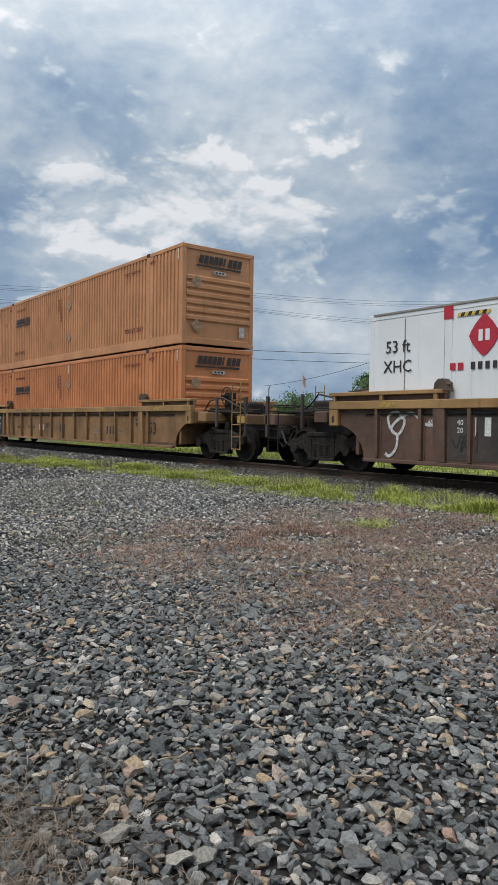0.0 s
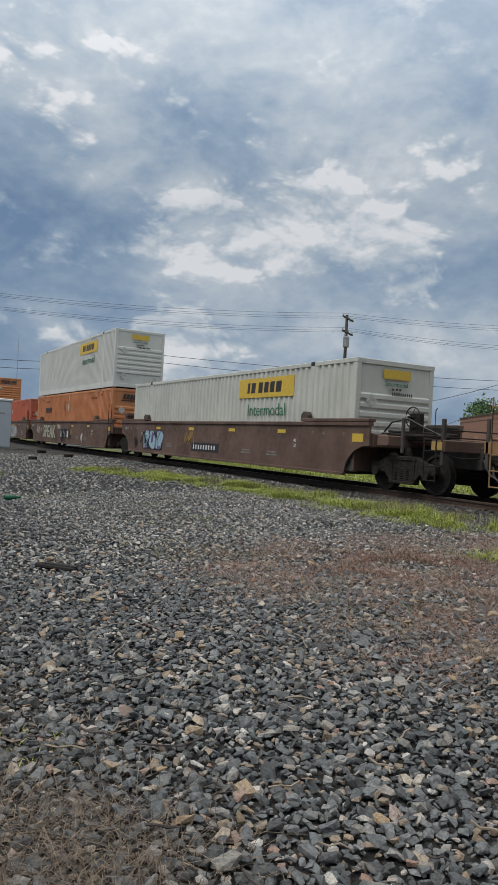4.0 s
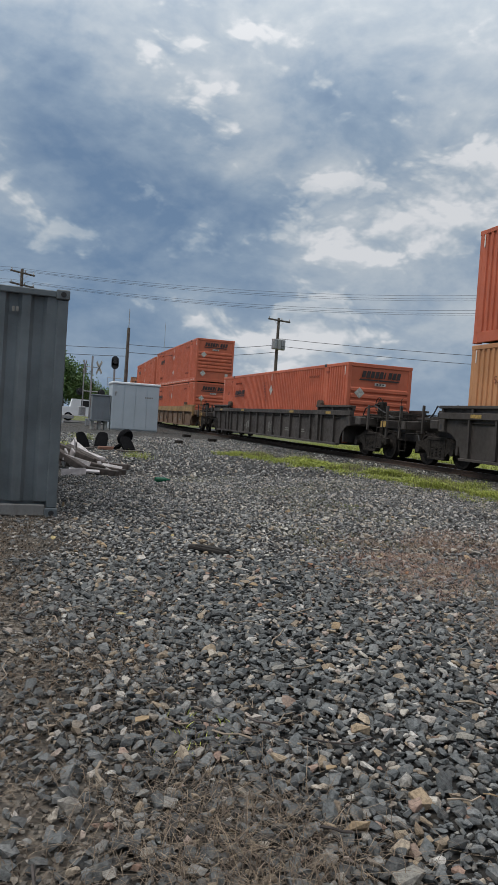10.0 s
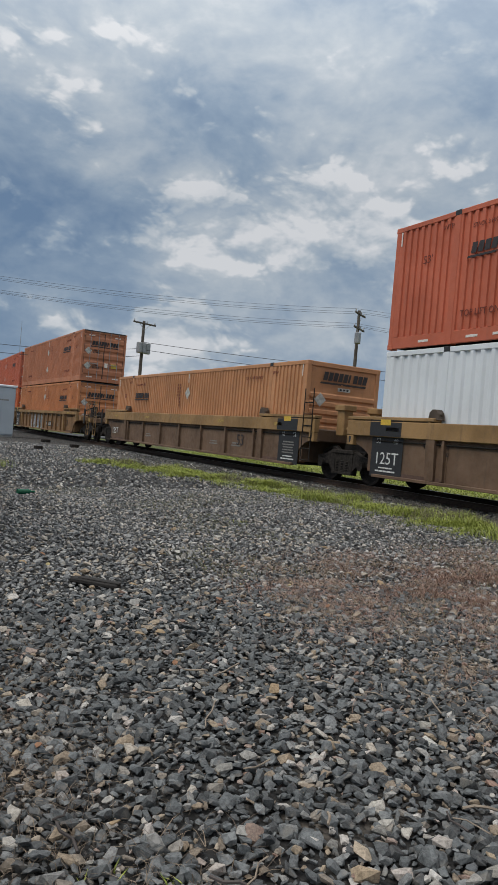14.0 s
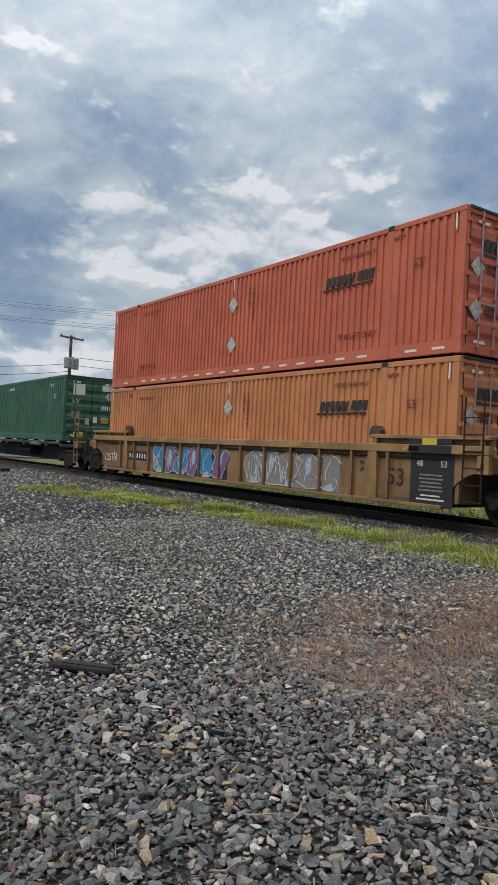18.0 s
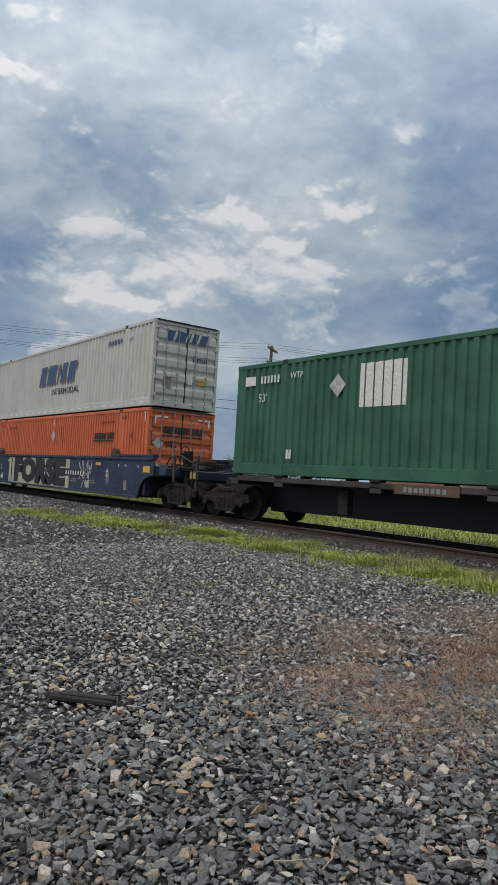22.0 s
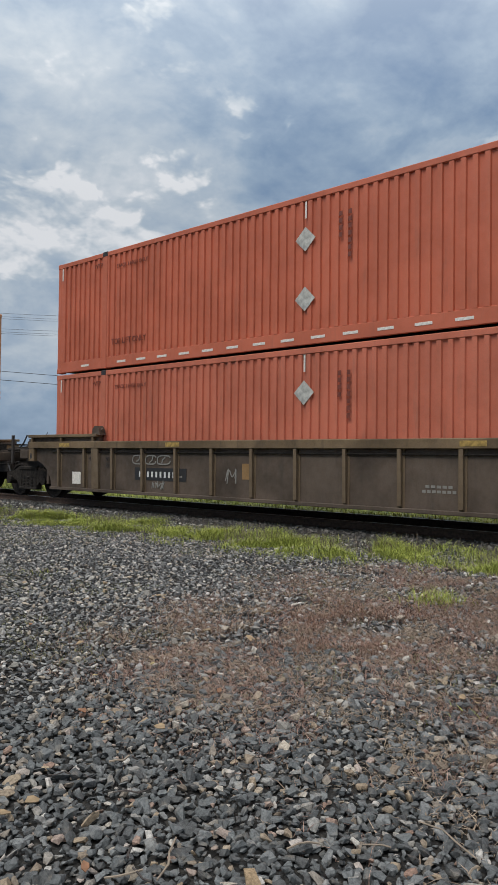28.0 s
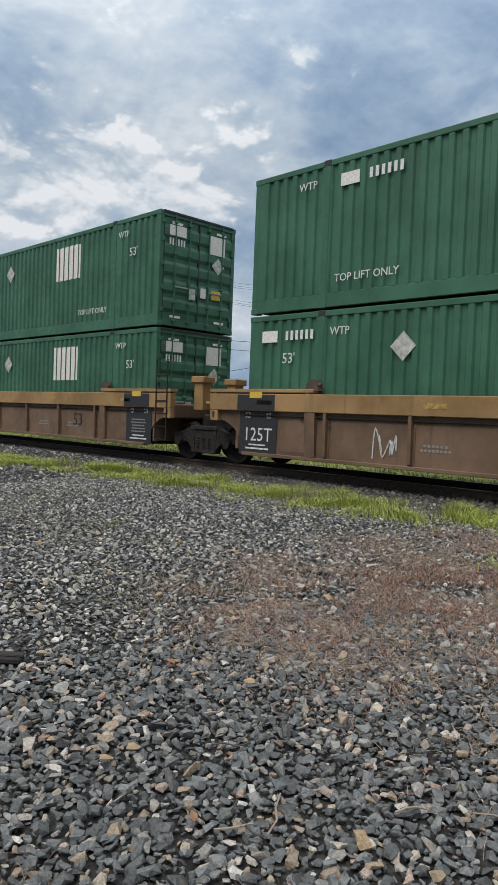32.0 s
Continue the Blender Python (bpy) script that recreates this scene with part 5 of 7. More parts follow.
            on_wall(car, "notice_marks", bars(0.7, 0.035, 5, 0.1), LETTER_WHITE, (y0 + y1) / 2, 0.42, "small white notice", out=0.016)
            on_wall(car, "notice_marks", bars(0.5, 0.03, 4, 0.1), LETTER_WHITE, (y0 + y1) / 2, 0.5, "small white notice", out=0.016)
            for k in range(5 if y0 < 5 else 0):
                on_wall(car, "notice_marks", bars(0.62 - 0.05 * (k % 3), 0.032, 7 + k % 2, 0.15), LETTER_GREY, (y0 + y1) / 2, 0.60 + 0.075 * k, "small white notice", out=0.016)
            for dy, wd in ((0.3, "48"), (-0.3, "53")):
                writing(wd, 0.17, LETTER_WHITE, car, (-wall - 0.016, (y0 + y1) / 2 + dy * (1 if y0 < 5 else -1), 1.13))
        writing("125T", 0.40, LETTER_WHITE, car, (-wall - 0.016, LONG - 0.5, 0.72), stretch=1.0)
        on_wall(car, "maroon_band", [[(-1.0, 0), (1.0, 0), (1.0, 0.12), (-1.0, 0.12)]], WELL_BROWN, 1.0, 0.31, "maroon painted band", out=0.002)
        on_wall(car, "maroon_band", [[(-1.0, 0), (1.0, 0), (1.0, 0.12), (-1.0, 0.12)]], WELL_BROWN, LONG - 1.3, 0.31, "maroon painted band", out=0.002)
    if numbers:
        if skin is WELL_DUST:
            on_wall(car, "ochre_plate", [[(-0.40, 0), (0.40, 0), (0.40, 0.46), (-0.40, 0.46)]], WELL_RIB, numbers[1], 0.6, "dull tan number plate")
            on_wall(car, "ochre_plate", [[(-0.36, 0), (0.36, 0), (0.36, 0.36), (-0.36, 0.36)]], WELL_OCHRE, -0.42, 0.99, "ochre painted panel")
        writing(numbers[0], 0.50, LETTER_DARK if skin is WELL_DUST else ink, car, (-wall - 0.012, numbers[1], 0.82))
    for wd, y, z in (("40", 2.35, 1.08), ("20", 2.35, 0.94), ("45", LONG - 1.75, 1.08), ("40", LONG - 2.4, 1.08), ("20", LONG - 2.4, 0.94)):
        writing(wd, 0.14, ink, car, (-wall - 0.018, y, z))
    for y, mat, n in ((3.6, LETTER_GREY, 9), (5.2, LETTER_GREY, 7), (11.4, LETTER_GREY, 8)):
        on_wall(car, "notice_marks", bars(0.62, 0.045, n, 0.3) + [[(p[0], p[1] + 0.08) for p in o] for o in bars(0.5, 0.045, n - 2, 0.3)], mat, y, 0.62, "small stencilled notice")
    for kind, y, z, length, high, mat, seed in marks or ():
        if kind == "tag":
            on_wall(car, "graffiti", scrawl(seed, length, high, max(5, int(length / 0.3)), 0.024), mat, y, z, "sprayed line graffiti", out=0.001 + 0.0012 * (seed % 7))
        elif kind == "loop":
            knots = [(-0.45, 0.62), (-0.5, 0.9), (-0.3, 1.0), (-0.12, 0.8), (-0.25, 0.5), (-0.42, 0.62), (-0.25, 0.85), (0.05, 0.98), (0.3, 0.75), (0.5, 0.72)], [(-0.28, 0.5), (-0.3, 0.2), (-0.45, 0.0), (-0.56, 0.05)]
            on_wall(car, "graffiti", [q for k_ in knots for q in stroke(eased([(a_ * length, b_ * high) for a_, b_ in k_]), 0.06)], mat, y, z, "thick sprayed white loops", out=0.004)
        elif kind == "fat":
            lines, fills, bodies = piece(seed, length, high, max(3, int(length / 0.7)), True)
            ink = SPRAY_BLACK if mat is SPRAY_PALE else SPRAY_WHITE
            tops = [high * random.Random(seed * 9 + k).uniform(0.74, 1.04) for k in range(13)]
            field = [[(length * (k / 12 - 0.5), 0.0), (length * ((k + 1) / 12 - 0.5), 0.0), (length * ((k + 1) / 12 - 0.5), tops[k + 1]), (length * (k / 12 - 0.5), tops[k])] for k in range(12)]
            on_wall(car, "graffiti", field, LETTER_GREY if mat is LETTER_GREY else SPRAY_BLACK, y, z, "sprayed dark field", out=0.0)
            on_wall(car, "graffiti", scrawl(seed + 3, length * 0.95, high * 0.9, max(4, int(length / 0.5)), 0.02), ink, y, z, "fine sprayed lines", out=0.016 + 0.0012 * (seed % 7))
            on_wall(car, "graffiti", bodies[::2], mat, y, z, "large sprayed graffiti", out=0.001 + 0.0012 * (seed % 7))
            on_wall(car, "graffiti", bodies[1::2], SPRAY_VIOLET if mat is SPRAY_BLUE else mat, y, z, "large sprayed graffiti", out=0.003 + 0.0012 * (seed % 7))
            on_wall(car, "graffiti", lines, ink, y, z, "sprayed outline graffiti", out=0.010 + 0.0012 * (seed % 7))
            on_wall(car, "graffiti", fills, SPRAY_VIOLET if ink is SPRAY_BLACK else SPRAY_PALE, y, z, "sprayed colour fills", out=0.008 + 0.0012 * (seed % 7))
        elif kind == "bubble":
            on_wall(car, "graffiti", piece(seed, length, high, max(3, int(length / 0.42)))[0], mat, y, z, "sprayed bubble outlines", out=0.001 + 0.0012 * (seed % 7))
        elif kind == "word":
            # seed: the word; a fat fill over a wider rim
            rim = SPRAY_BLACK
            black = mat is SPRAY_BLACK
            for m_, fat, lift in ((mat, 0.105, 0.016),) if black else ((rim, 0.075, 0.011), (mat, 0.035, 0.016)):
                me = lettered(seed, high * (1.32 if black else 1.25), m_, length / ((0.86 if black else 0.82) * high * len(seed)), 0.003, fat * high)
                part("graffiti", me, m_, car, "large sprayed graffiti word", m=Matrix.Translation((-wall - lift, y, z + high / 2)) @ SIDE)
        elif kind == "bars":
            on_wall(car, "number_marks", bars(length, high * 0.9, seed, 0.58), mat, y, z, "painted wagon marks", out=0.003)
        elif kind == "block":
            on_wall(car, "panel_mark", [[(-length / 2, 0), (length / 2, 0), (length / 2, high), (-length / 2, high)]], mat, y, z, "painted panel", out=0.0008 + (0.001 if mat is LETTER_BLUE or mat is BLACK else 0))
    return car


def smooth_car(front, rear, label, skin, marks=(), brake=True):
    """A deep-sided well wagon without ribs."""
    car = well_car("flush", front, rear, label, skin, skin, ribs=False, deep=0.10, numbers=None, brake=brake, marks=marks, top=1.52)
    for y in (3.1, 6.2, 9.4, 12.6):
        on_wall(car, "reflector", [[(-0.22, 0), (0.22, 0), (0.22, 0.10), (-0.22, 0.10)]], YELLOW, y, 1.28, "yellow reflector")
    writing("53", 0.36, LETTER_WHITE if skin is WELL_NAVY else LETTER_DARK, car, (-WIDE - 0.004, LONG - 0.9, 0.80))
    writing("125 T", 0.18, LETTER_WHITE, car, (-WIDE - 0.004, LONG + 0.25, 1.28))
    for wd, y in (("53", LONG - 0.3), ("48", LONG - 1.1), ("45", LONG - 1.6), ("53", 0.1), ("48", 1.0), ("45", 1.5)):
        writing(wd, 0.13, LETTER_WHITE if skin is WELL_NAVY else LETTER_GREY, car, (-WIDE - 0.004, y, 1.30))
    on_wall(car, "orange_plate", [[(-0.22, 0), (0.22, 0), (0.22, 0.2), (-0.22, 0.2)]], YELLOW, -0.45, 1.12, "orange reflector plate")
    return car


def spine_car(front, rear, label):
    """A skeleton wagon: one deep beam with cross arms that carry the container."""
    car = thing("spine_car", label, "railway wagon", "wagons of the train")
    WAGONS.append(car)
    ya, yb = (-2.2, LONG + 2.0)
    body = [(ya, 0.75), (-0.6, 0.75), (0.8, 0.33), (LONG - 0.8, 0.33), (LONG + 0.6, 0.75), (yb, 0.75), (yb, 1.10), (ya, 1.10)]
    part("spine_beam", Solid().plate(body, 0, -0.32, 0.32), BLACK, car)
    for d in (-1, 1):
        part("side_rail", Solid().box(*sorted((d * 1.30, d * 1.20)), 0.2, LONG - 0.2, 1.06, 1.19, 0.01), WELL_DARK, car)
    for y in (0.12, 1.98, 5.2, LONG / 2, LONG - 5.2, LONG - 1.98, LONG - 0.12):
        part("cross_arm", Solid().box(-1.30, 1.30, y - 0.16, y + 0.16, 0.96, 1.10, 0.01), WELL_DARK, car)
        for x in (-1.22, 1.22):
            part("container_seat", Solid().box(x - 0.12, x + 0.12, y - 0.14, y + 0.14, 1.19, SPINE + 0.015, 0.01), IRON, car)
    for y in (3.4, 9.6):
        part("side_plate", Solid().box(-1.335, -1.30, y - 0.8, y + 0.8, 0.98, 1.20, 0.01), WELL_BROWN, car, "rust-red side plate")
        part("number_marks", flat_shape(bars(1.1, 0.10, 8, 0.3)), LETTER_GREY, car, m=pose(-1.336, y, 1.03) @ SIDE)
    part("support_leg", Solid().box(-1.1, -0.9, LONG - 4.2, LONG - 3.9, 0.42, 1.0, 0.02), IRON, car)
    part("air_tank", Solid().rod((-0.62, 5.6, 0.7), (-0.62, 7.4, 0.7), 0.2, 14), BLACK, car)
    if front == "artic":
        truck(car, -2.1)
    else:
        truck(car, -0.4)
        part("end_deck", Solid().box(-1.3, 1.3, -2.2, -1.9, 0.95, 1.2, 0.02), WELL_DARK, car)
        for x in (-1.30, 1.24):
            part("step_ladder", lambda: ladder(2.0, 7), WELL_OCHRE, car, key="ladder7", m=pose(x, -1.7, 0.4))
        part("yellow_box", Solid().box(-1.25, -0.95, -1.5, -1.2, 1.4, 1.62, 0.01), YELLOW, car, "yellow tool box")
        coupler(car, -2.2, -1)
    if rear == "end":
        truck(car, LONG + 0.6)
        part("end_deck", Solid().box(-1.3, 1.3, LONG + 1.6, LONG + 2.0, 0.95, 1.2, 0.02), WELL_DARK, car)
        coupler(car, LONG + 2.0, 1)
    return car


# ---- the train's make-up: place along the train of each bay's front ----
CARS = []     # (thing, place, height)


def load(u, car, *boxes):
    CARS.append((car, u, 0.0))
    for b, z in boxes:
        CARS.append((b, u, z))


def orange(paint_of, end, word, tape=True, dull=False):
    return container(paint_of, "groove", end, "bird", word, tape, dull=dull)


T_ORANGE = "faded orange ribbed steel container on a wagon"
T_TAN = "sun-bleached tan-orange ribbed steel container on a wagon"
T_RED = "red-orange ribbed steel container with white reflective tape"
T_LOW = "bright orange ribbed steel container sunk in a well wagon"
T_GREEN = "dark green ribbed steel container with white square patches"
W_TAN = "dirty ochre ribbed well wagon of an articulated set"
W_BROWN = "smooth red-brown well wagon covered in graffiti"
W_DARK = "near-black ribbed stand-alone well wagon"
W_DUST = "dusty brown ribbed well wagon with ochre top chord"
W_NAVY = "navy blue smooth-sided well wagon with graffiti"
W_UMBER = "worn umber well wagon with a deep ochre top chord"
W_SPINE = "black skeleton spine wagon"


def tan_car(front, rear, marks=()):
    return well_car("pale_ribs", front, rear, W_TAN, WELL_TAN, WELL_OCHRE, True, 0.17, ("53", 1.35), True, marks=marks)


def umber_car(front, rear, marks=()):
    return well_car("pale_ribs", front, rear, W_UMBER, WELL_UMBER, WELL_OCHRE, True, 0.36, ("53", 3.3), True, marks=marks, top=1.28, step=1.9)


def dust_car(skin, word, marks=(), numbers=("53", 2.9)):
    return well_car("pale_ribs", "end", "end", word, skin, WELL_SOOT if skin is WELL_DUST else skin, True, 0.17, numbers, False, marks=marks)


def shielded(box):
    """A company shield beside the mark."""
    o = [(-0.42, 0.62), (0.42, 0.62), (0.42, 0.05), (0.30, -0.30), (0.0, -0.55), (-0.30, -0.30), (-0.42, 0.05)]
    on_side(box, "shield", [o], LETTER_DARK, 10.9, 1.62, "shield1", "dark shield with a yellow band")
    on_side(box, "shield_band", [[(-0.12, -0.40), (0.12, -0.45), (0.40, 0.1), (0.36, 0.55), (0.1, 0.1)]], YELLOW, 10.9, 1.62, "shield2").location.x -= 0.004
    return box


def build_train():
    L, U = FLOOR, UPPER
    load(-5.8, well_car("pale_ribs", "artic", "end", "brown ribbed well wagon with graffiti and marks", WELL_BROWN, WELL_OCHRE, True, 0.17, None, False,
                        marks=[("block", 12.9, 0.40, 2.2, 0.9, WELL_DARK, 0), ("loop", 14.9, 0.42, 1.1, 0.85, SPRAY_WHITE, 3), ("bars", 12.8, 0.85, 1.5, 0.36, LETTER_WHITE, 5), ("tag", 12.6, 0.45, 1.6, 0.5, SPRAY_BLACK, 9)]),
         (container(CLEANWHITE, "smooth", "nose", "rose", "white smooth-sided insulated container with crimson diamond mark", False), L))
    load(17.65, tan_car("end", "artic", [("bars", 4.0, 0.6, 0.9, 0.3, LETTER_DARK, 4), ("bars", 9.5, 0.75, 0.7, 0.2, LETTER_DARK, 5), ("tag", 8.2, 0.62, 0.45, 0.35, LETTER_DARK, 3), ("bars", 12.6, 0.7, 0.8, 0.1, LETTER_DARK, 7), ("bars", 11.4, 0.72, 0.8, 0.1, LETTER_DARK, 6), ("block", 10.3, 0.65, 0.55, 0.22, PLACARD, 0)]), (orange(ORANGE, "nose", T_ORANGE, False, True), L), (orange(TAN, "nose", T_TAN, False, True), U))
    load(37.1, tan_car("artic", "artic", [("tag", 8.5, 0.5, 0.6, 0.6, SPRAY_BLACK, 5), ("bars", 5.6, 0.5, 1.6, 0.55, WELL_BROWN, 3)]), (orange(RED, "nose", T_RED), L), (orange(RED, "nose", T_RED), U))
    load(56.6, tan_car("artic", "end"), (orange(BRIGHT, "nose", T_LOW, False), L), (orange(TAN, "nose", T_TAN, False), U))
    brown = lambda f, r, marks: smooth_car(f, r, W_BROWN, WELL_BROWN, marks)
    load(80.4, brown("end", "artic", [("fat", 13.2, 0.45, 2.2, 0.8, SPRAY_PALE, 1), ("tag", 9.0, 0.75, 2.0, 0.5, LETTER_GOLD, 8), ("block", 8.2, 0.55, 2.2, 0.3, BLACK, 0), ("bars", 8.2, 0.62, 1.9, 0.17, LETTER_WHITE, 9), ("tag", 14.6, 0.4, 1.2, 0.5, SPRAY_BLACK, 4)]),
         (container(WHITE, "wave", "nose", "yellow", "white corrugated container with yellow company panel", False), L))
    load(99.8, brown("artic", "artic", [("tag", 14.6, 0.75, 1.4, 0.5, SPRAY_WHITE, 2), ("word", 11.6, 0.48, 3.7, 0.85, SPRAY_CREAM, "SPEAK"), ("block", 7.7, 0.6, 2.4, 0.52, BLACK, 0), ("bars", 7.7, 0.66, 2.1, 0.40, LETTER_WHITE, 3), ("tag", 9.1, 1.1, 0.9, 0.25, SPRAY_WHITE, 5), ("tag", 6.1, 0.75, 1.0, 0.5, LETTER_GOLD, 8), ("tag", 7.0, 0.35, 3.4, 0.9, SPRAY_BLACK, 6), ("tag", 3.7, 0.4, 0.9, 0.6, SPRAY_WHITE, 9)]),
         (orange(ORANGE, "nose", T_ORANGE, False), L), (container(BONE, "groove", "nose", "yellow", "clean white corrugated container with yellow company panel", False), U))
    load(119.3, brown("artic", "end", [("fat", 10.2, 0.4, 2.6, 0.95, SPRAY_PALE, 11), ("fat", 6.6, 0.35, 3.4, 0.95, LETTER_GREY, 12), ("tag", 4.0, 0.35, 3.0, 0.9, SPRAY_WHITE, 13), ("block", 13.2, 0.6, 2.1, 0.34, BLACK, 0), ("bars", 13.2, 0.68, 1.8, 0.18, LETTER_WHITE, 9), ("tag", 1.4, 0.5, 1.3, 0.5, SPRAY_WHITE, 15), ("tag", 14.9, 0.6, 0.8, 0.5, SPRAY_WHITE, 17)]),
         (orange(RED, "nose", "red-orange ribbed container alone in a graffiti-covered wagon", False), L))
    load(142.8, dust_car(WELL_DARK, W_DARK, numbers=None), (orange(ORANGE, "nose", T_ORANGE, False), L), (orange(ORANGE, "nose", T_ORANGE), U))
    load(166.1, dust_car(WELL_DARK, W_DARK, [("tag", 7.4, 0.5, 1.0, 0.6, LETTER_GREY, 5), ("tag", 3.9, 0.5, 0.6, 0.6, LETTER_GREY, 6)], None), (orange(TAN, "nose", T_TAN, False), L), (orange(RED, "nose", T_RED), U))
    load(189.5, dust_car(WELL_DARK, W_DARK, [("tag", 9.8, 0.45, 2.2, 0.6, LETTER_GREY, 7), ("tag", 6.5, 0.45, 2.4, 0.6, LETTER_GREY, 8)], None), (orange(RED, "nose", "red-orange ribbed container alone in a dark wagon", False), L))
    load(213.1, umber_car("end", "artic", [("tag", 5.4, 1.30, 1.6, 0.26, SPRAY_WHITE, 91), ("tag", 8.6, 0.5, 0.8, 0.5, WELL_DARK, 92)]), (orange(RED, "nose", T_RED, False), L), (orange(RED, "nose", T_RED), U))
    load(232.5, umber_car("artic", "artic", [("bars", 7.6, 0.55, 1.3, 0.35, WELL_BROWN, 3)]), (shielded(container(CLEANWHITE, "wave", "nose", "swoosh", "white corrugated container with blue slanted mark", False)), L), (orange(RED, "nose", T_RED), U))
    load(252.0, umber_car("artic", "end"), (orange(TAN, "nose", "sun-bleached tan container alone in a well wagon", False), L))
    load(275.15, tan_car("end", "artic", [("fat", 9.3, 0.35, 3.4, 0.92, LETTER_GREY, 21), ("tag", 8.9, 0.5, 3.6, 0.5, SPRAY_VIOLET, 22), ("block", 5.5, 0.55, 1.9, 0.3, BLACK, 0), ("bars", 5.5, 0.62, 1.7, 0.17, LETTER_WHITE, 9)]), (orange(ORANGE, "door", T_ORANGE, False), L), (orange(CLAY, "door", T_TAN, False), U))
    load(294.5, tan_car("artic", "artic", [("fat", 3.75, 0.36, 3.1, 0.85, SPRAY_BLACK, 31), ("tag", 9.5, 0.4, 1.0, 0.6, SPRAY_BLACK, 33), ("tag", 8.0, 0.4, 0.9, 0.8, SPRAY_WHITE, 34), ("bars", 6.4, 0.55, 1.3, 0.5, WELL_BROWN, 3), ("tag", 11.2, 0.45, 0.8, 0.4, SPRAY_PALE, 36)]), (orange(BRIGHT, "door", T_LOW, False), L), (orange(RED, "door", T_RED), U))
    load(314.0, tan_car("artic", "end", [("fat", 9.9, 0.37, 4.4, 0.88, SPRAY_BLUE, 41), ("fat", 4.9, 0.37, 3.7, 0.88, LETTER_GREY, 44), ("block", 13.3, 0.7, 1.9, 0.3, BLACK, 0), ("bars", 13.3, 0.77, 1.7, 0.17, LETTER_WHITE, 9), ("tag", 15.0, 0.55, 0.5, 0.5, SPRAY_WHITE, 46)]), (orange(ORANGE, "door", T_ORANGE, False), L), (orange(RED, "door", T_RED), U))
    load(335.1, spine_car("end", "artic", W_SPINE), (container(GREEN, "trap", "door", "plain", "dark green ribbed container alone on a spine wagon", False, flip=True), SPINE))
    load(355.7, spine_car("artic", "artic", W_SPINE), (orange(ORANGE, "door", "faded orange ribbed container alone on a spine wagon", False), SPINE))
    load(374.2, spine_car("artic", "end", W_SPINE), (container(GREEN, "trap", "door", "plain", "dark green ribbed container alone on a spine wagon", False, flip=True), SPINE))
    navy = lambda f, r, marks: smooth_car(f, r, W_NAVY, WELL_NAVY, marks)
    load(395.2, navy("end", "artic", [("block", 12.45, 0.36, 0.42, 1.1, SPRAY_CREAM, 0), ("block", 9.0, 0.36, 6.7, 1.1, SPRAY_CREAM, 0), ("word", 9.0, 0.40, 6.6, 0.98, SPRAY_BLACK, "FORSE"), ("tag", 3.9, 0.95, 1.5, 0.5, SPRAY_WHITE, 54), ("tag", 3.7, 0.40, 1.5, 0.35, SPRAY_WHITE, 55), ("tag", 3.9, 0.68, 1.7, 0.34, SPRAY_WHITE, 59), ("block", 5.3, 0.82, 2.6, 0.28, BLACK, 0), ("bars", 5.3, 0.88, 2.3, 0.17, LETTER_WHITE, 10), ("block", 7.0, 0.6, 0.7, 0.45, LETTER_BLUE, 0), ("block", 8.6, 1.36, 0.8, 0.09, LETTER_BLUE, 0), ("block", 8.2, 0.9, 1.2, 0.13, LETTER_BLUE, 0), ("tag", 13.6, 0.4, 0.8, 0.35, SPRAY_WHITE, 57), ("tag", 1.8, 0.5, 0.9, 0.7, LETTER_GREY, 58), ("bars", 0.8, 0.5, 0.5, 0.35, LETTER_GREY, 1)]),
         (orange(BRIGHT, "door", T_LOW, False), L), (container(WHITE, "wave", "door", "swoosh", "weathered white corrugated container with blue slanted mark", True), U))
    load(414.5, navy("artic", "artic", [("bubble", 11.6, 0.5, 3.4, 0.85, SPRAY_PALE, 61), ("bubble", 8.3, 0.45, 2.4, 0.85, SPRAY_PALE, 62), ("bubble", 5.9, 0.55, 1.7, 0.8, SPRAY_WHITE, 63), ("tag", 7.1, 0.35, 1.6, 0.5, SPRAY_PALE, 67), ("bars", 6.9, 1.32, 2.6, 0.07, LETTER_WHITE, 18), ("tag", 1.8, 0.9, 0.6, 0.3, SPRAY_WHITE, 64), ("bars", 1.0, 0.75, 0.8, 0.3, LETTER_GREY, 5)]),
         (container(WHITE, "wave", "door", "swoosh", "weathered white corrugated container with blue slanted mark", False), L), (orange(RED, "door", T_RED), U))
    load(433.8, navy("artic", "end", [("bubble", 9, 0.5, 2.4, 0.8, SPRAY_PALE, 66)]), (orange(RED, "door", T_RED, False), L), (orange(RED, "door", T_RED), U))
    dust = [("tag", 9.6, 0.62, 0.7, 0.4, LETTER_GREY, 71), ("block", 11.9, 0.62, 1.7, 0.28, BLACK, 0), ("bars", 11.9, 0.69, 1.4, 0.14, LETTER_WHITE, 10), ("tag", 11.8, 0.42, 0.7, 0.2, LETTER_GREY, 73), ("bubble", 12.2, 0.98, 1.3, 0.2, LETTER_GREY, 75), ("bars", 9.2, 0.72, 0.5, 0.35, WELL_OCHRE, 1), ("block", 15.0, 0.45, 0.35, 0.3, TAPE, 0), ("block", 0.55, 0.5, 0.3, 0.28, TAPE, 0)]
    load(457.15, dust_car(WELL_DUST, W_DUST, dust + [("bubble", 7.2, 0.6, 0.9, 0.5, LETTER_GREY, 74)]), (orange(TAN, "door", T_TAN, False), L), (orange(RED, "door", T_RED), U))
    load(480.45, dust_car(WELL_DUST, W_DUST, dust), (orange(ROSE, "door", T_RED, False), L), (orange(RED, "door", T_RED), U))
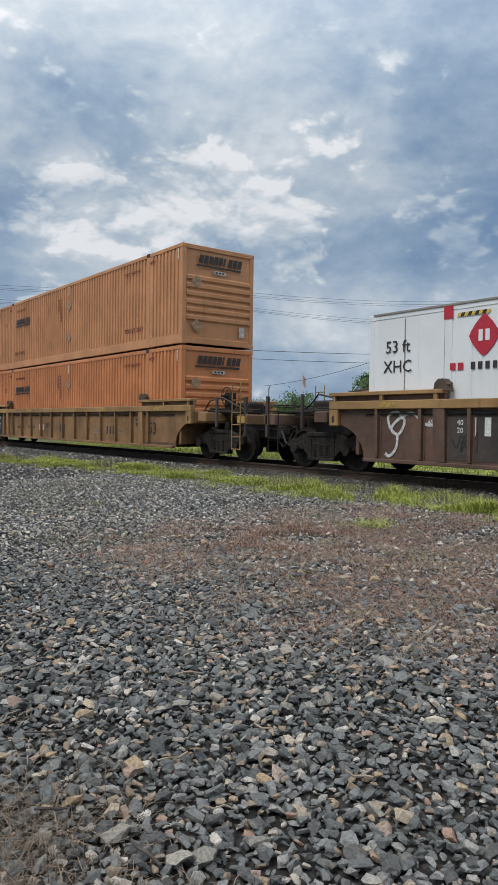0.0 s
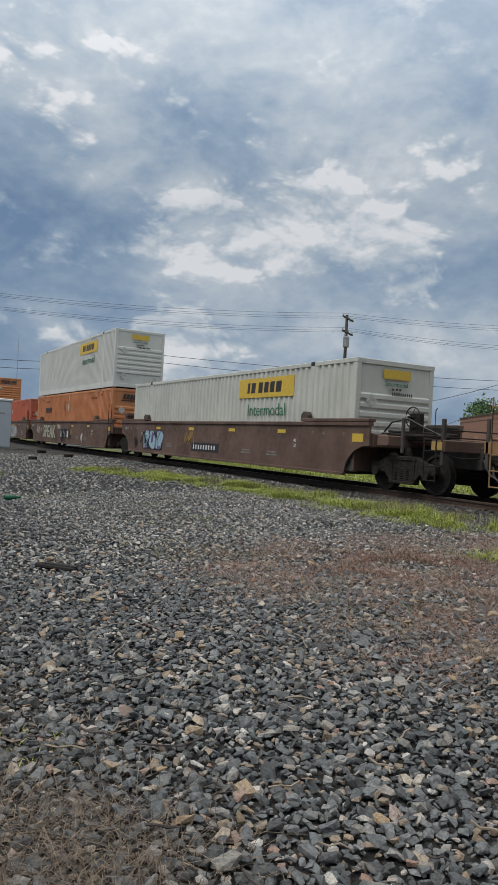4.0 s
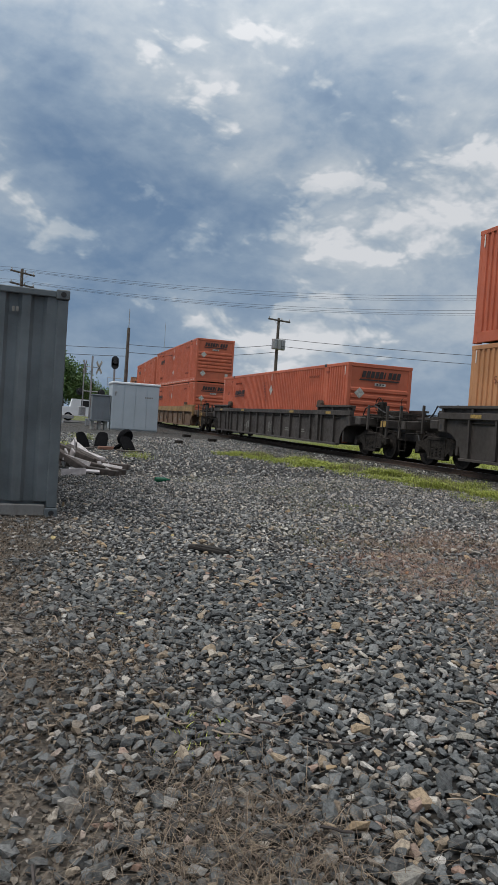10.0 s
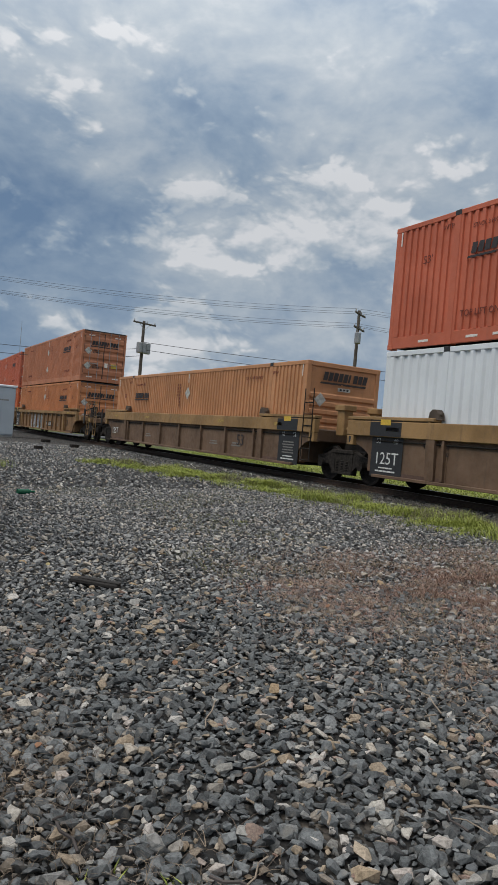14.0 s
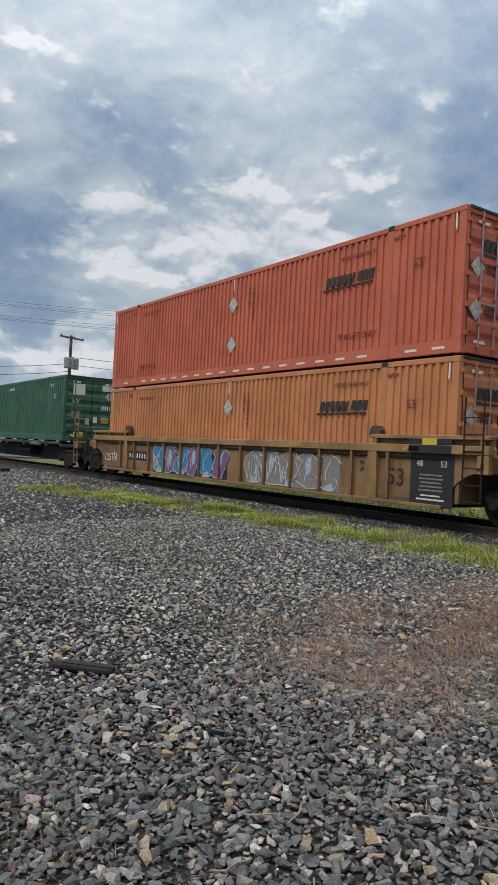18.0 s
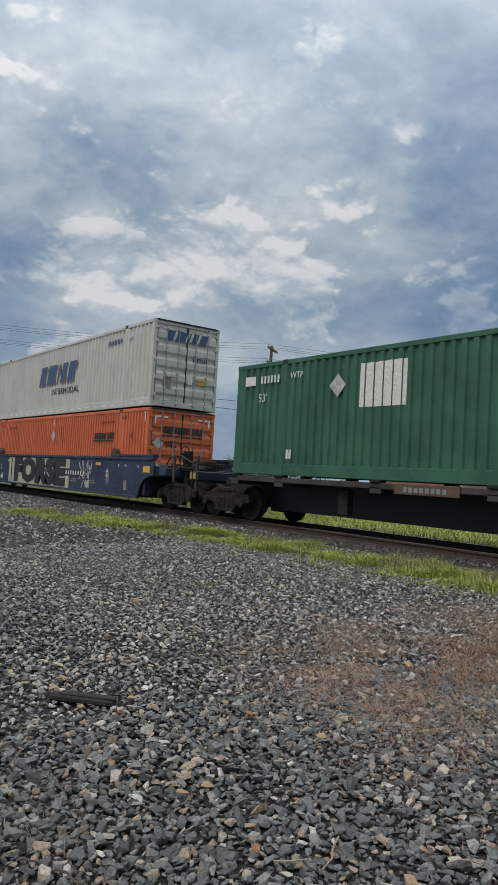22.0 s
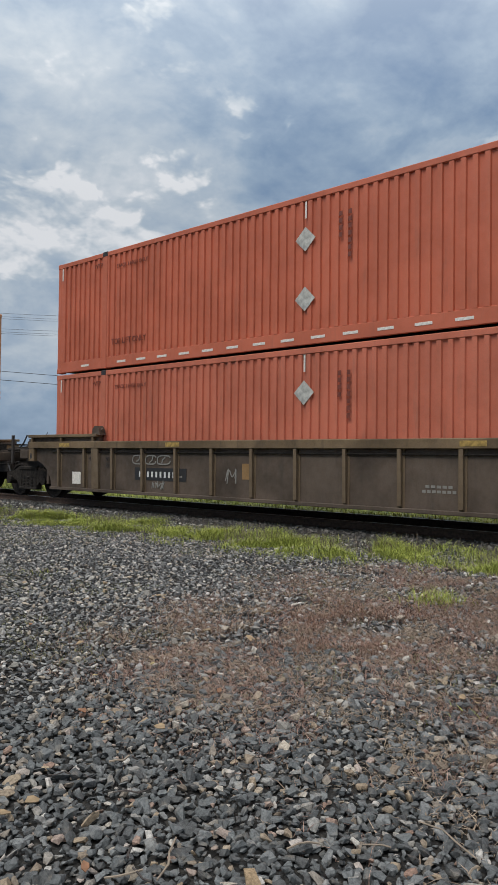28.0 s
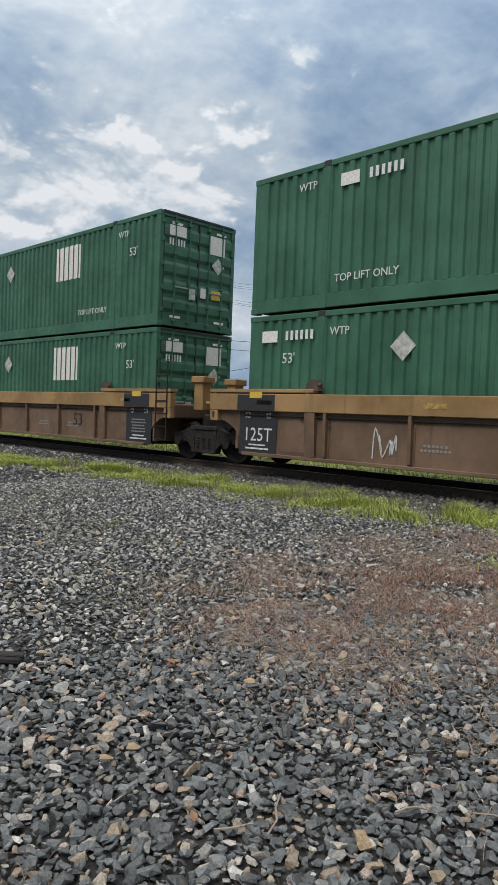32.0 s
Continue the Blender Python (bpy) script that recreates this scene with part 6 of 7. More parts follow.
    load(503.9, dust_car(WELL_DUST, W_DUST, dust), (orange(BRIGHT, "door", T_LOW, False), L), (orange(TAN, "door", T_TAN), U))
    load(527.6, umber_car("end", "artic", [("block", 5.7, 0.55, 2.1, 0.30, BLACK, 0), ("bars", 5.7, 0.62, 1.8, 0.18, LETTER_WHITE, 9), ("block", 0.4, 0.4, 0.6, 0.35, LETTER_GREY, 0)]), (orange(ORANGE, "door", T_ORANGE, False, True), L), (orange(TAN, "door", T_TAN, False, True), U))
    load(547.03, umber_car("artic", "artic", [("tag", 12.6, 1.30, 1.5, 0.26, SPRAY_WHITE, 81), ("tag", 12.0, 0.4, 1.4, 0.6, SPRAY_WHITE, 82), ("tag", 6.8, 0.45, 1.3, 0.5, SPRAY_WHITE, 83), ("tag", 5.2, 0.45, 1.1, 0.5, SPRAY_WHITE, 84)]), (container(GREEN, "trap", "door", "plain", T_GREEN, False, flip="bare"), L), (container(GREEN, "trap", "door", "plain", T_GREEN, False), U))
    load(566.5, umber_car("artic", "artic"), (container(GREEN, "trap", "door", "plain", T_GREEN, False), L), (container(GREEN, "trap", "door", "plain", T_GREEN, False), U))

# ---- the yard ----
GREY_STEEL = paint("grey_blue_container_paint", (0.112, 0.134, 0.148), 0.55, 0.28, 0.45, 0.25, (0.16, 0.17, 0.17))
CHIPPED = paint("chipped_pale_grey_paint", (0.22, 0.22, 0.215), 0.7, 0.3, 0.7, 0.9, (0.09, 0.065, 0.05))
CABINET = paint("pale_grey_cabinet_paint", (0.40, 0.45, 0.49), 0.5, 0.05, 0.15, 0.05, (0.3, 0.3, 0.3))
CABINET_DARK = paint("slate_cabinet_paint", (0.15, 0.17, 0.19), 0.5, 0.1, 0.2, 0.1)
CONCRETE = plain("weathered_concrete", (0.30, 0.29, 0.27), 0.9, 0, 0.2, 6)
POLE_WOOD = plain("weathered_pole_timber", (0.10, 0.082, 0.066), 0.9, 0, 0.3, 4)
GLASSY = plain("signal_lens", (0.02, 0.02, 0.02), 0.2)
WIRE = plain("black_cable", (0.05, 0.052, 0.056), 0.6)
RED_PAINT = plain("red_sign_paint", (0.42, 0.03, 0.03), 0.5)
INSULATOR = plain("grey_porcelain", (0.34, 0.35, 0.36), 0.3)


def z_at(x, y):
    return float(lie(x, y))


def build_steel_box():
    """The storage container at the edge of the yard; its end faces the camera."""
    box = thing("storage_container", "weathered grey-blue steel storage container standing in the yard", "shipping container", m=pose(0.42, 9.55, 0.0, 0, 0, 2))
    wide, high, long = 2.44, 2.83, 6.05
    prof, x = [(-wide + 0.14, 0.0)], -wide + 0.22
    while x < -0.30:
        prof += [(x, 0.0), (x + 0.045, 0.05), (x + 0.15, 0.05), (x + 0.195, 0.0)]
        x += 0.295
    prof.append((-0.13, 0.0))
    s = Solid()
    n = len(prof)
    s.add([(a, b + 0.03, z) for z in (0.2, high - 0.1) for a, b in prof], [(i, i + 1, n + i + 1, n + i) for i in range(n - 1)])
    part("end_panel", s.box(-wide + 0.1, -0.1, 0.10, 0.13, 0.15, high - 0.08), GREY_STEEL, box)
    side = Solid()
    ys = [(0.14, 0.0)]
    y = 0.24
    while y < long - 0.4:
        ys += [(y, 0.0), (y + 0.07, 0.036), (y + 0.14, 0.036), (y + 0.21, 0.0)]
        y += 0.28
    ys.append((long - 0.13, 0.0))
    n = len(ys)
    for x0, d in ((-0.02, -1), (-wide + 0.02, 1)):
        t = Solid().add([(x0 + d * o, yy, z) for z in (0.15, high - 0.08) for yy, o in ys], [(i, i + 1, n + i + 1, n + i) for i in range(n - 1)])
        part("side_panel", t.box(*sorted((x0 + d * 0.05, x0 + d * 0.07)), 0.13, long - 0.13, 0.15, high - 0.08), GREY_STEEL, box)
        for z0, z1 in ((0.02, 0.16), (high - 0.09, high - 0.015)):
            part("side_rail", Solid().box(*sorted((x0, x0 + d * 0.06)), 0.15, long - 0.15, z0, z1, 0.008), GREY_STEEL, box)
    for xx in (-0.07, -wide + 0.07):
        for yy in (0.07, long - 0.07):
            part("corner_post", Solid().box(xx - 0.065, xx + 0.065, yy - 0.06, yy + 0.06, 0.12, high - 0.12, 0.012), GREY_STEEL, box)
            for zz in (0.06, high - 0.06):
                c = part("corner_casting", Solid().box(xx - 0.085, xx + 0.078, yy - 0.085, yy + 0.085, zz - 0.06, zz + 0.06, 0.012), GREY_STEEL, box)
                part("casting_hole", Solid().lathe([(0, 0.034), (0.006, 0.034)], (xx, yy - 0.0905, zz), 1, 14), BLACK, c, "dark oval lock hole") if yy < 1 else None
    for z0, z1 in ((0.02, 0.16), (high - 0.10, high - 0.02)):
        low = z0 < 1
        part("end_rail", Solid().box(-wide + 0.15, -0.15, 0.0, 0.07, z0, z1, 0.01), CHIPPED if low else GREY_STEEL, box, "chipped and rusty lower rail" if low else "")
    part("number_plate", flat_shape(bars(0.09, 0.06, 2, 0.3)), LETTER_GREY, box, "small worn painted mark", m=pose(-0.62, 0.024, high - 0.32) @ FACE)
    part("roof", Solid().box(-wide + 0.05, -0.05, 0.05, long - 0.05, high - 0.04, high - 0.02), GREY_STEEL, box)
    part("floor_pan", Solid().box(-wide + 0.08, -0.08, 0.08, long - 0.08, 0.05, 0.12), IRON, box)


def build_cabinet():
    """The crossing's equipment house and its small cabinet."""
    x, y = 5.15, 43.6
    z = z_at(x, y)
    c = thing("equipment_house", "pale grey sheet-metal railway equipment house on a low base", "equipment cabinet", m=pose(x, y, z, 0, 0, -2))
    part("base", Solid().box(0.02, 2.78, 0.02, 2.4, -0.1, 0.10, 0.01), CONCRETE, c)
    part("body", Solid().box(0, 2.8, 0, 2.42, 0.10, 2.80, 0.02), CABINET, c)
    part("roof", Solid().box(-0.06, 2.86, -0.06, 2.48, 2.80, 2.94, 0.03), CLEANWHITE, c, "white overhanging roof")
    for i in range(4):
        part("wall_panel", Solid().box(0.04 + i * 0.685, 0.04 + i * 0.685 + 0.66, -0.025, 0.0, 0.16, 2.76, 0.006), CABINET, c)
    part("sign_plate", flat_shape(bars(0.5, 0.08, 5, 0.2)), LETTER_GREY, c, "small grey notice", m=pose(2.2, -0.028, 2.05) @ FACE)
    part("lamp_bracket", Solid().rod((0.2, -0.02, 2.1), (0.2, -0.12, 2.3), 0.02).box(0.14, 0.26, -0.2, -0.1, 2.28, 2.36, 0.01), STEEL, c)
    s = thing("relay_cabinet", "slate grey metal relay cabinet on two concrete legs", "equipment cabinet", m=pose(x - 1.12, y + 0.2, z))
    part("body", Solid().box(0, 1.05, 0, 0.8, 0.62, 2.02, 0.02), CABINET_DARK, s)
    part("hood", Solid().box(-0.04, 1.09, -0.05, 0.84, 2.02, 2.10, 0.02), CABINET_DARK, s)
    part("shelf", Solid().box(-0.1, 1.12, -0.08, 0.88, 0.52, 0.62, 0.01), CABINET_DARK, s)
    for a in (0.0, 0.42, 0.8):
        part("leg", Solid().box(a, a + 0.18, 0.1, 0.7, -0.1, 0.52, 0.01), CONCRETE, s)


def build_signals():
    x, y = 5.55, 52.0
    z = z_at(x, y)
    g = thing("block_signal", "dark railway block signal with round hood on a mast", "railway signal", m=pose(x + 0.55, y - 1, z))
    part("mast", Solid().rod((0, 0, 0), (0, 0, 4.4), 0.07, 10), STEEL, g)
    part("backboard", Solid().lathe([(-0.03, 0.25), (0.03, 0.25)], (0, -0.1, 4.72), 1, 20).lathe([(-0.03, 0.25), (0.03, 0.25)], (0, -0.1, 4.32), 1, 20).box(-0.25, 0.25, -0.13, -0.07, 4.32, 4.72), BLACK, g)
    part("hood", Solid().lathe([(-0.3, 0.13), (0, 0.14)], (0, -0.12, 4.55), 1, 14), BLACK, g)
    part("service_cage", Solid().pipe([(-0.45, -0.1, 2.9), (0.55, -0.1, 2.9), (0.55, -0.1, 3.45), (-0.45, -0.1, 3.45), (-0.45, -0.1, 2.9)], 0.025).rod((0.05, -0.1, 2.9), (0.05, -0.1, 3.45), 0.02), STEEL, g)
    c = thing("crossing_signal", "grade crossing signal with crossbucks and dark flashing lamps", "railway signal", m=pose(4.75, y + 1, z_at(4.7, y)))
    part("mast", Solid().rod((0, 0, 0), (0, 0, 5.0), 0.065, 10), STEEL, c)
    part("base", Solid().box(-0.25, 0.25, -0.25, 0.25, 0, 0.5, 0.03), STEEL, c)
    for i, (dx, turn) in enumerate(((-0.5, 70), (0.5, 110))):
        for lean in (-45, 45):
            part("crossbuck_board", lambda: Solid().box(-0.6, 0.6, -0.012, 0.012, -0.11, 0.11, 0.004), LETTER_GREY, c, key="crossboard", m=pose(dx, 0, 4.2, 0, 0, turn) @ pose(0, 0, 0, 0, lean, 0))
    part("cross_bar", Solid().rod((-0.95, 0, 2.45), (0.95, 0, 2.45), 0.035), STEEL, c)
    part("top_bar", Solid().rod((-0.5, 0, 4.2), (0.5, 0, 4.2), 0.03), STEEL, c)
    for dx in (-0.75, 0.75):
        part("flasher", Solid().lathe([(-0.04, 0.26), (0.02, 0.26), (0.1, 0.14), (0.16, 0.13)], (dx, -0.02, 2.4), 1, 18), BLACK, c)
        part("flasher_hood", Solid().lathe([(-0.28, 0.14), (-0.04, 0.15)], (dx, -0.02, 2.44), 1, 14), BLACK, c)
    part("gate_motor", Solid().box(-0.75, -0.3, -0.25, 0.2, 0.7, 1.35, 0.04), STEEL, c)
    part("gate_arm", Solid().box(-0.60, -0.52, -0.32, -0.26, 1.0, 4.4, 0.01), STEEL, c)


POLES = {}


def utility_pole(name_key, x, y, high, arms, label, turn=0, boxes=0, lamp=False):
    z = z_at(x, y)
    p = thing("utility_pole", label, "utility pole", "utility poles", m=pose(x, y, z, 0, 0, turn))
    part("pole", Solid().rod((0, 0, 0), (0, 0, high), 0.17, 10, 0.11), POLE_WOOD, p, smooth=False)
    tips = []
    for zz, w in arms:
        arm = part("crossarm", Solid().box(-w, w, -0.16, -0.04, zz - 0.06, zz + 0.06, 0.01), POLE_WOOD, p)
        part("arm_brace", Solid().rod((-w * 0.5, -0.1, zz), (0, -0.1, zz - 0.55), 0.015, 5).rod((w * 0.5, -0.1, zz), (0, -0.1, zz - 0.55), 0.015, 5), STEEL, p)
        for q in (-0.92, 0.2, 0.92):
            part("insulator", lambda: Solid().lathe([(0, 0.02), (0.05, 0.055), (0.09, 0.035), (0.14, 0.05), (0.18, 0.025)], (0, 0, 0), 2, 10), INSULATOR, arm, key="insul", m=pose(q * w, -0.1, zz + 0.06))
            tips.append(Matrix(p.matrix_basis) @ Vector((q * w, -0.1, zz + 0.24)))
    for i in range(boxes):
        part("transformer", Solid().lathe([(0, 0.20), (0.05, 0.24), (0.8, 0.24), (0.85, 0.18)], ((-0.42, 0.42, 0.0)[i], -0.18, high - 2.6), 2, 16), STEEL, p)
    if lamp:
        part("lamp_arm", Solid().pipe([(0, 0, high - 5.0), (-1.2, -0.1, high - 4.7), (-2.2, -0.2, high - 4.7)], 0.03).box(-2.7, -2.1, -0.3, -0.1, high - 4.78, high - 4.66, 0.02), STEEL, p)
    POLES[name_key] = tips
    return p


def cable(a, b, sag, r=0.0095, name="overhead_wire"):
    a, b = Vector(a), Vector(b)
    n = 14
    pts = [a.lerp(b, i / n) - Vector((0, 0, 4 * sag * (i / n) * (1 - i / n))) for i in range(n + 1)]
    return single(name, Solid().pipe(pts, r, 5), WIRE, "thin black overhead wire strung between poles", "cable", "overhead wires")


def build_poles():
    utility_pole("far", -0.4, 58.0, 11.4, ((11.1, 1.1), (10.2, 1.1)), "dark timber utility pole with two crossarms", 38)
    utility_pole("mast", 7.6, 56.0, 7.6, (), "plain timber pole with a thin rod on top", 0)
    utility_pole("box", 19.9, 56.5, 9.7, ((9.5, 1.15),), "timber utility pole with transformers", 20, 3)
    utility_pole("mid", 33.2, 45.9, 11.5, ((11.2, 1.2), (10.1, 1.2)), "dark timber utility pole with two crossarms", 35, 1)
    utility_pole("near", 58.0, 31.9, 12.3, ((12.0, 1.2), (9.9, 1.2)), "timber utility pole with transformer and street lamp", 60, 1, True)
    single("mast_rod", Solid().rod((7.6, 56, 7.4), (7.6, 56, 9.2), 0.03, 6), STEEL, "thin grey rod on a pole", "antenna")
    single("radio_mast", Solid().rod((18.0, 96.0, 0.2), (18.0, 96.0, 13.5), 0.06, 6, 0.02), STEEL, "thin grey radio mast", "antenna")
    for a, b in (("far", "mid"), ("mid", "near")):
        for p, q in zip(POLES[a], POLES[b]):
            cable(p, q, 0.7)
    for p in POLES["far"]:
        cable(p, (-60, 70, p.z + 1.0), 0.7)
    for p in POLES["near"]:
        cable(p, (110, 0.0, p.z + 1.0), 0.8)
    for z, q in ((6.5, "box"), (5.9, "box")):
        cable((7.6, 56, z), (19.9, 56.5, z + 1.2), 0.3, 0.02)
        cable((7.6, 56, z - 0.3), (-14, 60, z + 0.5), 0.5, 0.02)
    cable((19.9, 56.5, 7.6), (58, 31.9, 6.8), 0.6, 0.02)
    cable((19.9, 56.5, 8.2), (58, 31.9, 7.6), 0.6, 0.02)


build_steel_box()
build_cabinet()
build_signals()
build_poles()

# ---- plants ----
def leaf_material(name, low, high, rough=0.7):
    m, tr, b = start(name, rough)
    geo = tr.nodes.new("ShaderNodeNewGeometry")
    c = mixed(tr, geo.outputs["Random Per Island"], low, high)
    c = mixed(tr, ranged(tr, grain(tr, 30, 4), 0.4, 0.7), c, shade(low, 0.7))
    tr.links.new(c, b.inputs["Base Color"])
    return m


def blades(name, xy, tall, wide, material, label, category, seed, bend=0.5, lift=0.0, splay=0.35):
    """Bent tapering blades, five corners and three triangles each, as one mesh."""
    r, n = np.random.RandomState(seed), len(xy)
    turn, lean = r.uniform(0, 2 * np.pi, n), r.normal(0, splay, n)
    h, w = tall * r.uniform(0.55, 1.15, n), wide * r.uniform(0.6, 1.2, n)
    z = lie(xy[:, 0], xy[:, 1]) + lift
    dx, dy = np.cos(turn), np.sin(turn)
    ox, oy = -dy, dx
    out = np.zeros((n, 5, 3))
    for k, (up, side, half) in enumerate(((0, 0, -1), (0, 0, 1), (0.55, 0.3, -0.75), (0.55, 0.3, 0.75), (1.0, 1.0, 0))):
        s = (side * bend * h + lean * h * up)
        out[:, k, 0] = xy[:, 0] + ox * w * half / 2 + dx * s
        out[:, k, 1] = xy[:, 1] + oy * w * half / 2 + dy * s
        out[:, k, 2] = z - 0.01 + h * up * np.sqrt(np.clip(1 - (side * bend * 0.6) ** 2, 0.2, 1))
    f = (np.array([(0, 1, 3), (0, 3, 2), (2, 3, 4)])[None] + 5 * np.arange(n)[:, None, None]).reshape(-1, 3)
    me = bpy.data.meshes.new(name)
    v = out.reshape(-1, 3)
    me.vertices.add(len(v))
    me.vertices.foreach_set("co", v.astype(np.float32).ravel())
    me.loops.add(f.size)
    me.loops.foreach_set("vertex_index", f.astype(np.int32).ravel())
    me.polygons.add(len(f))
    me.polygons.foreach_set("loop_start", np.arange(0, f.size, 3, dtype=np.int32))
    me.update(calc_edges=True)
    me.shade_flat()
    me.materials.append(material)
    return tagged(new(name, me), label, category, kind="stuff")


GRASS = leaf_material("fresh_grass", (0.20, 0.255, 0.034), (0.50, 0.53, 0.115))
DRYGRASS = leaf_material("dry_straw", (0.19, 0.138, 0.098), (0.36, 0.285, 0.21))
REDWEED = leaf_material("dry_red_weed", (0.14, 0.073, 0.057), (0.45, 0.305, 0.24))
RUSTWEED = leaf_material("rust_brown_weed", (0.13, 0.066, 0.046), (0.40, 0.25, 0.18))
SEEDLING = leaf_material("green_seedling", (0.10, 0.105, 0.045), (0.23, 0.22, 0.10))
LITTER = leaf_material("rotten_leaf_litter", (0.030, 0.020, 0.013), (0.15, 0.10, 0.06))
STRAW = leaf_material("dead_straw", (0.085, 0.060, 0.042), (0.29, 0.225, 0.16))
GREYWEED = leaf_material("grey_stalks", (0.11, 0.085, 0.07), (0.20, 0.165, 0.13))


def clumped(r, n, region, scale, cut, seed):
    """Points of a region kept where a noise is high, so that they stand in clumps."""
    p = region(r, n)
    return p[patchy(p, scale, seed) + r.normal(0, 0.12, len(p)) > cut]


def strip(r, n):
    y = r.uniform(-4.0, 25.0, n)
    mid = 9.15 - 0.030 * np.clip(y - 8, 0, 40) - 0.0075 * np.clip(y - 12, 0, 40) ** 2
    mid = mid + 0.4 * np.array([noise.noise((0.0, v * 0.45, 2.0)) for v in y])
    return np.stack([mid + np.clip(r.normal(0, 0.42, n), -1.15, 0.85), y], 1)


def weed_patch(r, n):
    """The bed of dry red weeds: an oval of the yard, thinning out towards the rim."""
    a, q = r.uniform(0, 2 * np.pi, n), r.uniform(0, 1, n) ** 0.55 * 1.14 * (1 + 0.12 * r.normal(0, 1, n))
    c, s = np.cos(a), np.sin(a)
    return np.stack([5.9 + 2.5 * q * np.sign(c) * np.abs(c) ** 0.75, 5.2 + 2.75 * q * np.sign(s) * np.abs(s) ** 0.75], 1)


def build_plants():
    r = np.random.RandomState(9)
    p = clumped(r, 190000, strip, 1.15, 0.02, 3.0)
    blades("grass", p, 0.12 + 0.20 * np.clip(patchy(p, 1.5, 6.0) + 0.15, -0.4, 1.0), 0.0085, GRASS, "strip of bright yellow-green grass beside the track", "grass", 21, 0.8, splay=0.5)
    p = clumped(r, 11000, strip, 0.8, 0.10, 8.0)
    blades("grass", p, 0.30, 0.006, GREYWEED, "thin grey-brown stalks among the grass", "weeds", 22, 0.3)
    p = clumped(r, 150000, weed_patch, 1.5, -0.05, 5.0)
    blades("dry_weeds", p, 0.075, 0.0056, REDWEED, "low dry red-brown weeds over the gravel", "weeds", 23, 1.1, splay=0.8)
    p = clumped(r, 110000, weed_patch, 2.6, 0.04, 12.0)
    blades("dry_weeds", p, 0.055, 0.0085, DRYGRASS, "small beige dried leaves of weeds over the gravel", "weeds", 26, 1.2, lift=0.015, splay=1.0)
    p = clumped(r, 15000, weed_patch, 1.6, 0.14, 7.0)
    blades("dry_weeds", p, 0.13, 0.004, REDWEED, "taller tufts of dry red-brown weeds", "weeds", 24, 0.8, splay=0.5)
    q = np.stack([r.normal(5.35, 0.55, 9000), r.normal(6.45, 0.42, 9000)], 1)
    blades("dry_weeds", q[patchy(q, 2.4, 1.5) > 0.0], 0.11, 0.005, RUSTWEED, "thicker clump of rust-brown dry weeds", "weeds", 28, 0.7, splay=0.5)
    # thin green film of seedlings between the patch and the track
    q = np.stack([r.uniform(3.0, 8.6, 26000), r.uniform(4.0, 16.0, 26000)], 1)
    blades("seedlings", q[patchy(q, 0.55, 9.0) + 0.5 * patchy(q, 2.5, 3.0) > 0.14], 0.035, 0.007, SEEDLING, "thin scatter of tiny green seedlings in the gravel", "weeds", 29, 1.0, lift=0.03, splay=0.9)
    # straw and rotten litter on the bare earth
    q = np.stack([r.uniform(-1.0, 1.5, 22000), r.uniform(1.2, 10.5, 22000)], 1)
    q = q[(patchy(q, 1.1, 4.0) + r.normal(0, 0.14, len(q)) > 0.0) & (q[:, 0] < 1.35 - 0.07 * q[:, 1] + 0.3 * patchy(q, 0.7, 5.0))]
    blades("dry_straw", q, 0.06, 0.0034, STRAW, "scattered dry straw on bare earth", "straw", 25, 1.5, lift=0.02, splay=1.2)
    q = np.stack([r.uniform(-1.0, 1.5, 11000), r.uniform(1.2, 10.5, 11000)], 1)
    q = q[(patchy(q, 0.9, 14.0) > -0.02) & (q[:, 0] < 1.2 - 0.07 * q[:, 1] + 0.3 * patchy(q, 0.7, 5.0))]
    blades("leaf_litter", q, 0.032, 0.013, LITTER, "dark brown crumbs of rotten leaves on bare earth", "leaf litter", 30, 1.3, lift=0.02, splay=1.2)
    q = np.stack([r.normal(0.62, 0.27, 1800), r.normal(2.35, 0.32, 1800)], 1)
    blades("dry_straw", q, 0.085, 0.0032, STRAW, "thin mat of dead straw and twigs on the gravel", "straw", 27, 1.6, lift=0.03, splay=1.3)
    for x, y, n, h, key in ((6.8, 6.35, 260, 0.14, 31), (0.69, 3.25, 60, 0.06, 32), (9.0, 22.5, 200, 0.2, 33), (3.2, 21.0, 220, 0.25, 34), (1.2, 24.0, 260, 0.3, 35), (4.1, 4.9, 24, 0.07, 36), (2.4, 30.0, 260, 0.3, 37), (5.2, 11.0, 30, 0.1, 38)):
        q = np.stack([x + r.normal(0, 0.09 + h * 0.4, n), y + r.normal(0, 0.09 + h * 0.4, n)], 1)
        blades("grass_tuft", q, h, 0.009, GRASS, "small tuft of green grass in the gravel", "grass", key, 0.7)
    # the field past the track
    q = np.stack([r.uniform(15.4, 26.0, 40000), r.uniform(-2.0, 40.0, 40000)], 1)
    blades("grass", q, 0.12, 0.03, GRASS, "short mown grass past the track", "grass", 41, 0.6)


LEAF_A = leaf_material("tree_leaves", (0.058, 0.112, 0.034), (0.14, 0.235, 0.068))
BARK = plain("tree_bark", (0.09, 0.07, 0.055), 0.9, 0, 0.3, 8)


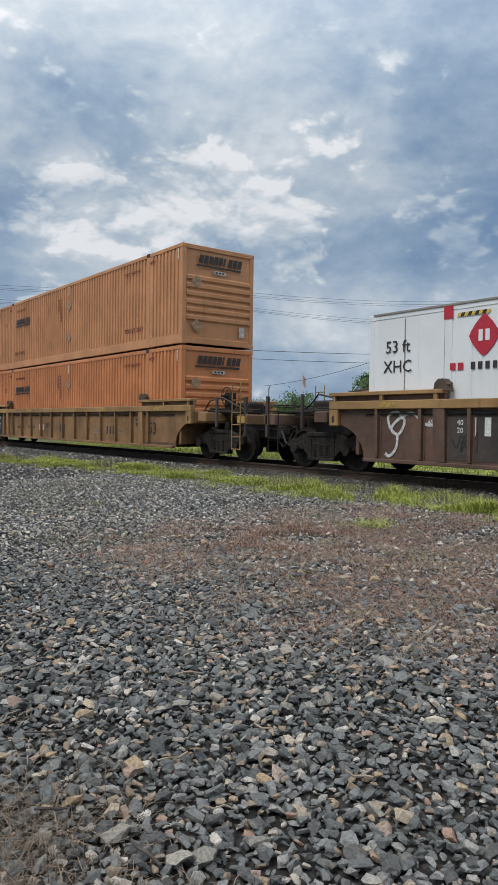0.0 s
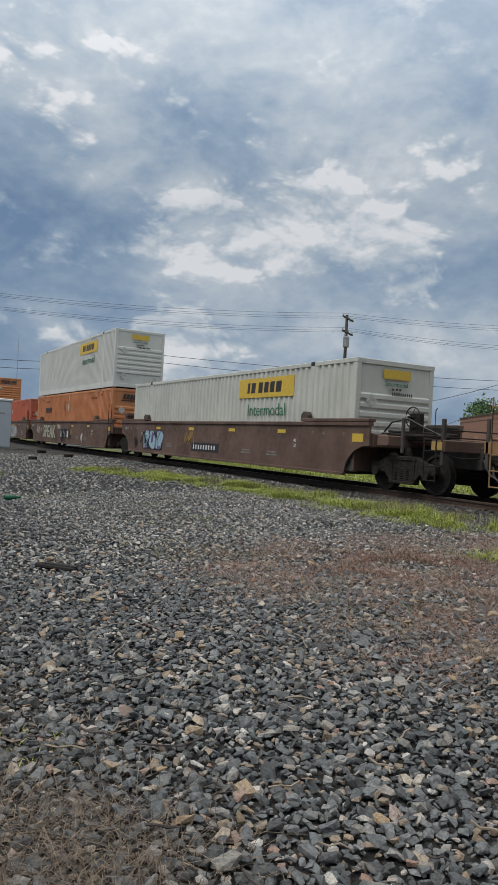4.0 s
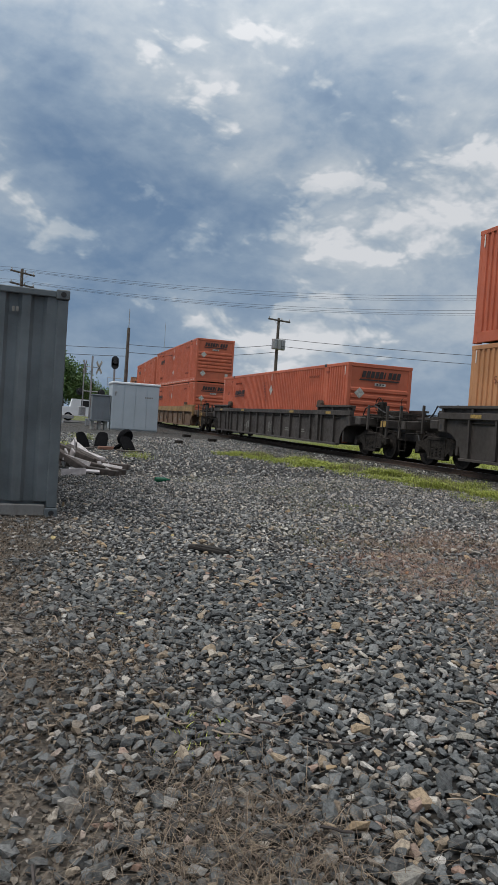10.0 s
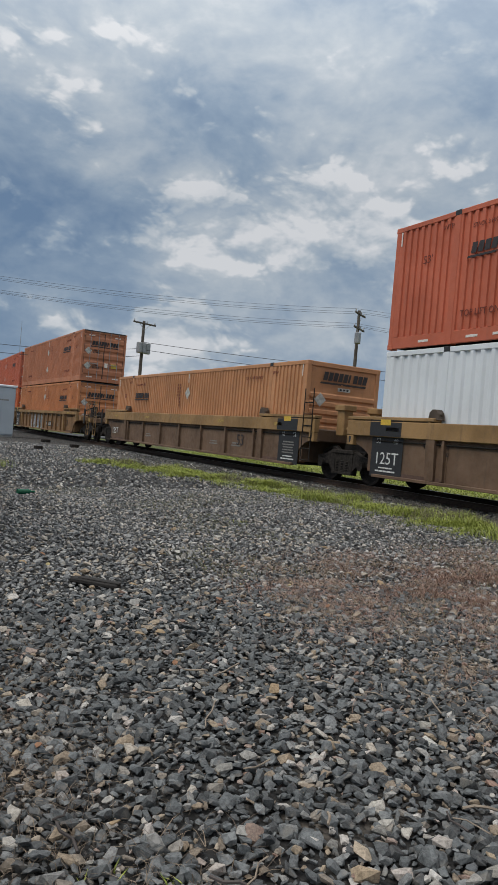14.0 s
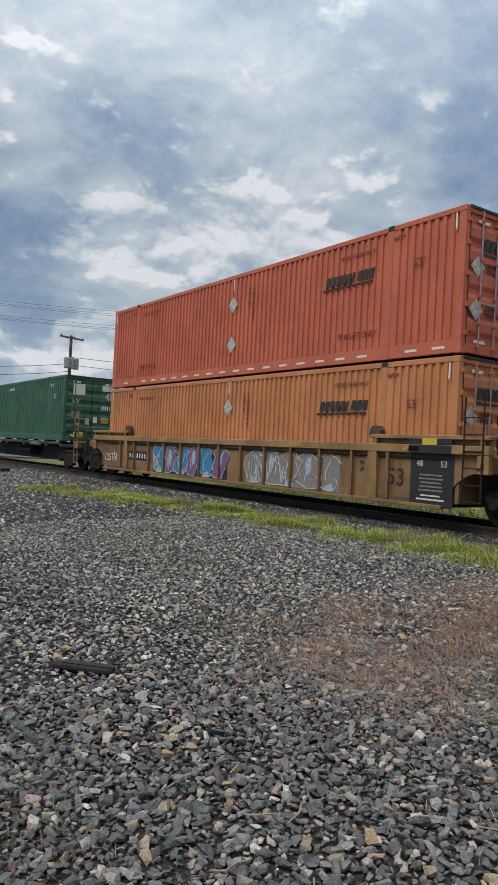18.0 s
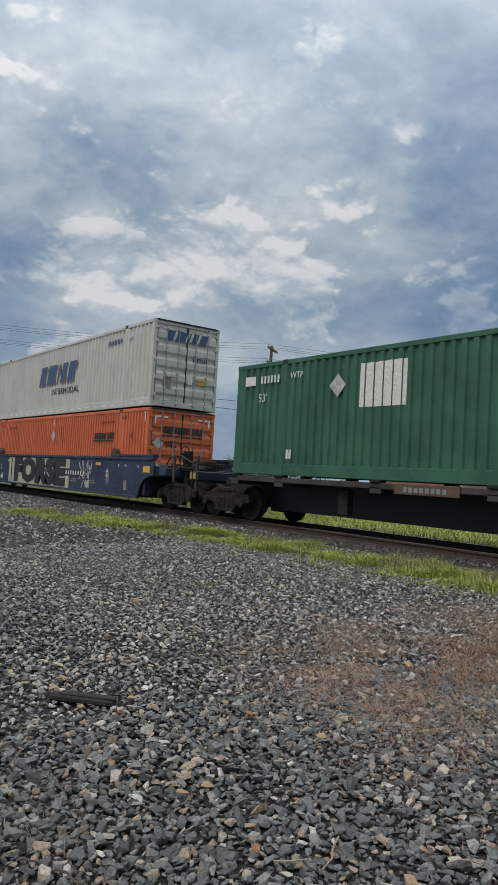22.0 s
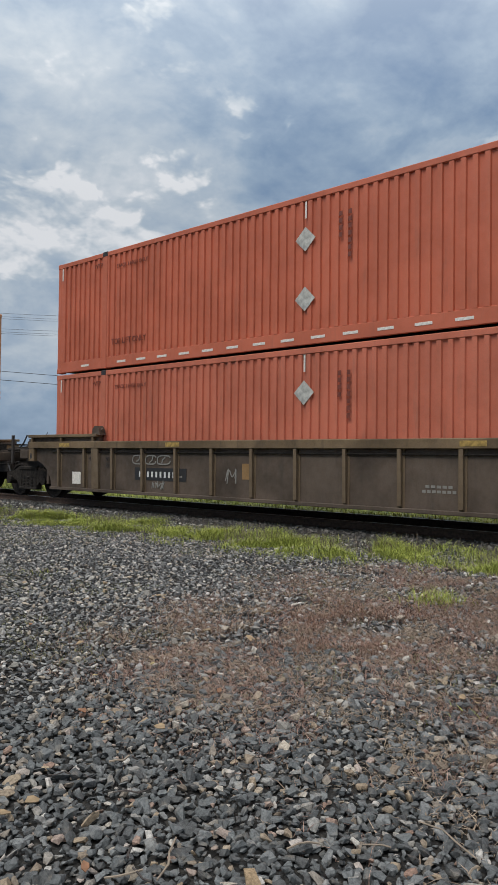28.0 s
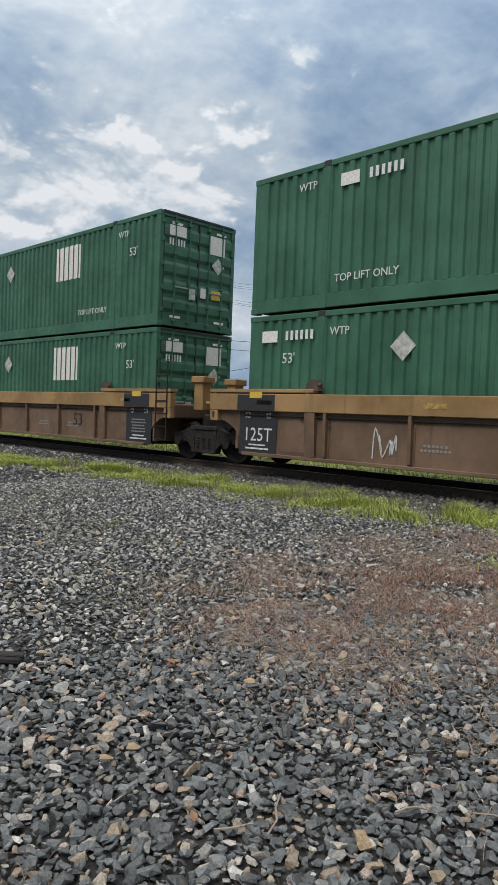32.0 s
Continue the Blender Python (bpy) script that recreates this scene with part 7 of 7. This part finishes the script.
def tree(x, y, high, wide, seed, label, n=2600):
    """A tapered trunk, a few limbs and a crown of leaf clumps with gaps."""
    r = np.random.RandomState(seed)
    z = z_at(x, y)
    t = thing("tree", label, "tree", "trees in the distance", m=pose(x, y, z))
    s = Solid().rod((0, 0, -0.1), (0, 0, high * 0.55), high * 0.028, 8, high * 0.012)
    part("trunk", s, BARK, t)
    ends = []
    for i in range(7):
        a, k = r.uniform(0, 6.28), r.uniform(0.35, 0.95)
        e = (wide * 0.42 * k * math.cos(a), wide * 0.42 * k * math.sin(a), high * r.uniform(0.55, 0.9))
        part("limb", Solid().pipe([(0, 0, high * r.uniform(0.25, 0.5)), (e[0] * 0.5, e[1] * 0.5, e[2] * 0.8), e], high * 0.009, 5), BARK, t)
        ends.append(e)
    ends += [(wide * 0.4 * r.uniform(-1, 1), wide * 0.4 * r.uniform(-1, 1), high * r.uniform(0.35, 0.9)) for _ in range(16)]
    c = np.array(ends)[r.randint(0, len(ends), n)] + r.normal(0, 1, (n, 3)) * (wide * 0.12, wide * 0.12, high * 0.065)
    size = high * r.uniform(0.014, 0.036, n)
    tri = r.normal(0, 1, (n, 4, 3))
    tri /= np.linalg.norm(tri, axis=2, keepdims=True)
    v = (c[:, None, :] + tri * size[:, None, None]).reshape(-1, 3)
    f = (np.array([(0, 1, 2), (0, 2, 3), (0, 3, 1), (1, 3, 2)])[None] + 4 * np.arange(n)[:, None, None]).reshape(-1, 3)
    me = bpy.data.meshes.new("crown")
    me.from_pydata(v.tolist(), [], f.tolist())
    me.materials.append(LEAF_A)
    ob = part("crown", me, LEAF_A, t)
    ob["kind"] = "stuff"


def polar(deg, dist, x0=0.0, y0=2.9):
    return x0 + dist * math.sin(radians(deg)), y0 + dist * math.cos(radians(deg))


def build_trees():
    for i, (deg, dist, high, wide) in enumerate(((3.2, 120, 8.6, 7), (4.6, 124, 6.2, 7), (1.8, 118, 9.5, 8), (0.0, 122, 9.0, 8), (5.6, 140, 5.5, 6), (-2.5, 118, 9, 8))):
        x, y = polar(deg, dist, -0.1, 0.2)
        tree(x, y, high, wide, 60 + i, "leafy green tree behind the crossing", 5200)
    for i, (deg, dist, high, wide) in enumerate(((48.3, 96, 8.3, 6.0), (51.8, 98, 8.2, 3.0), (42.2, 120, 6.8, 6), (41.0, 125, 5.6, 6), (37.4, 140, 6.2, 8), (38.8, 150, 5.2, 8), (36.0, 160, 6.0, 8), (44.5, 130, 5.0, 6))):
        x, y = polar(deg, dist)
        tree(x, y, high, wide, 80 + i, "leafy green tree beyond the buildings", 3600)


build_plants()
build_trees()

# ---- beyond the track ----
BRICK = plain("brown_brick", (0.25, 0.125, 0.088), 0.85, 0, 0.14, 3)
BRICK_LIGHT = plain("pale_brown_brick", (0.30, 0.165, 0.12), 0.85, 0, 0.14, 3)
SHEET = paint("blue_grey_sheet_metal", (0.36, 0.44, 0.50), 0.5, 0.05, 0.15, 0.04, (0.25, 0.25, 0.25))
SHEET_ROOF = plain("dark_grey_roof_sheet", (0.13, 0.145, 0.16), 0.5, 0.2, 0.1, 3)
SHEET_BASE = plain("white_block_base", (0.62, 0.62, 0.62), 0.7, 0, 0.06, 3)
FLAG_RED = plain("red_cloth", (0.42, 0.03, 0.03), 0.8)
FLAG_WHITE = plain("white_cloth", (0.7, 0.7, 0.7), 0.8)
ASPHALT = plain("grey_asphalt", (0.085, 0.085, 0.088), 0.9, 0, 0.2, 3)
LAMP_GLASS = plain("lamp_glass", (0.6, 0.62, 0.66), 0.25)
RUBBER = plain("black_rubber", (0.008, 0.008, 0.009), 0.95, 0, 0.3, 18, 0.1)
BOARD_WHITE = plain("white_board", (0.50, 0.47, 0.48), 0.6, 0, 0.25, 6)
GREY_WOOD = plain("weathered_grey_timber", (0.065, 0.054, 0.050), 0.9, 0, 0.35, 9)
BOTTLE = plain("green_glass", (0.01, 0.11, 0.06), 0.15)


def build_shed():
    """A long sheet-metal shed with a low gable roof, set askew to the track."""
    x, y, wall, ridge, deep, long = 26.7, 19.6, 3.58, 5.15, 11.0, 30.0
    g = thing("metal_shed", "long blue-grey sheet-metal shed with a dark low gable roof", "building", m=pose(x, y, 0.15, 0, 0, 63) @ pose(0, 0, 0, 0, 0, 180))
    # along local x runs the long wall, local y points away from the track
    part("wall", Solid().box(0, long, 0, 0.15, 0.9, wall - 0.15), SHEET, g)
    part("base", Solid().box(0, long, 0.02, 0.2, -0.4, 0.9), SHEET_BASE, g, "white block base")
    part("end_wall", Solid().plate([(0.15, 0.0), (deep, 0.0), (deep, wall - 0.15), (deep / 2, ridge - 0.18), (0.15, wall - 0.15)], 0, 0.0, 0.15), SHEET, g)
    part("end_wall", Solid().plate([(0.15, 0.0), (deep, 0.0), (deep, wall - 0.15), (deep / 2, ridge - 0.18), (0.15, wall - 0.15)], 0, long - 0.15, long), SHEET, g)
    part("back_wall", Solid().box(0, long, deep - 0.15, deep, 0, wall - 0.15), SHEET, g)
    k = (ridge - wall) / (deep / 2)
    part("roof", Solid().plate([(-0.25, wall - 0.25 * k - 0.12), (deep / 2, ridge - 0.12), (deep + 0.25, wall - 0.25 * k - 0.12), (deep + 0.25, wall - 0.25 * k), (deep / 2, ridge), (-0.25, wall - 0.25 * k)], 0, -0.25, long + 0.25), SHEET_ROOF, g)
    part("gutter", Solid().box(-0.2, long + 0.2, -0.42, -0.26, wall - 0.34, wall - 0.17, 0.02), SHEET_ROOF, g)
    n = 0
    rib = lambda: Solid().box(-0.03, 0.03, -0.035, 0.0, 0.92, wall - 0.36)
    while n * 0.30 < 22:
        part("wall_rib", rib, SHEET, g, key="shedrib", m=pose(0.15 + n * 0.30, 0, 0))
        n += 1
    for d in (3.3, 9.2, 15.1):
        w = part("wall_lamp", Solid().box(d - 0.22, d + 0.22, -0.22, 0.0, wall - 0.98, wall - 0.76, 0.02), BLACK, g)
        part("lamp_lens", Solid().box(d - 0.18, d + 0.18, -0.235, -0.222, wall - 0.95, wall - 0.80), LAMP_GLASS, w, "pale lamp glass")
    part("roof_vane", Solid().rod((2.2, deep / 2, ridge - 0.05), (2.2, deep / 2, ridge + 0.75), 0.02, 6).rod((1.95, deep / 2, ridge + 0.45), (2.45, deep / 2, ridge + 0.45), 0.02, 5), BLACK, g)


def build_brick_hall():
    """A flat-roofed brick hall behind the shed; one corner points to the track."""
    cx, cy = polar(53.1, 55)
    lx, ly = polar(46.4, 80.5)
    rx, ry = polar(60.5, 63)
    high = 5.13
    g = thing("brick_hall", "flat-roofed brown brick hall with bricked-up windows", "building")
    a, b, c = Vector((cx, cy, 0)), Vector((lx, ly, 0)), Vector((rx, ry, 0))
    d = b + c - a
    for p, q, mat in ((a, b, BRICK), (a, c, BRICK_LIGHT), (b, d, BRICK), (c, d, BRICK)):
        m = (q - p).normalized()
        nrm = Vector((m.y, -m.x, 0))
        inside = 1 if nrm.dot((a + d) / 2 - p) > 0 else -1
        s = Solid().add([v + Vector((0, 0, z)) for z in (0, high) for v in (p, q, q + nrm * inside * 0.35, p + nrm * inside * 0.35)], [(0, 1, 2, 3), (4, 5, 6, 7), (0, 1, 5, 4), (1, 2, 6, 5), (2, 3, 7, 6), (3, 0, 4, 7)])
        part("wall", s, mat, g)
        t = Solid().add([v + Vector((0, 0, z)) for z in (high + 0.002, high + 0.14) for v in (p - nrm * inside * 0.08, q - nrm * inside * 0.08, q + nrm * inside * 0.45, p + nrm * inside * 0.45)], [(0, 1, 2, 3), (4, 5, 6, 7), (0, 1, 5, 4), (1, 2, 6, 5), (2, 3, 7, 6), (3, 0, 4, 7)])
        part("coping", t, WELL_DUST, g, "dark stone coping")
    part("roof", Solid().add([v + Vector((0, 0, z)) for z in (high - 0.5, high - 0.4) for v in (a, b, d, c)], [(0, 1, 2, 3), (4, 5, 6, 7), (0, 1, 5, 4), (1, 2, 6, 5), (2, 3, 7, 6), (3, 0, 4, 7)]), ASPHALT, g)
    m = (c - a).normalized()
    f = Matrix(((m.x, -m.y, 0, 0), (m.y, m.x, 0, 0), (0, 0, 1, 0), (0, 0, 0, 1)))
    for dist in (1.6, 3.4, 5.2, 7.0):
        part("blocked_window", Solid().box(-0.5, 0.5, -0.05, 0.05, 0, 1.3, 0.01), BRICK, g, "bricked-up window", m=Matrix.Translation(a + m * dist + Vector((0, 0, 2.1))) @ f)
    m = (b - a).normalized()
    f = Matrix(((m.x, -m.y, 0, 0), (m.y, m.x, 0, 0), (0, 0, 1, 0), (0, 0, 0, 1)))
    for dist in (4, 9, 14, 19):
        part("blocked_window", Solid().box(-0.7, 0.7, -0.05, 0.05, 0, 1.2, 0.01), BRICK_LIGHT, g, "bricked-up window", m=Matrix.Translation(a + m * dist + Vector((0, 0, 2.0))) @ f)
    part("roof_vent", Solid().rod((cx + 0.6, cy + 0.8, high), (cx + 0.6, cy + 0.8, high + 0.7), 0.08, 8), STEEL, g)
    part("roof_vent", Solid().rod((cx + 5, cy + 0.6, high), (cx + 5, cy + 0.6, high + 0.4), 0.15, 8), STEEL, g)


def build_far_posts():
    x, y = polar(55.2, 45)
    single("street_pole", Solid().rod((x, y, 0), (x, y, 7.3), 0.11, 10, 0.08), STEEL, "tall plain grey steel pole by the brick hall", "pole")
    cable((x, y, 7.2), polar(40, 58) + (4.6,), 0.5, 0.018)
    cable((x, y, 7.2), polar(44, 66) + (3.2,), 0.5, 0.018)
    x, y = polar(42.5, 88)
    p = thing("flagpole", "slim white flagpole with a drooping red and white flag", "flagpole", m=pose(x, y, 0))
    part("pole", Solid().rod((0, 0, 0), (0, 0, 7.8), 0.07, 8, 0.04), BOARD_WHITE, p)
    for i in range(5):
        part("flag_stripe", Solid().box(0.05 + i * 0.09, 0.13 + i * 0.09, -0.02, 0.02, 6.5 - i * 0.12, 7.6 - i * 0.10, 0.004), FLAG_RED if i % 2 == 0 else FLAG_WHITE, p)
    # the road that crosses the line
    single("road", Solid().box(-60, 60, 58.5, 66.5, 0.10, 0.262), ASPHALT, "grey asphalt road over the level crossing", "road", kind="structure")
    for i in range(9):
        post = single("guard_post", Solid().box(-0.06, 0.06, -0.06, 0.06, 0, 0.85, 0.01), CLEANWHITE, "short white post along the road", "post", "posts along the road", m=pose(-6 + i * 1.15, 57.6, 0.1))
    single("guard_rail", Solid().box(-7, 4.0, 57.48, 57.54, 0.52, 0.80, 0.02), STEEL, "grey steel guard rail along the road", "guard rail")
    car = thing("pickup_truck", "white pickup truck with a red bonnet stripe on the road", "car", m=pose(5.4, 63.5, 0.26))
    part("body", Solid().plate([(-2.4, 0.45), (2.4, 0.45), (2.45, 0.95), (2.2, 1.12), (1.0, 1.2), (0.4, 1.85), (-1.2, 1.88), (-1.35, 1.2), (-2.4, 1.15)], 1, -0.9, 0.9), CLEANWHITE, car)
    part("stripe", Solid().box(1.0, 2.3, -0.93, -0.91, 0.85, 1.02), RED_PAINT, car, "red stripe")
    part("window", Solid().plate([(0.35, 1.75), (-0.5, 1.78), (-0.5, 1.25), (0.85, 1.25)], 1, -0.92, -0.90), GLASSY, car)
    for xx in (-1.5, 1.5):
        w = part("wheel", Solid().lathe([(-0.12, 0.24), (-0.12, 0.36), (0.12, 0.36), (0.12, 0.24)], (xx, -0.8, 0.36), 1, 18), RUBBER, car)
        part("rim", Solid().lathe([(-0.02, 0.22), (0.0, 0.22)], (xx, -0.93, 0.36), 1, 14), STEEL, w)


# ---- clutter of the yard ----
def build_clutter():
    board = single("charred_plank", Solid().box(-0.22, 0.22, -0.045, 0.045, 0, 0.045, 0.012).box(-0.15, 0.225, -0.03, 0.04, 0.043, 0.056, 0.006), plain("charred_wood", (0.022, 0.019, 0.017), 0.9, 0, 0.4, 20), "short charred dark plank lying on the gravel", "plank", m=pose(1.80, 7.29, z_at(1.8, 7.29) + 0.02, 0, 2, -42))
    r = random.Random(5)
    # heap of boards and beams, thrown over one another
    for i, (x, y, z, turn, tip, L) in enumerate(((1.05, 16.5, 0.42, -38, 16, 1.3), (1.22, 16.1, 0.22, -30, 10, 1.2), (1.55, 15.45, 0.09, -36, 3, 0.9), (0.8, 17.4, 0.14, 100, 2, 1.4), (1.3, 17.6, 0.10, 60, 0, 1.2), (1.5, 16.2, 0.28, -42, 16, 0.7), (1.72, 15.9, 0.12, -40, 5, 1.0), (0.95, 15.9, 0.30, -50, 20, 1.1), (1.35, 16.9, 0.34, -58, 12, 1.2), (2.0, 16.9, 0.10, -25, 2, 0.8))):
        single("timber_beam", Solid().box(-L / 2, L / 2, -0.075, 0.075, -0.07, 0.07, 0.012), GREY_WOOD, "weathered grey timber beam on a heap of scrap", "beam", "beams of the scrap heap", m=pose(x, y, z_at(x, y) + z, 0, tip, turn))
    for i, (x, y, z, turn, tip, lean, L) in enumerate(((1.02, 15.15, 0.08, 8, -5, 82, 0.5), (1.12, 15.8, 0.26, -25, 14, 75, 0.6), (1.42, 17.6, 0.36, -62, 20, 60, 1.1), (0.90, 16.2, 0.30, 95, 40, 70, 0.5), (1.04, 16.3, 0.32, 100, 44, 70, 0.45), (1.70, 16.0, 0.20, 35, 3, 70, 0.3), (1.62, 16.25, 0.27, 28, 3, 75, 0.3), (1.25, 15.35, 0.10, -6, 2, 12, 0.62), (0.86, 16.9, 0.46, 70, 34, 65, 0.7), (1.15, 16.7, 0.50, 84, 38, 72, 0.6), (1.55, 17.2, 0.30, -48, 10, 30, 0.8), (1.85, 15.75, 0.16, -30, 6, 55, 0.45))):
        single("white_board", Solid().box(-L / 2, L / 2, -0.07, 0.07, -0.018, 0.018, 0.005), BOARD_WHITE, "white painted board on a heap of scrap", "board", "boards of the scrap heap", m=pose(x, y, z_at(x, y) + z, lean, tip, turn))
    for x, y, h, turn, lean in ((2.02, 24.4, 0.52, 40, -26), (2.56, 24.8, 0.52, -34, -24), (3.36, 23.6, 0.50, 26, -36), (3.0, 24.0, 0.26, 60, 50)):
        o = [(-0.20, 0), (0.24, 0), (0.22, h * 0.6), (0.15, h * 0.94), (0.06, h), (-0.12, h), (-0.18, h * 0.9), (-0.22, h * 0.55)]
        single("rubber_flap", Solid().plate(o, 1, -0.03, 0.03), RUBBER, "torn black rubber flap propped on scrap", "rubber scrap", "rubber flaps", m=pose(x, y, z_at(x, y) + 0.06, lean, 0, turn))
        single("wood_pallet_piece", Solid().box(-0.45, 0.45, -0.12, 0.12, 0, 0.05, 0.01), GREY_WOOD, "grey board under rubber scrap", "board", m=pose(x + 0.1, y - 0.2, z_at(x, y) + 0.01, 0, 0, turn * 1.7))
    single("brick_piece", Solid().box(-0.3, 0.3, -0.1, 0.1, 0, 0.1, 0.01), BRICK, "broken red-brown brick block in the scrap", "brick", m=pose(2.72, 24.0, z_at(2.7, 24.0) + 0.02, 0, 0, 4))
    single("worn_tyre", Solid().lathe([(-0.09, 0.2), (-0.1, 0.3), (0.0, 0.34), (0.1, 0.3), (0.09, 0.2)], (0, 0, 0), 1, 18), RUBBER, "worn black tyre leaning on scrap", "tyre", m=pose(3.7, 27.0, z_at(3.7, 27.0) + 0.30, 20, 0, 40))
    bottle = single("green_bottle", Solid().lathe([(-0.16, 0.0), (-0.16, 0.05), (0.05, 0.05), (0.10, 0.02), (0.17, 0.018), (0.17, 0.0)], (0, 0, 0), 0, 12), BOTTLE, "green glass bottle lying on the gravel", "bottle", m=pose(2.74, 14.62, z_at(2.74, 14.6) + 0.07, 0, 0, 12))
    for x, y, L in ((9.0, 40.0, 0.45), (8.9, 34.0, 0.4), (6.6, 31, 0.3)):
        single("scrap_block", Solid().box(-L / 2, L / 2, -0.12, 0.12, 0, 0.16, 0.02), IRON, "small dark iron scrap beside the track", "scrap", m=pose(x, y, z_at(x, y), 0, 0, 20))
    # sticks and leaves
    for i in range(64):
        x, y, L = r.uniform(-0.3, 3.0), r.uniform(1.8, 6.0), r.choice((0.08, 0.11, 0.14, 0.18, 0.3))
        pts, a = [], r.uniform(0, 6.28)
        for k in range(4):
            pts.append((x + L * k / 3 * math.cos(a), y + L * k / 3 * math.sin(a), z_at(x, y) + 0.05 + r.uniform(0, 0.02)))
            a += r.uniform(-0.25, 0.25)
        single("stick", Solid().pipe(pts, r.uniform(0.0025, 0.006), 5), GREY_WOOD if i % 2 else DRYSTICK, "thin dry stick on the gravel", "stick", "sticks on the gravel")
    for i in range(60):
        x, y, k = r.uniform(0.2, 5.5), r.uniform(1.8, 9.0), r.uniform(0.4, 0.85)
        o = [(a * k, b * k) for a, b in ((-0.045, 0), (-0.02, 0.03), (0.02, 0.025), (0.055, 0.005), (0.02, -0.03), (-0.015, -0.028))]
        s = Solid().add([(a, b, 0.004 + 0.25 * abs(b)) for a, b in o] + [(a, b, 0.25 * abs(b)) for a, b in o], [tuple(range(6)), tuple(range(11, 5, -1))] + [(k, (k + 1) % 6, 6 + (k + 1) % 6, 6 + k) for k in range(6)])
        single("fallen_leaf", s, (LEAF_TAN, LEAF_TAN, LEAF_RUST, LEAF_TAN, LEAF_YELLOW)[i % 5], "dry curled fallen leaf on the gravel", "leaf", "fallen leaves", m=pose(x, y, z_at(x, y) + 0.055, r.uniform(-25, 25), r.uniform(-25, 25), r.uniform(0, 360)))


DRYSTICK = plain("dry_stick", (0.26, 0.21, 0.16), 0.9, 0, 0.2)
LEAF_TAN = plain("tan_leaf", (0.30, 0.215, 0.125), 0.8, 0, 0.2)
LEAF_RUST = plain("rust_leaf", (0.24, 0.12, 0.065), 0.8, 0, 0.2)
LEAF_YELLOW = plain("yellow_leaf", (0.36, 0.29, 0.14), 0.8, 0, 0.2)
build_shed()
build_brick_hall()
build_far_posts()
build_clutter()

# ---- what moves ----
def motions():
    for ob, u, z in CARS:
        walk(ob, [(t, along(u - travelled(t)) @ pose(0, 0, z)) for t in range(0, 33)])
    # every wheel rolls with the train: one turn for all front axles, one for all rear axles
    for store, y in ((FRONT_SETS, -AXLE), (REAR_SETS, AXLE)):
        first = store[0]
        steps = [i / FPS for i in range(0, 32 * FPS + 1)]
        walk(first, [(t, pose(0, y, 0.46, math.degrees(travelled(t) / 0.46) % 360.0)) for t in steps])
        for w in store[1:]:
            w.rotation_mode = "QUATERNION"
            w.animation_data_create().action = first.animation_data.action
            w.animation_data.action_slot = first.animation_data.action_slot


build_train()
motions()
